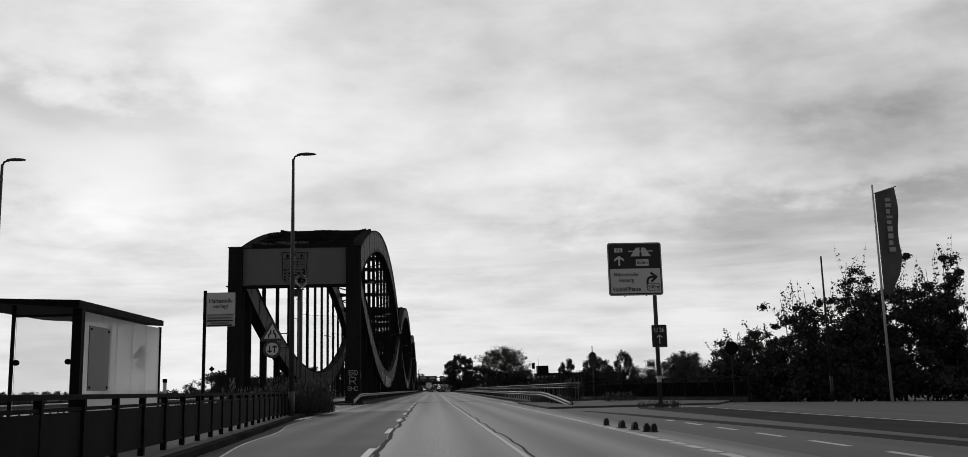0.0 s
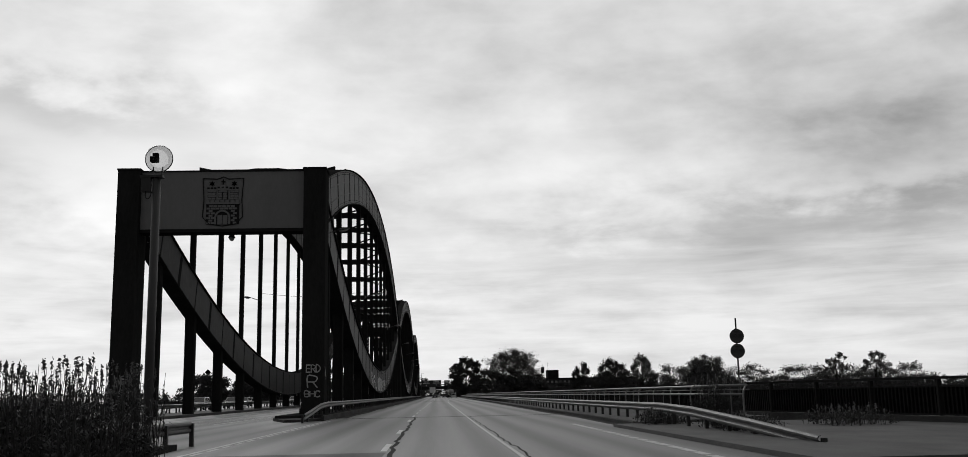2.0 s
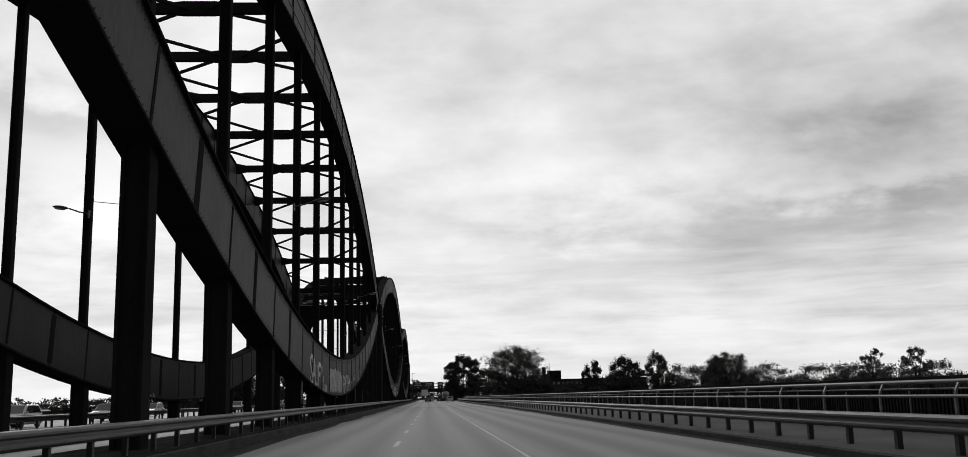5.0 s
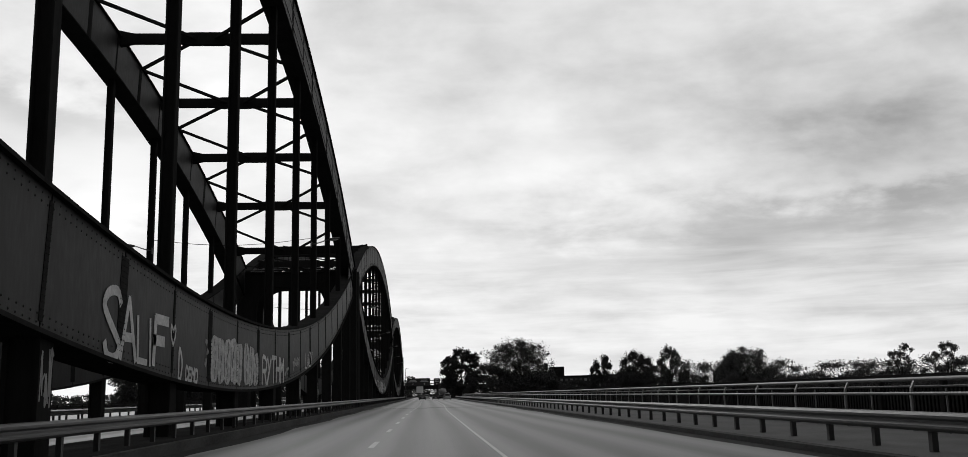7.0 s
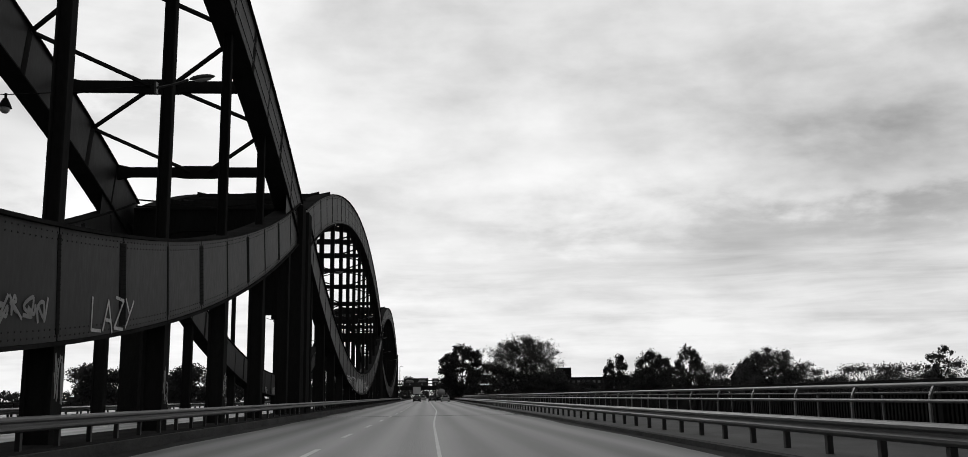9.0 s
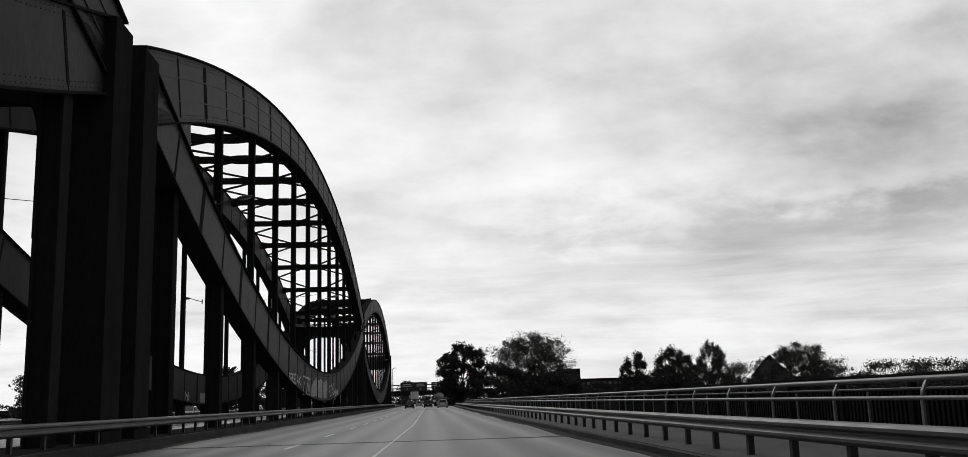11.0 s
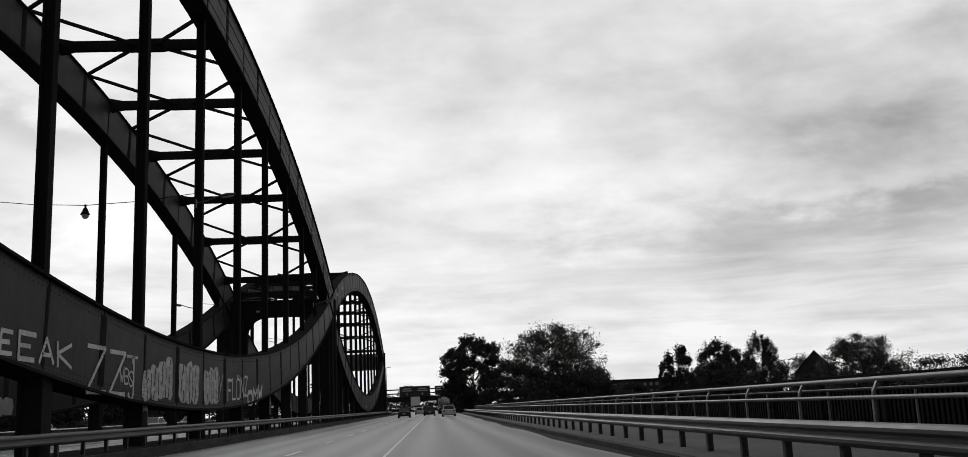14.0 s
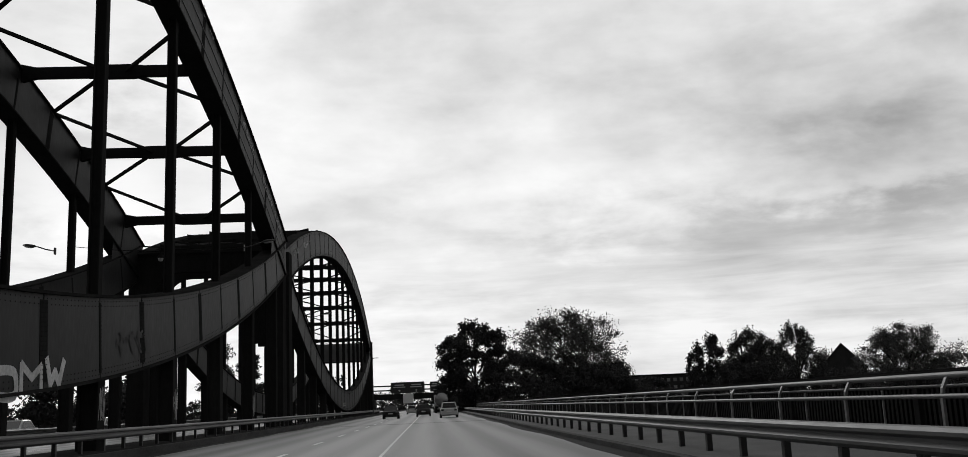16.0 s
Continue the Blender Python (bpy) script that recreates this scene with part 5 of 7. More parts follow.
    arrow_up("arrow", 1.12, 3.2, 0.45, 0.3, 0.05, 0.03, SIGN_WHITE, u)


def build_street_lamp(x, y, h, signs, label):
    s = thing("street_lamp", x, y, 0, label, "street lamp", "street lamps")
    bm = bmesh.new()
    rod(bm, (0, 0, 0), (0, 0, 1.2), 0.15, 0.15, 12)
    rod(bm, (0, 0, 1.2), (0, 0, h), 0.13, 0.06, 12)
    part("pole", bm, POLE, s, smooth=True)
    bm = bmesh.new()
    sweep(bm, [(0, 0, h - 0.1), (0.08, 0, h + 0.12), (0.35, 0, h + 0.2)], circle(0.045, 6))
    part("arm", bm, POLE, s)
    bm = bmesh.new()
    bmesh.ops.create_uvsphere(bm, u_segments=12, v_segments=8, radius=0.5)
    for v in bm.verts:
        v.co.x *= 0.95
        v.co.y *= 0.32
        v.co.z *= 0.2 if v.co.z > 0 else 0.08
    part("lamp_head", bm, POLE, s, smooth=True).location = (0.62, 0, h + 0.2)
    return s


def warning_signs(s):
    """Narrowing-road triangle and oncoming-traffic disc on brackets."""
    cx = -0.88
    for z in (3.83, 3.21):
        bm = bmesh.new()
        rod(bm, (0, 0, z), (cx + 0.3, 0, z), 0.022)
        part("bracket", bm, POLE, s)

    def tri(r):
        return [(cx + r * math.sin(a), 3.83 + r * math.cos(a)) for a in (0, 2 * math.pi / 3, 4 * math.pi / 3)]
    t = polygon("triangle_sign", tri(0.66)[::-1], -0.03, RED_RIM, s, 0.02)
    polygon("field", tri(0.44)[::-1], -0.051, SIGN_WHITE, t)
    for sg in (-1, 1):
        bm = bmesh.new()
        ribbon(bm, [(cx + sg * 0.16, 3.65), (cx + sg * 0.16, 3.78), (cx + sg * 0.07, 3.85), (cx + sg * 0.07, 3.99)], 0.032)
        o = part("lane_symbol", bm, SIGN_BLACK, t)
        o.matrix_basis = Matrix(((1, 0, 0, 0), (0, 0, -1, -0.06), (0, 1, 0, 0), (0, 0, 0, 1)))

    def disc(r, n=24):
        return [(cx + r * math.cos(-a), 3.13 + r * math.sin(-a)) for a in [2 * math.pi * k / n for k in range(n)]]
    d = polygon("round_sign", disc(0.41), -0.03, RED_RIM, s, 0.02)
    polygon("field", disc(0.29), -0.051, SIGN_WHITE, d)
    arrow_up("arrow", cx + 0.11, 2.96, 0.34, 0.2, 0.05, -0.056, SIGN_BLACK, d)
    a = arrow_up("arrow", 0, 0, 0.34, 0.2, 0.05, 0, SIGN_BLACK, d)
    a.matrix_basis = Matrix.Translation((cx - 0.11, -0.056, 3.30)) @ pose(0, 0, 0, 0, 180, 0)


def build_globe_lamp():
    s = thing("camera_mast", -7.8, -39.5, -0.24, "dark mast with a clear globe and control box", "camera mast")
    bm = bmesh.new()
    rod(bm, (0, 0, 0), (0, 0, 7.95), 0.14, 0.12, 12)
    part("pole", bm, POLE, s, smooth=True)
    bm = bmesh.new()
    box(bm, -0.42, -0.14, -0.14, 0.14, 7.5, 7.92)
    box(bm, -0.45, 0.2, -0.16, 0.16, 7.92, 7.98)
    part("control_box", bm, POST, s)
    bm = bmesh.new()
    for dx in (-0.12, 0.16):
        rod(bm, (dx * 0.7, 0, 7.95), (dx, 0, 8.25), 0.02)
    part("bracket", bm, POLE, s)
    bm = bmesh.new()
    bmesh.ops.create_uvsphere(bm, u_segments=20, v_segments=12, radius=0.4)
    g = part("globe", bm, GLOBE, s, "clear round globe", smooth=True)
    g.location, g.visible_shadow = (0.04, 0, 8.5), False
    bm = bmesh.new()
    sweep(bm, [(0.04 + 0.4 * math.cos(a), 0, 8.5 + 0.4 * math.sin(a)) for a in [2 * math.pi * k / 24 for k in range(25)]], circle(0.014, 5), up=(0, 1, 0))
    part("globe_rim", bm, POLE, s)
    bm = bmesh.new()
    box(bm, -0.2, 0.02, -0.1, 0.1, 8.4, 8.56)
    rod(bm, (-0.06, 0, 8.54), (-0.06, 0, 8.66), 0.1)
    part("camera_unit", bm, BLACK, s)
    bm = bmesh.new()
    sweep(bm, smooth_run3([(-0.3, -0.05, 7.5), (-0.28, -0.08, 7.32), (-0.18, -0.08, 7.3), (-0.12, -0.06, 7.5)]), circle(0.012, 4))
    part("cable", bm, BLACK, s)


def smooth_run3(pts, n=4):
    a = smooth_run([(p[0], p[2]) for p in pts], n)
    ys = np.interp(np.linspace(0, 1, len(a)), np.linspace(0, 1, len(pts)), [p[1] for p in pts])
    return [(p[0], float(y), p[1]) for p, y in zip(a, ys)]


def build_disc_post():
    s = thing("round_signs_post", 12.82, -28.25, 0.06, "two round grey number signs on a thin post", "road sign")
    bm = bmesh.new()
    rod(bm, (0, 0, 0), (0, 0, 4.05), 0.035)
    part("pole", bm, POLE, s)
    for z, right in ((3.3, "00"), (2.69, "90")):
        bm = bmesh.new()
        rod(bm, (0, -0.06, z), (0, -0.035, z), 0.3, 0.3, 24)
        d = part("disc", bm, SIGN_BLACK, s, "dark rimmed disc")
        bm = bmesh.new()
        rod(bm, (0, -0.065, z), (0, -0.061, z), 0.275, 0.275, 24)
        part("field", bm, DULL_DISC, d)
        up = pose(0, 0, 0, 90, 0, 0)
        for txt, x in (("50", -0.125), (right, 0.13)):
            lettering("lettering", txt, 0.22, Matrix.Translation((x, -0.07, z)) @ up, SIGN_BLACK, d, 0.2)
        bm = bmesh.new()
        box(bm, -0.012, 0.012, -0.07, -0.066, z - 0.17, z + 0.15)
        part("divider", bm, SIGN_BLACK, d)
        bm = bmesh.new()
        box(bm, -0.12, 0.12, -0.07, -0.066, z + 0.15, z + 0.21)
        part("text_bar", bm, SIGN_BLACK, d)


def build_flag():
    s = thing("flagpole", 22.79, -55.35, -0.35, "tall pale flagpole with a grey hanging banner", "flagpole")
    bm = bmesh.new()
    rod(bm, (0, 0, 0), (0, 0, 11.08), 0.07, 0.045, 10)
    part("pole", bm, SIGN_RIM, s, smooth=True)
    bm = bmesh.new()
    rod(bm, (0.02, 0, 10.62), (1.22, 0, 10.98), 0.025)
    part("crossbar", bm, SIGN_RIM, s)
    bm = bmesh.new()
    n, mcol = 22, 8
    g = []
    for i in range(n + 1):
        v = i / n
        width = np.interp(v, [0, 0.35, 0.62, 0.8, 1.0], [1.1, 1.02, 1.16, 0.8, 0.3])
        g.append([bm.verts.new((0.1 + width * k / mcol, 0.16 * math.sin(3.5 * v * math.pi + 2.2 * k / mcol) * k / mcol, 10.62 - 4.9 * v + (0.34 - 0.7 * v) * k / mcol)) for k in range(mcol + 1)])
    for a, b in zip(g, g[1:]):
        for k in range(mcol):
            bm.faces.new((a[k], a[k + 1], b[k + 1], b[k]))
    part("banner", bm, FLAG, s, "grey cloth banner", smooth=True)
    rng = random.Random(3)
    z = 10.35
    for k in range(9):                              # the banner's lettering as bars
        hgt = rng.uniform(0.14, 0.28)
        bm = bmesh.new()
        box(bm, 0.5, 0.5 + rng.uniform(0.2, 0.34), -0.19, -0.18, z - hgt, z)
        part("letter_bar", bm, SIGN_RIM, s)
        z -= hgt + 0.1


def build_mast(x, y, h):
    s = thing("slim_mast", x, y, -0.1, "slim grey mast standing before the hedge", "mast")
    bm = bmesh.new()
    rod(bm, (0, 0, 0), (0, 0, 1.4), 0.09, 0.09, 10)
    rod(bm, (0, 0, 1.4), (0, 0, h), 0.07, 0.045, 10)
    part("pole", bm, POST, s, smooth=True)
    bm = bmesh.new()
    box(bm, -0.06, 0.06, -0.1, -0.06, 0.6, 1.0)
    part("hatch", bm, POLE, s)


def build_bus_stop():
    s = thing("bus_stop_sign", -6.87, -69.2, -0.02, "pale notice board with black post at the stop", "bus stop sign")
    bm = bmesh.new()
    box(bm, -0.045, 0.045, -0.045, 0.045, 0, 4.55)
    part("post", bm, BLACK, s)
    b = plate("board", 0.93, 1.12, 0.52, 3.92, 0.0, SIGN_RIM, s, 0.02, 0.03)
    plate("field", 0.89, 0.68, 0.52, 4.12, -0.031, SIGN_WHITE, b, 0.01)
    up = pose(0, 0, 0, 90, 0, 0)
    lettering("lettering", "Haltestelle", 0.19, Matrix.Translation((0.52, -0.04, 4.2)) @ up, SIGN_BLACK, b, 0.76)
    lettering("lettering", "verlegt", 0.19, Matrix.Translation((0.52, -0.04, 4.02)) @ up, SIGN_BLACK, b, 0.5)
    for k, (w, z) in enumerate(((0.86, 3.74), (0.8, 3.64), (0.84, 3.55), (0.62, 3.47), (0.8, 3.4))):
        plate("text_bar", w, 0.045 if k else 0.02, 0.5, z, -0.033, SIGN_BLACK if k % 2 == 0 else POSTER, b, 0.005)
    # small far road sign with triangle on a post
    t = thing("warning_sign", -17.13, -41.55, 0.0, "dark triangular sign with plate on a thin post", "road sign")
    bm = bmesh.new()
    rod(bm, (0, 0, -0.06), (0, 0, 3.85), 0.03)
    part("pole", bm, POLE, t)
    polygon("triangle_sign", [(0.0, 4.3), (-0.58, 3.4), (0.58, 3.4)], -0.03, POST, t, 0.02)
    plate("plate", 0.56, 0.5, 0, 3.1, -0.03, POST, t, 0.02, 0.02)


def build_shelter():
    s = thing("bus_shelter", -5.53, -84.05, 0.0, "bus shelter with flat dark roof and pale frosted panels", "bus shelter")
    L = 5.05
    bm = bmesh.new()
    # roof: thin at the far edge, tapering outwards
    v = [bm.verts.new(p) for p in ((0.05, -0.15, 2.67), (0.05, L, 2.69), (-2.6, L, 2.88), (-2.6, -0.15, 2.86), (0.05, -0.15, 2.80), (0.05, L, 2.81), (-2.6, L, 2.92), (-2.6, -0.15, 2.90))]
    for q in ((0, 1, 2, 3), (7, 6, 5, 4), (0, 4, 5, 1), (1, 5, 6, 2), (2, 6, 7, 3), (3, 7, 4, 0)):
        bm.faces.new([v[i] for i in q])
    part("roof", bm, BLACK, s)
    for x, y, w in ((0, 0, 0.16), (0, L - 0.1, 0.06), (-1.1, 0, 0.05), (-1.1, L - 0.1, 0.05)):
        bm = bmesh.new()
        box(bm, x - w / 2, x + w / 2, y - w / 2, y + w / 2, 0, 2.66 + (0.08 if x < 0 else 0))
        part("post", bm, BLACK, s)
    n = 5
    for k in range(n):
        a, b = 0.12 + (L - 0.3) * k / n, 0.12 + (L - 0.3) * (k + 1) / n - 0.02
        bm = bmesh.new()
        box(bm, -0.02, 0.02, a, b, 0.25, 2.63)
        part("side_panel", bm, FROST, s, "pale frosted panel")
    bm = bmesh.new()
    box(bm, 0.025, 0.04, 0.45, 1.5, 1.25, 2.4)
    po = part("poster_board", bm, POSTER, s, "plain grey board")
    for y, z in ((0.52, 2.34), (1.43, 2.34), (0.52, 1.31), (1.43, 1.31)):
        bm = bmesh.new()
        box(bm, 0.04, 0.055, y - 0.02, y + 0.02, z - 0.02, z + 0.02)
        part("clip", bm, BLACK, po)
    bm = bmesh.new()
    box(bm, -1.05, -0.1, -0.01, 0.01, 0.45, 2.54)
    g = part("end_pane", bm, GLASS, s, "clear glass pane")
    g.visible_shadow = False
    bm = bmesh.new()
    box(bm, -1.1, -0.06, -0.02, 0.02, 2.53, 2.57)
    part("pane_rail", bm, BLACK, s)
    bm = bmesh.new()
    box(bm, -1.05, -0.08, -0.012, 0.012, 0.28, 0.44)
    part("skirt", bm, POSTER, s)
    for x in (-0.14, -1.02):
        bm = bmesh.new()
        rod(bm, (x, -0.06, 1.75), (x, 0.02, 1.75), 0.05)
        part("pane_clamp", bm, BLACK, s)


def railing_line(name, line, top, post_gap, label, infill, group):
    """Black railing: top rail, lower rail, posts and infill sheets."""
    r = thing(name, 0, 0, 0, label, "railing", group)
    pts = [Vector(p) for p in line]
    for z, w, h, nm in ((top, 0.09, 0.07, "top_rail"), (top - 0.16, 0.05, 0.05, "second_rail"), (0.28, 0.05, 0.05, "bottom_rail")):
        bm = bmesh.new()
        sweep(bm, [(p.x, p.y, p.z + z) for p in pts], [(-w / 2, -h / 2), (w / 2, -h / 2), (w / 2, h / 2), (-w / 2, h / 2)])
        part(nm, bm, BLACK, r)
    bm = bmesh.new()
    box(bm, -0.05, 0.05, -0.05, 0.05, 0, top)
    post = part("post", bm, BLACK, r)
    bm = bmesh.new()
    box(bm, -0.012, 0.012, 0.08, post_gap - 0.08, 0.3, top - 0.2)
    sheet = part("infill_sheet", bm, BLACK, r) if infill else None
    first, acc = True, 0.0
    for a, b in zip(pts, pts[1:]):
        seg = (b - a).length
        yaw = math.degrees(math.atan2(-(b - a).x, (b - a).y))
        while acc < seg:
            p = a.lerp(b, acc / seg)
            m = pose(p.x, p.y, p.z, 0, 0, yaw)
            if first:
                post.matrix_basis = m
                if sheet:
                    sheet.matrix_basis = m
                first = False
            else:
                share(post, m, r)
                if sheet:
                    share(sheet, m, r)
            acc += post_gap
        acc -= seg
    return r


build_direction_sign()
lamp_a = build_street_lamp(-5.83, -56.8, 12.05, True, "tall dark street lamp carrying two round and triangular signs")
warning_signs(lamp_a)
build_street_lamp(-19.34, -56.56, 12.0, False, "tall dark street lamp behind the bus shelter")
build_street_lamp(-5.7, 332.0, 10.0, False, "slim street lamp past the end of the bridge")
build_globe_lamp()
build_disc_post()
build_flag()
rs = thing("round_sign", 16.96, -49.3, 0.0, "dark round road sign seen from behind", "road sign")
bm = bmesh.new()
rod(bm, (0, 0, 0), (0, 0, 3.2), 0.035)
part("pole", bm, POST, rs)
bm = bmesh.new()
rod(bm, (0, -0.06, 2.95), (0, -0.035, 2.95), 0.36, 0.36, 20)
part("disc", bm, BLACK, rs)
ms = thing("signal_mast", -222, 881, -8, "thin mast with a dark diamond board", "signal mast")
bm = bmesh.new()
rod(bm, (0, 0, 0), (0, 0, 35.0), 0.3)
part("pole", bm, POST, ms)
polygon("diamond_board", [(0, 38.4), (-2.9, 35.4), (0, 32.4), (2.9, 35.4)], -0.4, BLACK, ms, 0.05)
build_mast(22.12, -50.0, 7.95)
build_bus_stop()
build_shelter()
railing_line("railing", [(-4.0, -128, 0), (-4.16, -89.6, 0), (-4.79, -77.6, 0), (-5.57, -65.6, 0), (-6.15, -56.6, 0), (-6.57, -49.4, 0)], 1.14, 1.7, "black railing with dark sheet infill along the kerb", True, "railings")
strip("kerb_approach", GRIME, lambda y: kerb_left(y) - 0.25, lambda y: kerb_left(y), -128, -43, -0.05, 0.14, "worn stone kerb below the black railing", "kerb")
strip("pavement_4", WALK, lambda y: -12.5, lambda y: kerb_left(y) - 0.25, -128, -43, -0.05, 0.12, "grey pavement of the bus stop", "pavement")
strip("traffic_island", KERB, lambda y: -8.6 + max(0, (-14 - y) * 0.28), lambda y: -5.62 - max(0, (-16.0 - y) * 0.4), -19.0, -12, -0.05, 0.13, "low worn kerb island before the portal", "traffic island", step=0.8)


def build_delineators():
    d = thing("lane_delineator", 5.79, -78.2, 0, "small dark rubber hump on the lane line", "lane delineator", "humps on the lane line")
    bm = bmesh.new()
    prof = [(-0.07, 0), (-0.068, 0.13), (-0.03, 0.2), (0.03, 0.2), (0.068, 0.13), (0.07, 0)]
    va = [bm.verts.new((a, -0.09, b)) for a, b in prof]
    vb = [bm.verts.new((a * 0.9, 0.09, b * 0.92)) for a, b in prof]
    bm.faces.new(va[::-1])
    bm.faces.new(vb)
    for i in range(len(prof)):
        k = (i + 1) % len(prof)
        bm.faces.new((va[i], va[k], vb[k], vb[i]))
    part("hump", bm, RUBBER, d)
    bm = bmesh.new()
    box(bm, -0.1, 0.1, -0.13, 0.13, 0, 0.015)
    part("foot_plate", bm, RUBBER, d)
    for k, y in enumerate((-77.9, -76.9, -75.6, -73.7)):
        copy_thing(d, pose(5.68 - 0.07 * k, y, 0, 0, 0, 6 * (k % 3)))


build_delineators()


# ============================================================ railings beside the walkway
def build_pipe_railing():
    """Pale two-pipe railing whose post heads lean outwards."""
    r = thing("pipe_railing", 0, 0, 0, "pale two-pipe railing with curved post heads", "railing", "railings")
    ys = list(range(-36, 361, 6))
    off = 4.3

    def line(dx, z):
        return [(kerb_right(y) + off + dx, y, z) for y in ys]
    for nm, dx, z, rad in (("top_pipe", 0.0, 1.33, 0.045), ("middle_pipe", 0.10, 1.18, 0.018), ("lower_pipe", -0.12, 1.03, 0.036)):
        bm = bmesh.new()
        sweep(bm, line(dx, z), circle(rad, 8))
        part(nm, bm, PIPE, r, smooth=True)
    bm = bmesh.new()
    sweep(bm, [(-0.12, 0, 0), (-0.12, 0, 0.76), (-0.1, 0, 0.9), (-0.04, 0, 1.02), (0.0, 0, 1.08)], [(-0.022, -0.035), (0.022, -0.035), (0.022, 0.035), (-0.022, 0.035)], up=(0, 1, 0))
    post = part("post", bm, PIPE, r)
    y, k = -36.0, 0
    while y < 360:
        m = pose(kerb_right(y) + off, y, 0.24)
        if k:
            share(post, m, r)
        else:
            post.matrix_basis = m
        k += 1
        y += 3.3
    bm = bmesh.new()                                   # thin intermediate bars
    box(bm, -0.015, 0.015, -0.015, 0.015, 0.0, 0.9)
    thin = part("thin_bar", bm, PIPE, r)
    thin.matrix_basis = pose(kerb_right(-35) + off - 0.1, -34.6, 0.24)
    y = -34.6 + 3.3
    while y < 360:
        share(thin, pose(kerb_right(y) + off - 0.1, y + (0.5 if int(y) % 3 else 0.0), 0.24), r)
        y += 3.3


def build_parapet():
    """Dark outer fence of the walkway: beam, rails and balusters."""
    r = thing("parapet_fence", 0, 0, 0, "dark steel parapet fence with close upright bars", "fence", "railings")
    off = 5.5
    ys = [-34 + 0.0] + list(range(-30, 361, 6))

    def fx(y):
        return kerb_right(y) + off + float(np.interp(y, [-60, -34, 0], [6.0, 3.2, 0]))
    pts = [(18.4, -47.5), (16.4, -42.0), (15.0, -36.5), (13.6, -30.0), (12.4, -18.0)] + [(fx(y), y) for y in range(-6, 361, 6)]
    for nm, z, w, h in (("top_beam", 1.42, 0.12, 0.08), ("second_rail", 1.16, 0.06, 0.05), ("bottom_rail", 0.32, 0.07, 0.06)):
        bm = bmesh.new()
        sweep(bm, [(x, y, z) for x, y in pts], [(-w / 2, -h / 2), (w / 2, -h / 2), (w / 2, h / 2), (-w / 2, h / 2)])
        part(nm, bm, STEEL_SHADE, r)
    bm = bmesh.new()
    acc = 0.0
    posts = []
    run = 0.0
    for (xa, ya), (xb, yb) in zip(pts, pts[1:]):
        a, b = Vector((xa, ya, 0)), Vector((xb, yb, 0))
        seg = (b - a).length
        while acc < seg:
            p = a.lerp(b, acc / seg)
            box(bm, p.x - 0.02, p.x + 0.02, p.y - 0.045, p.y + 0.045, 0.32, 1.16)
            if run >= 3.0 or not posts:
                posts.append(p.copy())
                run = 0.0
            acc += 0.17
            run += 0.17
        acc -= seg
    tagged(part("baluster", bm, BLACK, r), kind="stuff")
    bm = bmesh.new()
    box(bm, -0.06, 0.06, -0.06, 0.06, -0.3, 1.4)
    post = part("post", bm, STEEL_SHADE, r)
    for k, p in enumerate(posts):
        m = pose(p.x, p.y, 0.0)
        if k:
            share(post, m, r)
        else:
            post.matrix_basis = m
    bm = bmesh.new()
    box(bm, -0.008, 0.008, 0.06, 2.94, 0.34, 1.14)
    sheet = part("infill_sheet", bm, BLACK, r)
    for k, (p, q) in enumerate(zip(posts, posts[1:])):
        m = pose(p.x + 0.05, p.y, 0.0, 0, 0, math.degrees(math.atan2(-(q - p).x, (q - p).y)))
        if k:
            share(sheet, m, r)
        else:
            sheet.matrix_basis = m
    # kerb beam under the fence
    bm = bmesh.new()
    sweep(bm, [(x, y, 0.16) for x, y in pts], [(-0.15, -0.2), (0.15, -0.2), (0.15, 0.12), (-0.15, 0.12)])
    part("edge_beam", bm, KERB, r)


build_pipe_railing()
build_parapet()
strip("pavement_5", PALE_PAVING, lambda y: kerb_right(-34) + 0.2, lambda y: float(np.interp(y, [-60, -48, -34], [9, 18.4, 14.3])), -52, -34, -0.05, 0.1, "grey paved island beside the slip road", "pavement")
guardrail("guardrail", [(-6.2, -41.2, 0.5), (-6.5, -45.8, 0.5), (-6.8, -50.8, 0.5)], -1, 2.0, "bent dark guardrail end among the weeds", 0.5, "guardrails along the road")


# ============================================================ vegetation
def leaf_quads(bm, centre, radii, n, size, rng, shell=0.55, drop=0.0):
    """n small leaves spread through an ellipsoid, denser towards its outside."""
    for _ in range(n):
        while True:
            d = Vector((rng.uniform(-1, 1), rng.uniform(-1, 1), rng.uniform(-1, 1)))
            if 0.05 < d.length < 1:
                break
        d = d.normalized() * (shell + (1 - shell) * rng.random()) * rng.uniform(0.75, 1.08)
        c = Vector(centre) + Vector((d.x * radii[0], d.y * radii[1], d.z * radii[2] - drop * rng.random()))
        a = Vector((rng.gauss(0, 1), rng.gauss(0, 1), rng.gauss(0, 1))).normalized()
        b = a.cross(Vector((rng.gauss(0, 1), rng.gauss(0, 1), rng.gauss(0, 1)))).normalized()
        s = size * rng.uniform(0.55, 1.3)
        a, b = a * s, b * s * 0.5
        bm.faces.new([bm.verts.new(c + a), bm.verts.new(c + b), bm.verts.new(c - a), bm.verts.new(c - b)])


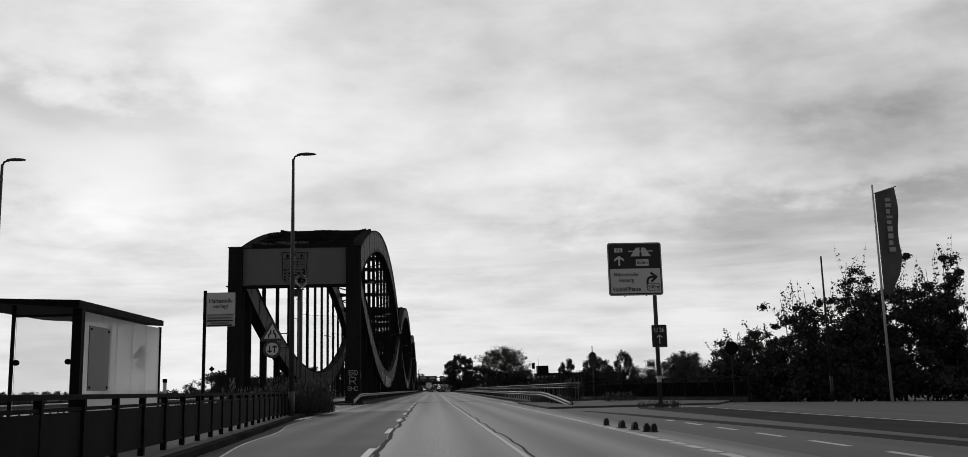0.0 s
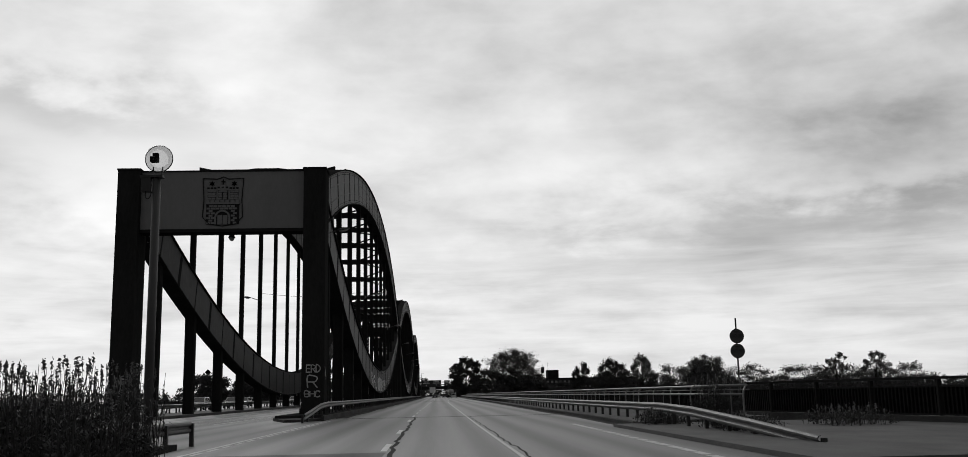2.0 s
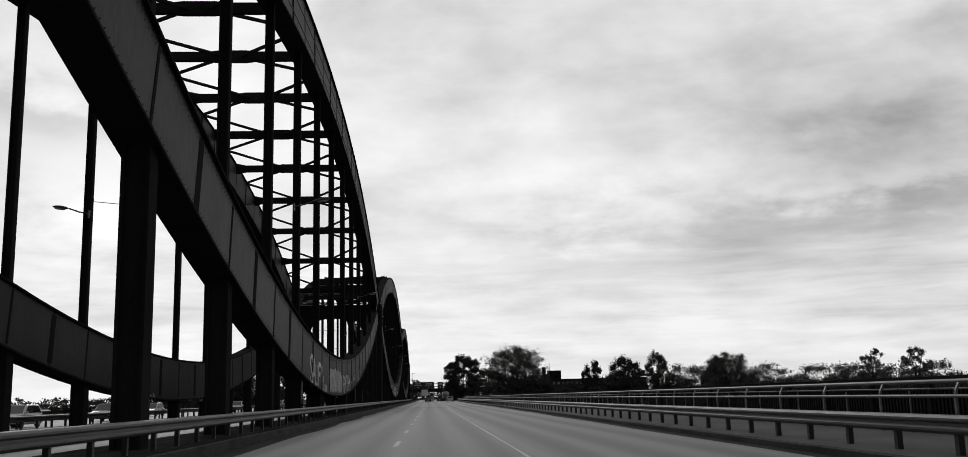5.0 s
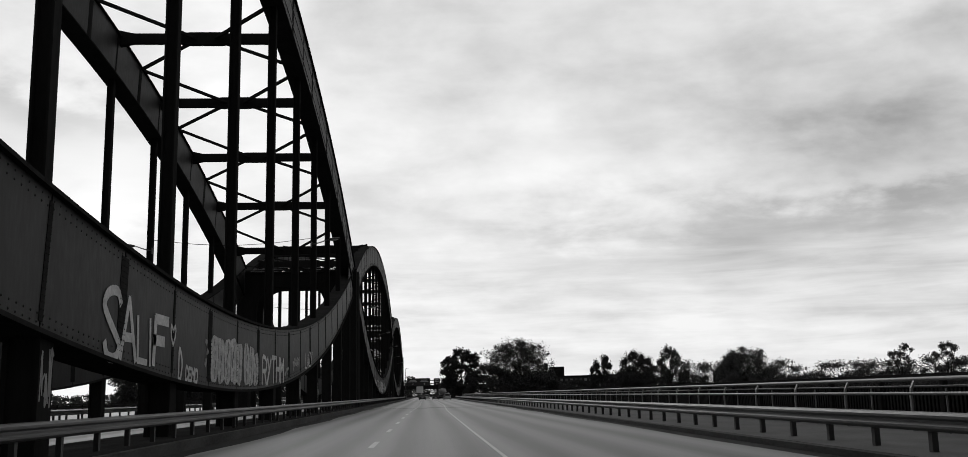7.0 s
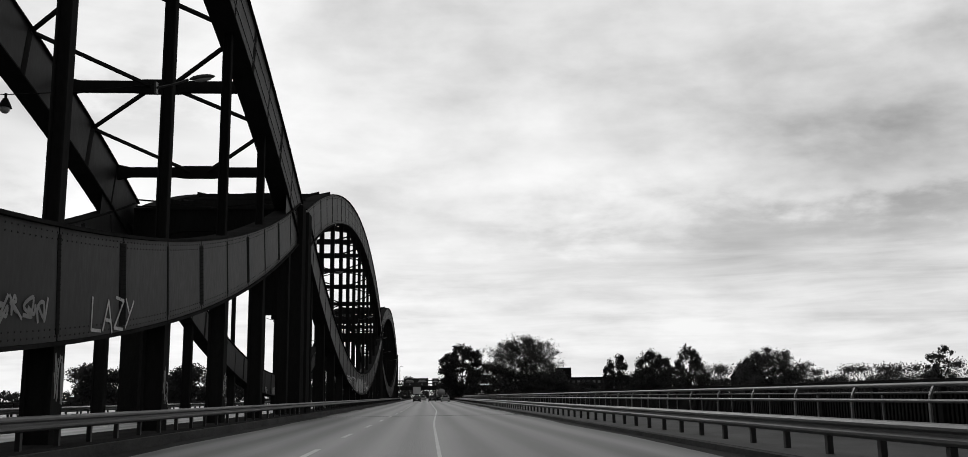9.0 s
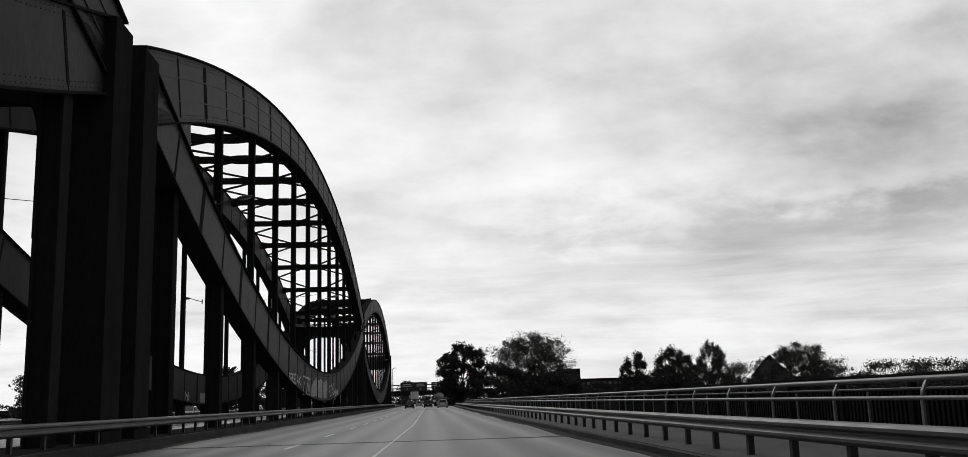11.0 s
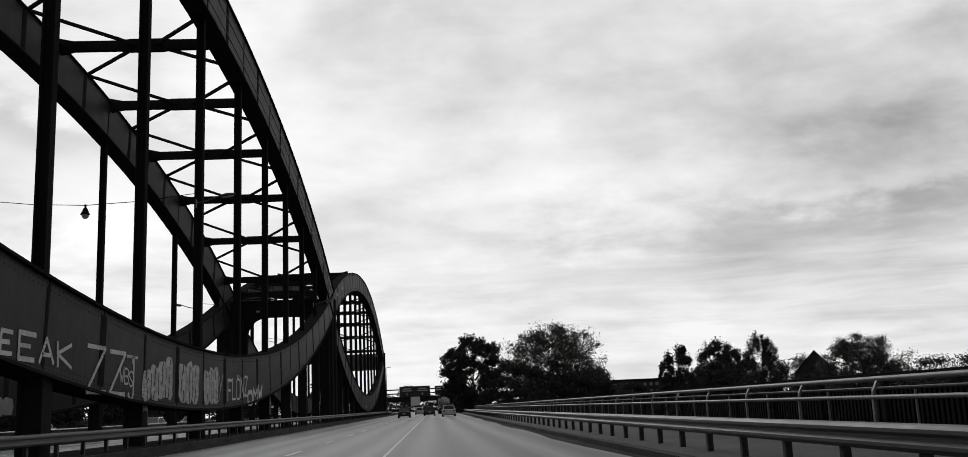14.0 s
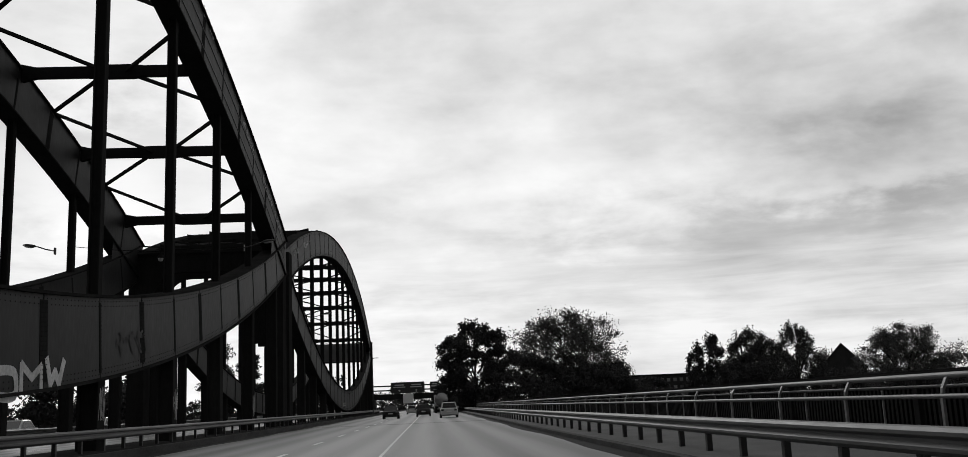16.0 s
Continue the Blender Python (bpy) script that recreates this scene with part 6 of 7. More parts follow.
def limb(bm, a, b, r0, r1, rng, n=5, bend=0.12):
    a, b = Vector(a), Vector(b)
    length = (b - a).length
    pts = [a.lerp(b, i / n) + Vector((rng.uniform(-1, 1), rng.uniform(-1, 1), rng.uniform(-0.5, 0.5))) * length * bend * (0 if i in (0, n) else 0.5) for i in range(n + 1)]
    for i in range(n):
        rod(bm, pts[i], pts[i + 1], r0 + (r1 - r0) * i / n, r0 + (r1 - r0) * (i + 1) / n, 6)
    return pts


def build_tree(x, y, z, height, width, seed, leaves, leaf, mat, label, base=0.25, lobes=50, group="trees past the bridge", depth=None, open_top=0.0, category="tree", droop=0.0):
    """Tapered trunk, forking limbs to many small clumps of leaves in a domed crown with gaps."""
    rng = random.Random(seed)
    t = thing("tree" if category == "tree" else "bush", x, y, z, label, category, group)
    depth = (depth or width) * 0.7
    bm, cb = bmesh.new(), bmesh.new()
    lean = (rng.uniform(-0.3, 0.3), rng.uniform(-0.3, 0.3))
    limb(bm, (0, 0, -0.2), (lean[0], lean[1], height * 0.6), height * 0.024, height * 0.007, rng, 7, 0.05)
    forks = []
    for k in range(9):
        a = 2 * math.pi * (k + rng.uniform(-0.3, 0.3)) / 9
        v = rng.uniform(0.12, 0.5)
        tip = (math.cos(a) * width * rng.uniform(0.12, 0.24), math.sin(a) * depth * 0.2, height * (v + rng.uniform(0.2, 0.34)))
        forks.append(limb(bm, (0, 0, height * v), tip, height * 0.011, height * 0.005, rng, 4, 0.12)[-1])
    zc, hz = height * (1 + base) / 2, height * (1 - base) / 2
    for k in range(lobes):
        v = -0.95 + 1.9 * (k + rng.random()) / lobes
        env = math.sqrt(max(0.0, 1 - abs(v) ** (2.3 if v > 0 else 3.5)))
        a, rr = rng.uniform(0, 2 * math.pi), math.sqrt(rng.uniform(0.12, 1.0)) * env * rng.uniform(0.82, 1.02)
        c = Vector((math.cos(a) * rr * width * 0.43, math.sin(a) * rr * depth * 0.43, zc + v * hz * 0.88 + rng.uniform(-0.03, 0.03) * height))
        start = min(forks, key=lambda q: (q - c).length + (0 if q.z < c.z else height * 0.2))
        pts = limb(bm, start, c, height * 0.0042, height * 0.0016, rng, 3, 0.14)
        s = rng.uniform(0.075, 0.125)
        m = int(leaves * 1.7 / lobes * (1 - open_top * (0.5 + 0.5 * v)) * rng.uniform(0.6, 1.4))
        for _ in range(3):
            q = c + Vector((rng.gauss(0, 1), rng.gauss(0, 1), rng.gauss(0, 0.8))).normalized() * width * s * rng.uniform(0.6, 1.0)
            limb(bm, pts[-2], q, height * 0.0018, height * 0.0006, rng, 2, 0.1)
            r = width * s * rng.uniform(0.4, 0.75)
            leaf_quads(cb, c.lerp(q, 0.75), (r, r, r * (0.8 + 1.2 * droop)), m // 4, leaf * 0.85, rng, 0.1, height * 0.09 * droop)
        leaf_quads(cb, c, (width * s, width * s, width * s * (0.75 + droop)), m // 4, leaf, rng, 0.2, height * 0.09 * droop)
    part("trunk", bm, BARK, t)
    part("crown", cb, mat, t)
    return t


def build_hedge(x0, x1, y0, y1, h, seed, n, leaf, label):
    """Dense dark shrubs grown together, with an uneven top."""
    rng = random.Random(seed)
    t = thing("bush", (x0 + x1) / 2, (y0 + y1) / 2, -0.3, label, "bush", "bushes at the approach")
    bm, cb = bmesh.new(), bmesh.new()
    w, d = x1 - x0, y1 - y0
    m = 26
    for k in range(m):
        cx, cy = rng.uniform(-w / 2, w / 2), rng.uniform(-d / 2, d / 2)
        hh = h * rng.uniform(0.55, 0.97) * (1 - 0.25 * abs(2 * cx / w) ** 3)
        lean = rng.uniform(-0.9, 0.9)
        limb(bm, (cx * 0.8, cy * 0.8, 0), (cx + lean, cy, hh), 0.06, 0.015, rng, 4, 0.12)
        for _ in range(9):
            v = rng.uniform(0.08, 0.95)
            r = rng.uniform(0.5, 1.25) * (1.15 - 0.6 * v)
            leaf_quads(cb, (cx + lean * v + rng.gauss(0, 0.7), cy + rng.gauss(0, 0.5), hh * v), (r, r, r * rng.uniform(0.5, 0.9)), n // m // 9, leaf * (1.35 - 0.5 * v), rng, 0.1)
        for _ in range(3):                            # arching shoots
            a = (cx + lean + rng.uniform(-0.6, 0.6), cy + rng.uniform(-0.5, 0.5), hh * 0.8)
            b = (a[0] + rng.uniform(-0.9, 0.9), a[1], hh * rng.uniform(0.95, 1.16))
            limb(bm, a, b, 0.012, 0.004, rng, 3, 0.15)
            for q in range(8):
                p = Vector(a).lerp(Vector(b), q / 8)
                leaf_quads(cb, p, (0.2, 0.2, 0.12), 3, leaf * 0.8, rng, 0.2)
    part("stem", bm, BARK, t)
    part("crown", cb, LEAF, t)
    return t


def build_reeds(x, y, z, w, d, h, seed, n, label):
    """A clump of tall grass and weeds with feathery pale plumes."""
    rng = random.Random(seed)
    t = thing("reed_clump", x, y, z, label, "weeds", "weeds by the road")
    sb, pb, lb = bmesh.new(), bmesh.new(), bmesh.new()
    for _ in range(n):
        a = Vector((rng.uniform(-w / 2, w / 2), rng.uniform(-d / 2, d / 2), 0))
        hh = h * rng.uniform(0.5, 1.0)
        b = a + Vector((rng.gauss(0, 0.09), rng.gauss(0, 0.09), 1)) * hh
        rod(sb, a, b, 0.008, 0.004, 4)
        for k in range(7):
            p = a.lerp(b, rng.uniform(0.05, 0.85))
            out = Vector((rng.gauss(0, 1), rng.gauss(0, 1), rng.uniform(0.1, 1.2))).normalized() * rng.uniform(0.15, 0.42)
            s = Vector((-out.y, out.x, 0)) * 0.05
            lb.faces.new([lb.verts.new(p - s * 0.5), lb.verts.new(p + out * 0.6 - s), lb.verts.new(p + out + Vector((0, 0, -0.08))), lb.verts.new(p + out * 0.6 + s)])
        if rng.random() < 0.45 and hh > h * 0.62:
            leaf_quads(pb, b, (0.025, 0.025, 0.16), 16, 0.035, rng, 0.1)
    for _ in range(n // 5):
        leaf_quads(lb, (rng.uniform(-w / 2, w / 2), rng.uniform(-d / 2, d / 2), rng.uniform(0.1, h * 0.45)), (0.3, 0.3, 0.28), 40, 0.045, rng, 0.15)
    tagged(part("stalk", sb, BARK, t), kind="stuff")
    tagged(part("leaf", lb, LEAF, t), kind="stuff")
    tagged(part("plume", pb, REED, t), kind="stuff")
    return t


build_reeds(-6.2, -51.6, 0.1, 3.2, 4.6, 1.75, 11, 620, "tall dark weeds with pale feathery plumes by the kerb")
build_reeds(-8.1, -54.0, 0.1, 2.8, 5.0, 1.35, 12, 260, "tall dark weeds with pale plumes behind the railing")
build_reeds(-5.4, -50.6, 0.1, 1.6, 3.4, 1.3, 13, 120, "low dark weeds spilling over the kerb")
build_reeds(8.7, -41.0, 0.1, 1.0, 5.0, 0.45, 14, 110, "low dark weeds round the guardrail end")
build_reeds(10.6, -32.5, 0.1, 1.0, 3.0, 1.55, 15, 200, "tall weeds with pale plumes beside the railing")
build_reeds(8.0, -34.6, 0.05, 1.3, 2.4, 0.55, 19, 90, "low dark weeds at the kerb end")
build_reeds(12.6, -39.0, 0.1, 1.8, 2.5, 0.55, 16, 70, "dry weeds before the dark fence")
build_reeds(11.4, -55.5, 0.0, 2.0, 1.4, 0.3, 17, 50, "low grass round the sign pole")

build_hedge(18.4, 23.0, -44.5, -40.0, 4.9, 21, 22000, 0.11, "airy dark leafy bush behind the slip road")
build_hedge(21.5, 27.5, -45.5, -40.0, 7.4, 25, 30000, 0.12, "tall dark leafy bush behind the slip road")
build_hedge(26.0, 33.0, -46.0, -40.0, 9.6, 22, 40000, 0.12, "very tall dark bush behind the slip road")
build_hedge(31.5, 40.0, -47.0, -40.0, 10.6, 23, 40000, 0.13, "very tall dark bush beneath the banner")
build_hedge(39.0, 48.0, -48.0, -40.0, 9.5, 24, 18000, 0.17, "tall dark bush behind the slip road")

# trees beyond the bridge
build_tree(13.45, 337, -1.77, 18.4, 18.8, 31, 26000, 0.28, LEAF, "dense dark broad tree past the bridge", 0.04, 80)
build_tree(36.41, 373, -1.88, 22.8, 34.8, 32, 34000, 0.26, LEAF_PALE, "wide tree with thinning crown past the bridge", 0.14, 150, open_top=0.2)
build_tree(24.70, 353, -1.82, 13.2, 18.8, 33, 9000, 0.32, LEAF, "dark undergrowth tree between two larger trees", 0.02, 50)
build_tree(46.25, 379, -1.92, 12.2, 22.6, 34, 9000, 0.32, LEAF, "dark bushy tree below the wide crown", 0.0, 50)
build_tree(36.88, 366, -1.88, 10.3, 24.4, 48, 10000, 0.34, LEAF, "dark low bush below the wide crown", 0.0, 50)
build_tree(8.30, 347, -1.74, 9.4, 11.3, 35, 5000, 0.34, LEAF, "dark bushy tree beside the road end", 0.0, 30)
build_tree(61.91, 410, -1.98, 8.0, 20, 49, 6000, 0.34, LEAF, "dark low bush at the edge of the trees", 0.0, 36)
build_tree(67.20, 371, -3.01, 18.1, 12.7, 36, 12000, 0.26, LEAF, "slender dark drooping tree", 0.05, 50, droop=0.5)
build_tree(84.14, 390, -3.05, 20.9, 17.4, 37, 14000, 0.26, LEAF, "dark round-topped drooping tree", 0.02, 60, droop=0.4)
build_tree(104.53, 413, -3.09, 23.6, 17.3, 38, 14000, 0.26, LEAF, "tall dark drooping tree with gaps", 0.02, 56, droop=0.7)
build_tree(91.36, 400, -3.07, 18.3, 16.8, 60, 12000, 0.27, LEAF, "dark tree filling the gap among the drooping trees", 0.0, 50, droop=0.3)
build_tree(84.37, 388, -3.05, 13.6, 30.9, 50, 16000, 0.28, LEAF, "dark low bush beneath the drooping trees", 0.0, 44)
build_tree(116.57, 415, -3.15, 9.8, 20.4, 51, 6000, 0.28, LEAF, "dark low bush before the gable house", 0.0, 40)
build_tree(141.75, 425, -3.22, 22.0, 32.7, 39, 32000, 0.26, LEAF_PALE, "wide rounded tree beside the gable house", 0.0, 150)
build_tree(130.60, 353, -3.33, 8.5, 24.4, 40, 8000, 0.28, LEAF, "dark low bushes along the far bank", 0.0, 50)
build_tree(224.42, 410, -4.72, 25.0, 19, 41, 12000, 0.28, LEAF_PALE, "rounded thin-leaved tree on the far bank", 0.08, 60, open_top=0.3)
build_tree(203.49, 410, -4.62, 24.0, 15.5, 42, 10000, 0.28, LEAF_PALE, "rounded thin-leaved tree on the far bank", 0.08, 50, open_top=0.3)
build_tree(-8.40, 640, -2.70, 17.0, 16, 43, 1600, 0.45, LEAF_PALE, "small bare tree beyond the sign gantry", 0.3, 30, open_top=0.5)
build_tree(-212, 775, -7.0, 22.0, 28, 44, 3000, 0.5, LEAF, "dark round tree on the far side", 0.02, 36)
build_tree(-60.40, 385, -2.70, 17.0, 18, 45, 4000, 0.45, LEAF, "dark tree behind the far truss", 0.02, 44)
build_tree(-44.40, 400, -2.70, 20.0, 22, 46, 6000, 0.45, LEAF, "tall dark tree behind the far truss", 0.02, 50)
build_tree(-26.40, 420, -2.70, 15.0, 20, 47, 5000, 0.45, LEAF, "dark bushy tree behind the bridge end", 0.0, 44)


def build_woods(x0, x1, y, depth, h, n, leaf, seed, mat, label):
    """Far trees grown together: many overlapping crowns of small leaves over a closed lower edge."""
    rng = random.Random(seed)
    bm = bmesh.new()
    step = max(2.2, h * 0.28)
    k = int((x1 - x0) / step)
    per = max(60, int(n * 3.2 / k))
    for i in range(k):
        x = x0 + (x1 - x0) * (i + rng.random()) / k
        hh = h * (0.5 + 0.32 * abs(math.sin(x * 0.11 + seed)) + 0.22 * rng.random())
        yy = y + rng.uniform(0, depth)
        for q in range(3):
            w = h * rng.uniform(0.26, 0.42)
            leaf_quads(bm, (x + rng.gauss(0, 0.35) * w, yy, hh * (0.2 + 0.3 * q) - 3), (w, w, hh * 0.22), per // 3, leaf * 0.62, rng, 0.1)
        box(bm, x - step * 0.8, x + step * 0.8, yy + 0.5, yy + 2.5, -4, hh * 0.38 - 3)
    return tagged(part("far_woods", bm, mat), label, "woods", kind="stuff")


build_woods(-30, 60, 640, 30, 13, 5000, 1.0, 51, LEAF, "dark low woods beyond the end of the road")
build_woods(56, 110, 520, 20, 9, 3000, 0.8, 52, LEAF, "dark low shrubs before the long building")
# the haze over these woods lies in their lighter leaf colour
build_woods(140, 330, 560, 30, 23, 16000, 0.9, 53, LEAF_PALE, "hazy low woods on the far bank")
build_woods(130, 420, 430, 20, 10.5, 12000, 0.7, 58, LEAF, "dark shrubs along the far bank")
build_woods(255, 600, 640, 60, 14, 10000, 1.2, 54, LEAF, "dark low woods along the far bank")
build_woods(-700, -110, 560, 60, 11, 14000, 1.2, 55, LEAF, "dark low woods along the upstream bank")
build_woods(-420, -105, 345, 30, 8, 10000, 0.7, 57, LEAF, "dark low trees along the upstream bank")
build_woods(-95, -46, 302, 26, 14, 24000, 0.6, 59, LEAF, "dark dense trees beyond the far carriageway")
build_woods(-120, -30, 480, 40, 14, 5000, 0.9, 56, LEAF, "dark woods beyond the far carriageway")


# ============================================================ buildings
def build_house(x, y, z, w, d, eave, ridge, label):
    b = thing("house", x, y, z, label, "house")
    bm = bmesh.new()
    pts = [(-w / 2, 0), (w / 2, 0), (w / 2, eave), (0, ridge), (-w / 2, eave)]
    va = [bm.verts.new((a, 0, c)) for a, c in pts]
    vb = [bm.verts.new((a, d, c)) for a, c in pts]
    bm.faces.new(va)
    bm.faces.new(vb[::-1])
    for i in range(5):
        k = (i + 1) % 5
        bm.faces.new((va[i], vb[i], vb[k], va[k]))
    part("wall", bm, BRICKWALL, b)
    for s in (-1, 1):
        bm = bmesh.new()
        over = 0.6
        e = Vector((s * (w / 2 + over), -over, eave - over * (ridge - eave) / (w / 2)))
        r = Vector((0, -over, ridge))
        t = Vector((0, 0, 0.35))
        L2 = Vector((0, d + 2 * over, 0))
        vs = [bm.verts.new(p) for p in (e, r, r + L2, e + L2, e + t, r + t, r + L2 + t, e + L2 + t)]
        for q in ((0, 1, 2, 3), (7, 6, 5, 4), (0, 4, 5, 1), (1, 5, 6, 2), (2, 6, 7, 3), (3, 7, 4, 0)):
            bm.faces.new([vs[i] for i in q])
        part("roof", bm, ROOFTILE, b)
    for row in range(2):
        for k in (-1, 0, 1):
            bm = bmesh.new()
            box(bm, k * w / 4 - 0.6, k * w / 4 + 0.6, -0.05, 0.02, 2 + row * 3.4, 3.7 + row * 3.4)
            part("window", bm, WINDOW, b)
    return b


def build_block(x, y, z, w, d, h, rows, cols, label, tower=False):
    b = thing("office_building", x, y, z, label, "building")
    bm = bmesh.new()
    box(bm, 0, w, 0, d, 0, h)
    part("wall", bm, BRICKWALL, b)
    bm = bmesh.new()
    box(bm, -0.4, w + 0.4, -0.4, d + 0.4, h, h + 0.7)
    part("roof", bm, ROOFTILE, b)
    if tower:
        bm = bmesh.new()
        box(bm, 1.5, 9, 2, d - 2, h + 0.7, h + 6)
        part("stair_tower", bm, ROOFTILE, b)
        bm = bmesh.new()
        rod(bm, (2.0, 3, h + 6), (2.0, 3, h + 11), 0.12)
        part("antenna", bm, BLACK, b)
        bm = bmesh.new()
        box(bm, -2.6, -0.6, 3, 3.3, h + 4, h + 8.2)
        rod(bm, (-0.6, 3.1, h + 0.5), (-0.6, 3.1, h + 8.4), 0.12)
        part("roof_flag", bm, BLACK, b)
    bm = bmesh.new()
    box(bm, -0.75, 0.75, -0.08, 0.02, 0, 1.5)
    win = part("window", bm, WINDOW, b)
    first = True
    for r in range(rows):
        for c in range(cols):
            m = Matrix.Translation((w * (c + 0.5) / cols, 0, h - 2.6 - r * 3.3))
            if first:
                win.matrix_basis = m
                first = False
            else:
                share(win, m, b)
    return b


build_house(161.61, 513, -3.43, 16.5, 12, 12.5, 21.3, "dark brick house with a steep pointed gable").rotation_euler = (0, 0, radians(-21))
build_block(73.38, 570, -3.04, 62, 14, 13.0, 3, 22, "long dark building with rows of windows", True)
build_house(-191, 775, -7.0, 20, 24, 10, 24.0, "dark steep-roofed house beyond the far carriageway")
wh = thing("warehouse", -111, 171.5, -3.6, "long low pale shed on the far bank", "building")
bm = bmesh.new()
pts = [(0, 0), (24, 0), (24, 4.2), (12, 6.2), (0, 4.2)]
va = [bm.verts.new((a, 0, c)) for a, c in pts]
vb = [bm.verts.new((a, 40, c)) for a, c in pts]
bm.faces.new(va)
bm.faces.new(vb[::-1])
for i in range(5):
    bm.faces.new((va[i], vb[i], vb[(i + 1) % 5], va[(i + 1) % 5]))
part("wall", bm, PALE_WALL, wh)
bm = bmesh.new()
box(bm, 9, 15, -0.1, 0.05, 0, 3.4)
part("gate", bm, BRICKWALL, wh)
ch = thing("chimney", -59.2, 117.4, -6.4, "slim pale factory chimney on the far bank", "chimney")
bm = bmesh.new()
rod(bm, (0, 0, 0), (0, 0, 11.0), 0.5, 0.38, 14)
part("shaft", bm, PALE_WALL, ch, smooth=True)
bm = bmesh.new()
rod(bm, (0, 0, 10.6), (0, 0, 11.4), 0.5, 0.5, 14)
part("cap", bm, BLACK, ch)
build_block(-330.40, 330, -3.70, 46, 14, 9, 2, 12, "low dark building on the far bank")


def build_gantry():
    g = thing("sign_gantry", -1.3, 469, -0.45, "dark overhead sign gantry across the carriageway", "sign gantry")
    for x in (-14.5, 13.5):
        bm = bmesh.new()
        box(bm, x - 0.3, x + 0.3, -0.3, 0.3, 0, 9.4)
        part("column", bm, STEEL_SHADE, g)
    for z in (7.2, 8.6):
        bm = bmesh.new()
        box(bm, -14.5, 13.5, -0.2, 0.2, z - 0.2, z + 0.2)
        part("beam", bm, STEEL_SHADE, g)
    up = pose(0, 0, 0, 90, 0, 0)
    for cx, w, h, mat in ((-1.0, 10.8, 3.5, SIGN_BLACK), (7.6, 2.9, 3.2, SIGN_BLACK), (10.9, 2.4, 3.2, SIGN_WHITE)):
        b = plate("sign_board", w, h, cx, 7.9, -0.35, mat, g, 0.2, 0.15)
        if mat is SIGN_BLACK:
            n = 2 if w > 5 else 1
            for k in range(n):
                x = cx + (k - (n - 1) / 2) * w / n
                for j, (bw, z) in enumerate(((w / n * 0.55, 8.8), (w / n * 0.7, 8.1))):
                    plate("text_bar", bw, 0.34, x, z, -0.52, SIGN_RIM, b, 0.05, 0.02)
                arrow_up("arrow", x, 6.5, 0.8, 0.7, 0.16, -0.52, SIGN_RIM, b)
    s = thing("road_sign_board", -1.6, 439, -0.45, "pale square road sign on two posts", "road sign")
    for x in (-0.7, 0.7):
        bm = bmesh.new()
        rod(bm, (x, 0, 0), (x, 0, 4.5), 0.07)
        part("post", bm, POST, s)
    plate("board", 3.0, 2.8, 0, 4.2, -0.08, SIGN_WHITE, s, 0.1, 0.05)


build_gantry()
# far road beyond the bridge passes under an embankment of trees: dark cross-bridge
ov = thing("road_overpass", -1.7, 559, -1.5, "dark low overpass across the end of the road", "overpass")
bm = bmesh.new()
box(bm, -60, 60, 0, 12, 6.2, 8.4)
part("deck", bm, STEEL_SHADE, ov)
for x in (-58, -18, 18, 58):
    bm = bmesh.new()
    box(bm, x - 2, x + 2, 0, 12, 0, 6.2)
    part("pier", bm, KERB, ov)


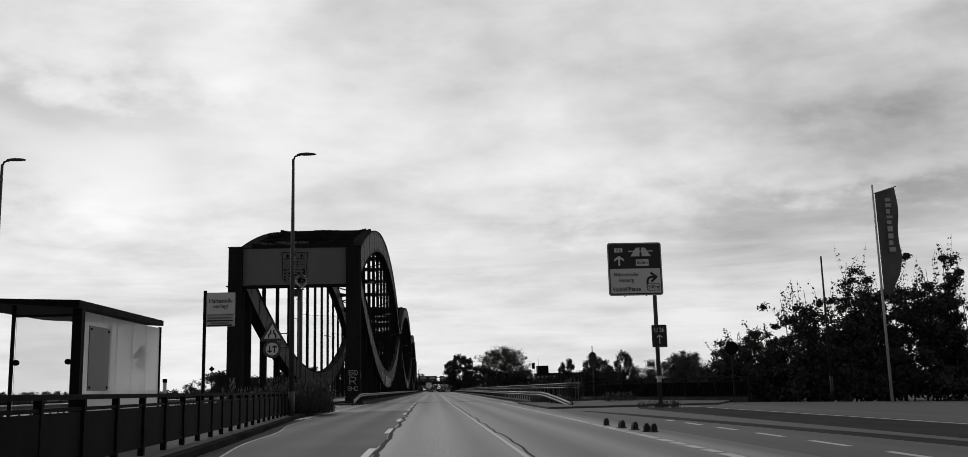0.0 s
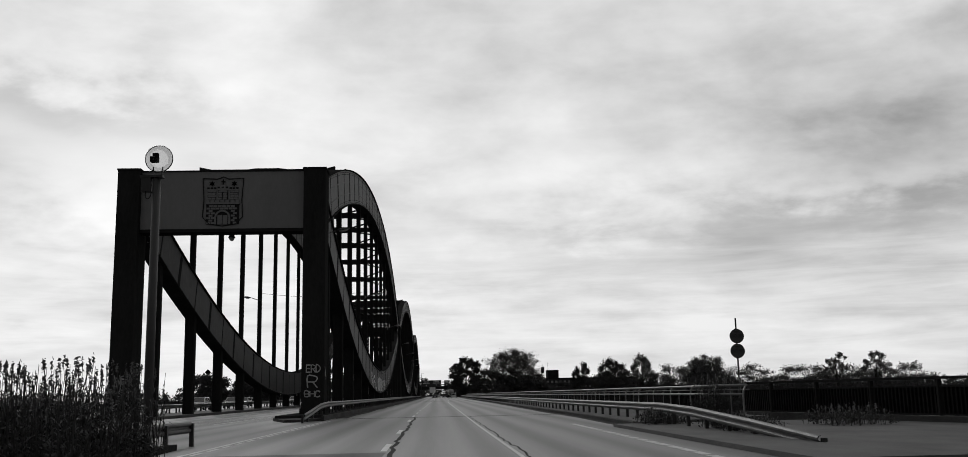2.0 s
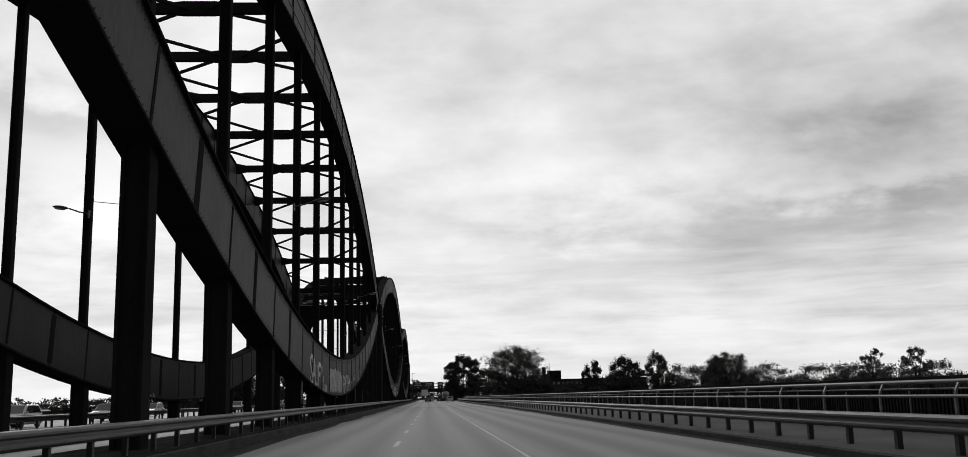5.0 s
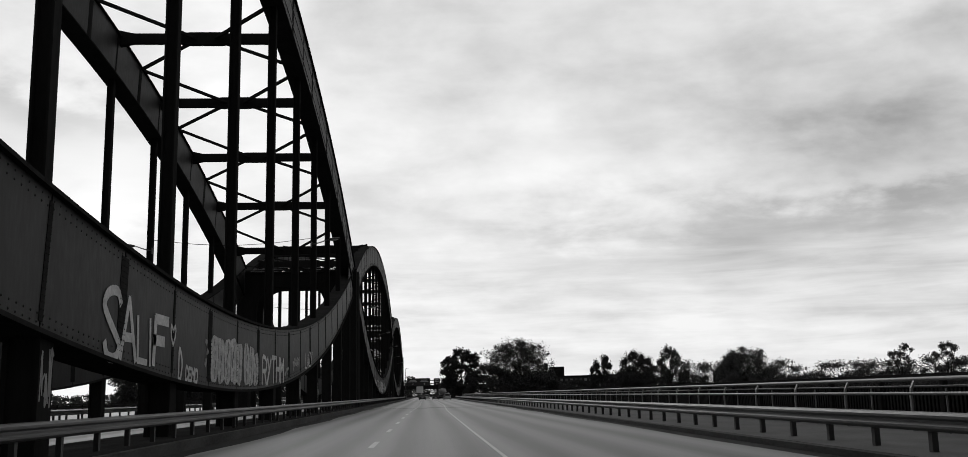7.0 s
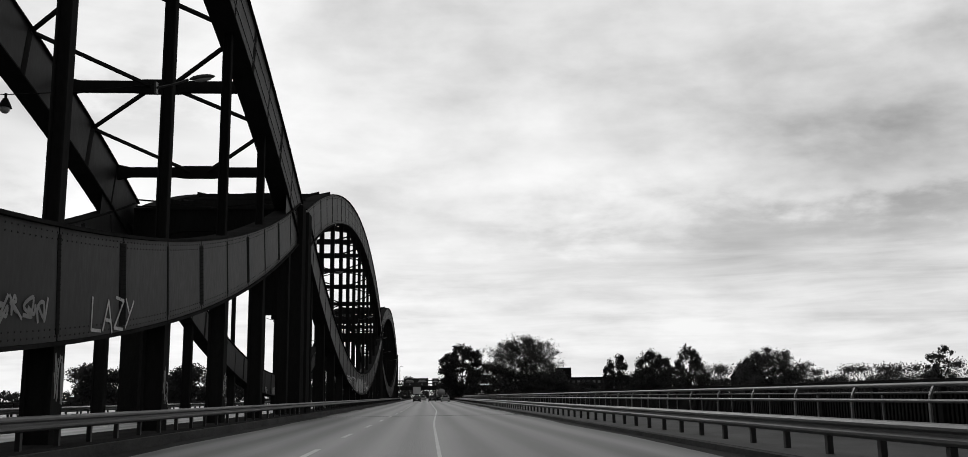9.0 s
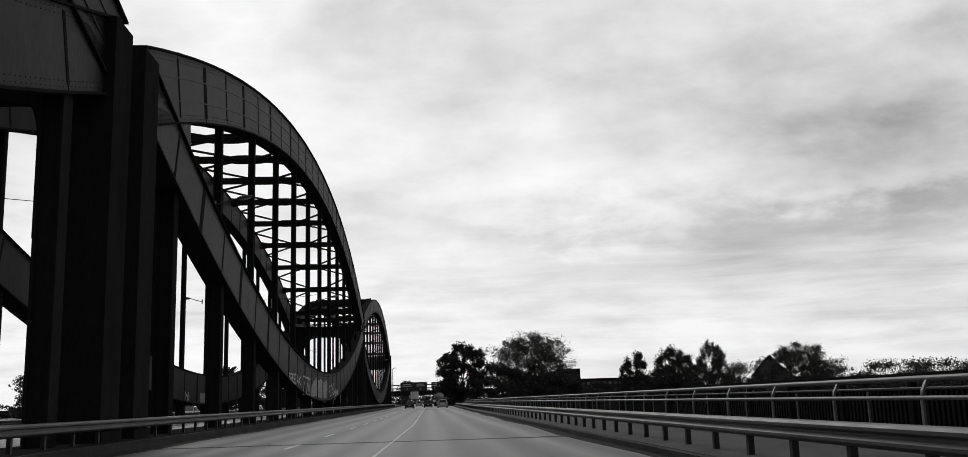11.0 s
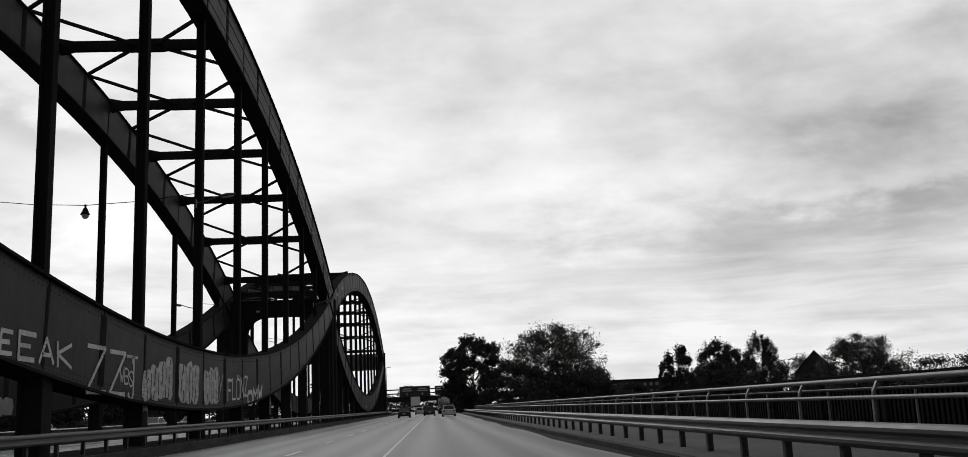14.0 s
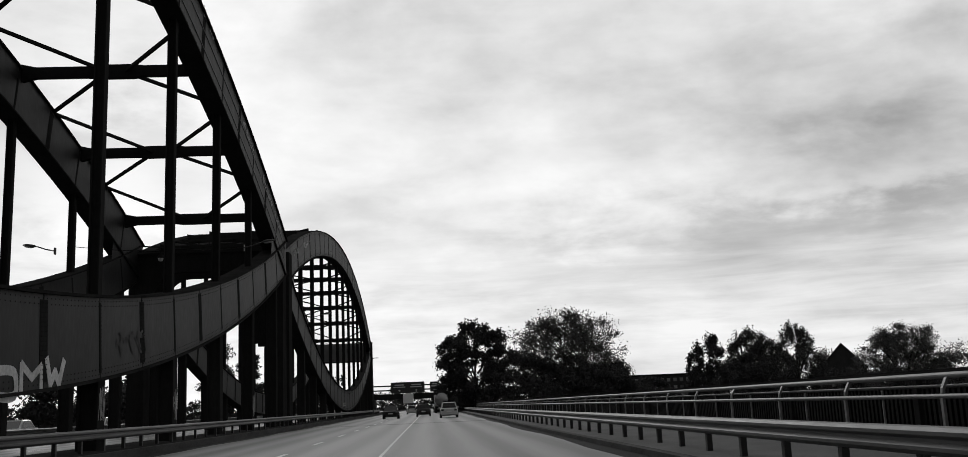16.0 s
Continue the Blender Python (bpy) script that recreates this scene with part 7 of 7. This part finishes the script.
# ============================================================ vehicles
def build_car(x, y, yaw, paint, label, L=4.5, W=1.8, H=1.46, estate=False, rack=False):
    c = thing("car", x, y, 0.0, label, "car", "cars on the bridge")
    c.rotation_euler = (0, 0, radians(yaw))
    # local: +y is the front
    half = L / 2
    belt = H * 0.62
    # body as stations along the length: (y, bottom, top, half width)
    st = [(-half, 0.42, belt * 0.93, W * 0.43), (-half + 0.12, 0.28, belt, W * 0.48), (-half * 0.55, 0.2, belt + 0.02, W * 0.5), (0, 0.2, belt, W * 0.5), (half * 0.4, 0.2, belt - 0.03, W * 0.5),
          (half * 0.75, 0.22, belt - 0.12, W * 0.48), (half - 0.1, 0.3, belt - 0.26, W * 0.45), (half, 0.42, belt - 0.34, W * 0.4)]
    bm = bmesh.new()
    rings = []
    for yy, b, t, w in st:
        rings.append([bm.verts.new(p) for p in ((-w * 0.92, yy, b), (w * 0.92, yy, b), (w, yy, b + (t - b) * 0.3), (w * 0.99, yy, b + (t - b) * 0.75), (w * 0.9, yy, t), (-w * 0.9, yy, t), (-w * 0.99, yy, b + (t - b) * 0.75), (-w, yy, b + (t - b) * 0.3))])
    for r, q in zip(rings, rings[1:]):
        for i in range(8):
            bm.faces.new((r[i], r[(i + 1) % 8], q[(i + 1) % 8], q[i]))
    bm.faces.new(rings[0][::-1])
    bm.faces.new(rings[-1])
    part("body", bm, paint, c, smooth=False)
    back = -half + (0.1 if estate else 0.55)
    bm = bmesh.new()
    lo = [(-W * 0.44, back), (W * 0.44, back), (W * 0.44, half * 0.42), (-W * 0.44, half * 0.42)]
    hi = [(-W * 0.36, back + (0.28 if estate else 0.55)), (W * 0.36, back + (0.28 if estate else 0.55)), (W * 0.36, half * 0.05), (-W * 0.36, half * 0.05)]
    va = [bm.verts.new((a, b, belt - 0.03)) for a, b in lo]
    vb = [bm.verts.new((a, b, H - 0.04)) for a, b in hi]
    vt = [bm.verts.new((a * 0.86, b * 0.96, H)) for a, b in hi]
    for i in range(4):
        k = (i + 1) % 4
        bm.faces.new((va[i], va[k], vb[k], vb[i]))
        bm.faces.new((vb[i], vb[k], vt[k], vt[i]))
    bm.faces.new(vt)
    part("cabin", bm, paint, c)

    def pane(name, corners):
        b2 = bmesh.new()
        ctr = sum((Vector(p) for p in corners), Vector()) / 4
        n = (Vector(corners[1]) - Vector(corners[0])).cross(Vector(corners[3]) - Vector(corners[0])).normalized()
        if n.dot(ctr - Vector((0, 0, 0.8))) < 0:
            n = -n
        ins = [ctr + (Vector(p) - ctr) * 0.86 + n * 0.012 for p in corners]
        f = b2.faces.new([b2.verts.new(p) for p in ins])
        part(name, b2, CAR_GLASS, c, "dark glass")
    P = [Vector((a, b, belt - 0.03)) for a, b in lo]
    Q = [Vector((a, b, H - 0.04)) for a, b in hi]
    pane("rear_window", (P[0], P[1], Q[1], Q[0]))
    pane("windscreen", (P[3], P[2], Q[2], Q[3]))
    pane("side_window", (P[1], P[2], Q[2], Q[1]))
    pane("side_window", (P[0], P[3], Q[3], Q[0]))
    for sx in (-1, 1):
        for yy in (-half * 0.6, half * 0.62):
            b2 = bmesh.new()
            rod(b2, (sx * (W / 2 - 0.2), yy, 0.31), (sx * (W / 2 + 0.005), yy, 0.31), 0.31, 0.31, 16)
            tyre = part("wheel", b2, TYRE, c)
            b2 = bmesh.new()
            rod(b2, (sx * (W / 2 + 0.005), yy, 0.31), (sx * (W / 2 + 0.015), yy, 0.31), 0.19, 0.17, 12)
            part("rim", b2, SIGN_RIM, tyre)
        b2 = bmesh.new()
        box(b2, sx * W * 0.36 - 0.16, sx * W * 0.36 + 0.12, -half - 0.02, -half + 0.08, belt * 0.72, belt * 0.9)
        part("tail_lamp", b2, TAIL, c)
        b2 = bmesh.new()
        box(b2, sx * W * 0.33 - 0.15, sx * W * 0.33 + 0.15, half - 0.1, half + 0.01, belt * 0.55, belt * 0.68)
        part("head_lamp", b2, LAMP_GLASS, c)
        b2 = bmesh.new()
        box(b2, sx * (W / 2 + 0.02) - 0.09, sx * (W / 2 + 0.02) + 0.09, half * 0.32, half * 0.32 + 0.1, belt - 0.02, belt + 0.12)
        part("mirror", b2, paint, c)
    b2 = bmesh.new()
    box(b2, -W * 0.45, W * 0.45, -half - 0.05, -half + 0.1, 0.33, 0.52)
    part("bumper", b2, RUBBER if paint is not CAR_WHITE else paint, c)
    b2 = bmesh.new()
    box(b2, -0.26, 0.26, -half - 0.035, -half - 0.01, belt * 0.6, belt * 0.6 + 0.11)
    part("number_plate_bar", b2, SIGN_WHITE, c)
    if rack:
        for sx in (-1, 1):
            b2 = bmesh.new()
            rod(b2, (sx * 0.55, back + 0.4, H + 0.05), (sx * 0.55, half * 0.05, H + 0.05), 0.02)
            part("roof_rail", b2, BLACK, c)
        b2 = bmesh.new()
        box(b2, -0.5, 0.5, -0.1, 0.15, H + 0.03, H + 0.14)
        part("roof_bar", b2, BLACK, c)
    return c


def build_tanker(x, y):
    c = thing("tank_truck", x, y, 0, "pale rounded tank lorry driving far ahead", "lorry")
    bm = bmesh.new()
    rod(bm, (0, 0, 2.3), (0, 9, 2.3), 1.15, 1.15, 20)
    part("tank", bm, CAR_SILVER, c, smooth=True)
    bm = bmesh.new()
    box(bm, -1.15, 1.15, -0.1, 9, 0.8, 1.15)
    part("chassis", bm, RUBBER, c)
    bm = bmesh.new()
    box(bm, -1.2, 1.2, 9.5, 11.6, 0.6, 3.2)
    part("cab", bm, CAR_WHITE, c)
    for sx in (-1, 1):
        for yy in (1, 2.3, 8, 10.5):
            bm = bmesh.new()
            rod(bm, (sx * 0.8, yy, 0.5), (sx * 1.2, yy, 0.5), 0.5, 0.5, 14)
            part("wheel", bm, TYRE, c)
    return c


# traffic ahead
build_car(1.7 - 1.8, 268.0, 0, CAR_BLACK, "black saloon car seen from behind on the bridge", 4.6, 1.82, 1.45)
build_car(3.5, 280.0, 0, CAR_GREY, "dark grey hatchback seen from behind on the bridge", 4.2, 1.8, 1.55, True)
build_car(6.2, 258.0, 0, CAR_WHITE, "white estate car with roof rails seen from behind", 4.6, 1.85, 1.55, True, True)
build_car(1.2, 330.0, 0, CAR_WHITE, "small white car far ahead on the road", 4.3, 1.8, 1.5, True)
build_tanker(6.4, 325.0)
# oncoming carriageways beyond the trusses
for x, y, p, lab, est in ((-27.5, 48, CAR_WHITE, "white car on the oncoming carriageway", True), (-27.5, 66, CAR_SILVER, "silver car on the oncoming carriageway", False),
                          (-31.0, 92, CAR_SILVER, "silver car on the far oncoming lane", True), (-26.5, -14, CAR_WHITE, "white estate car on the oncoming carriageway", True),
                          (-24.5, 176, CAR_BLACK, "black car on the oncoming carriageway", True), (-27.0, 204, CAR_WHITE, "white car on the oncoming carriageway", False),
                          (-24.5, 227, CAR_WHITE, "white saloon on the oncoming carriageway", False), (-27.0, 252, CAR_SILVER, "silver car on the oncoming carriageway", True),
                          (-27.0, 120, CAR_WHITE, "white car on the oncoming carriageway", True), (-24.5, 142, CAR_SILVER, "silver car on the oncoming carriageway", False)):
    build_car(x, y, 180, p, lab, 4.5, 1.8, 1.5, est)
guardrail("guardrail", [(-22.6, y, 0.72) for y in range(-60, 361, 20)], -1, 4.0, "weathered guardrail beside the oncoming carriageway", 0.74, "guardrails along the road")
railing_line("railing", [(-40.5, -60, 0), (-40.5, 356, 0)], 1.1, 4.0, "dark far railing along the other bridge edge", True, "railings")
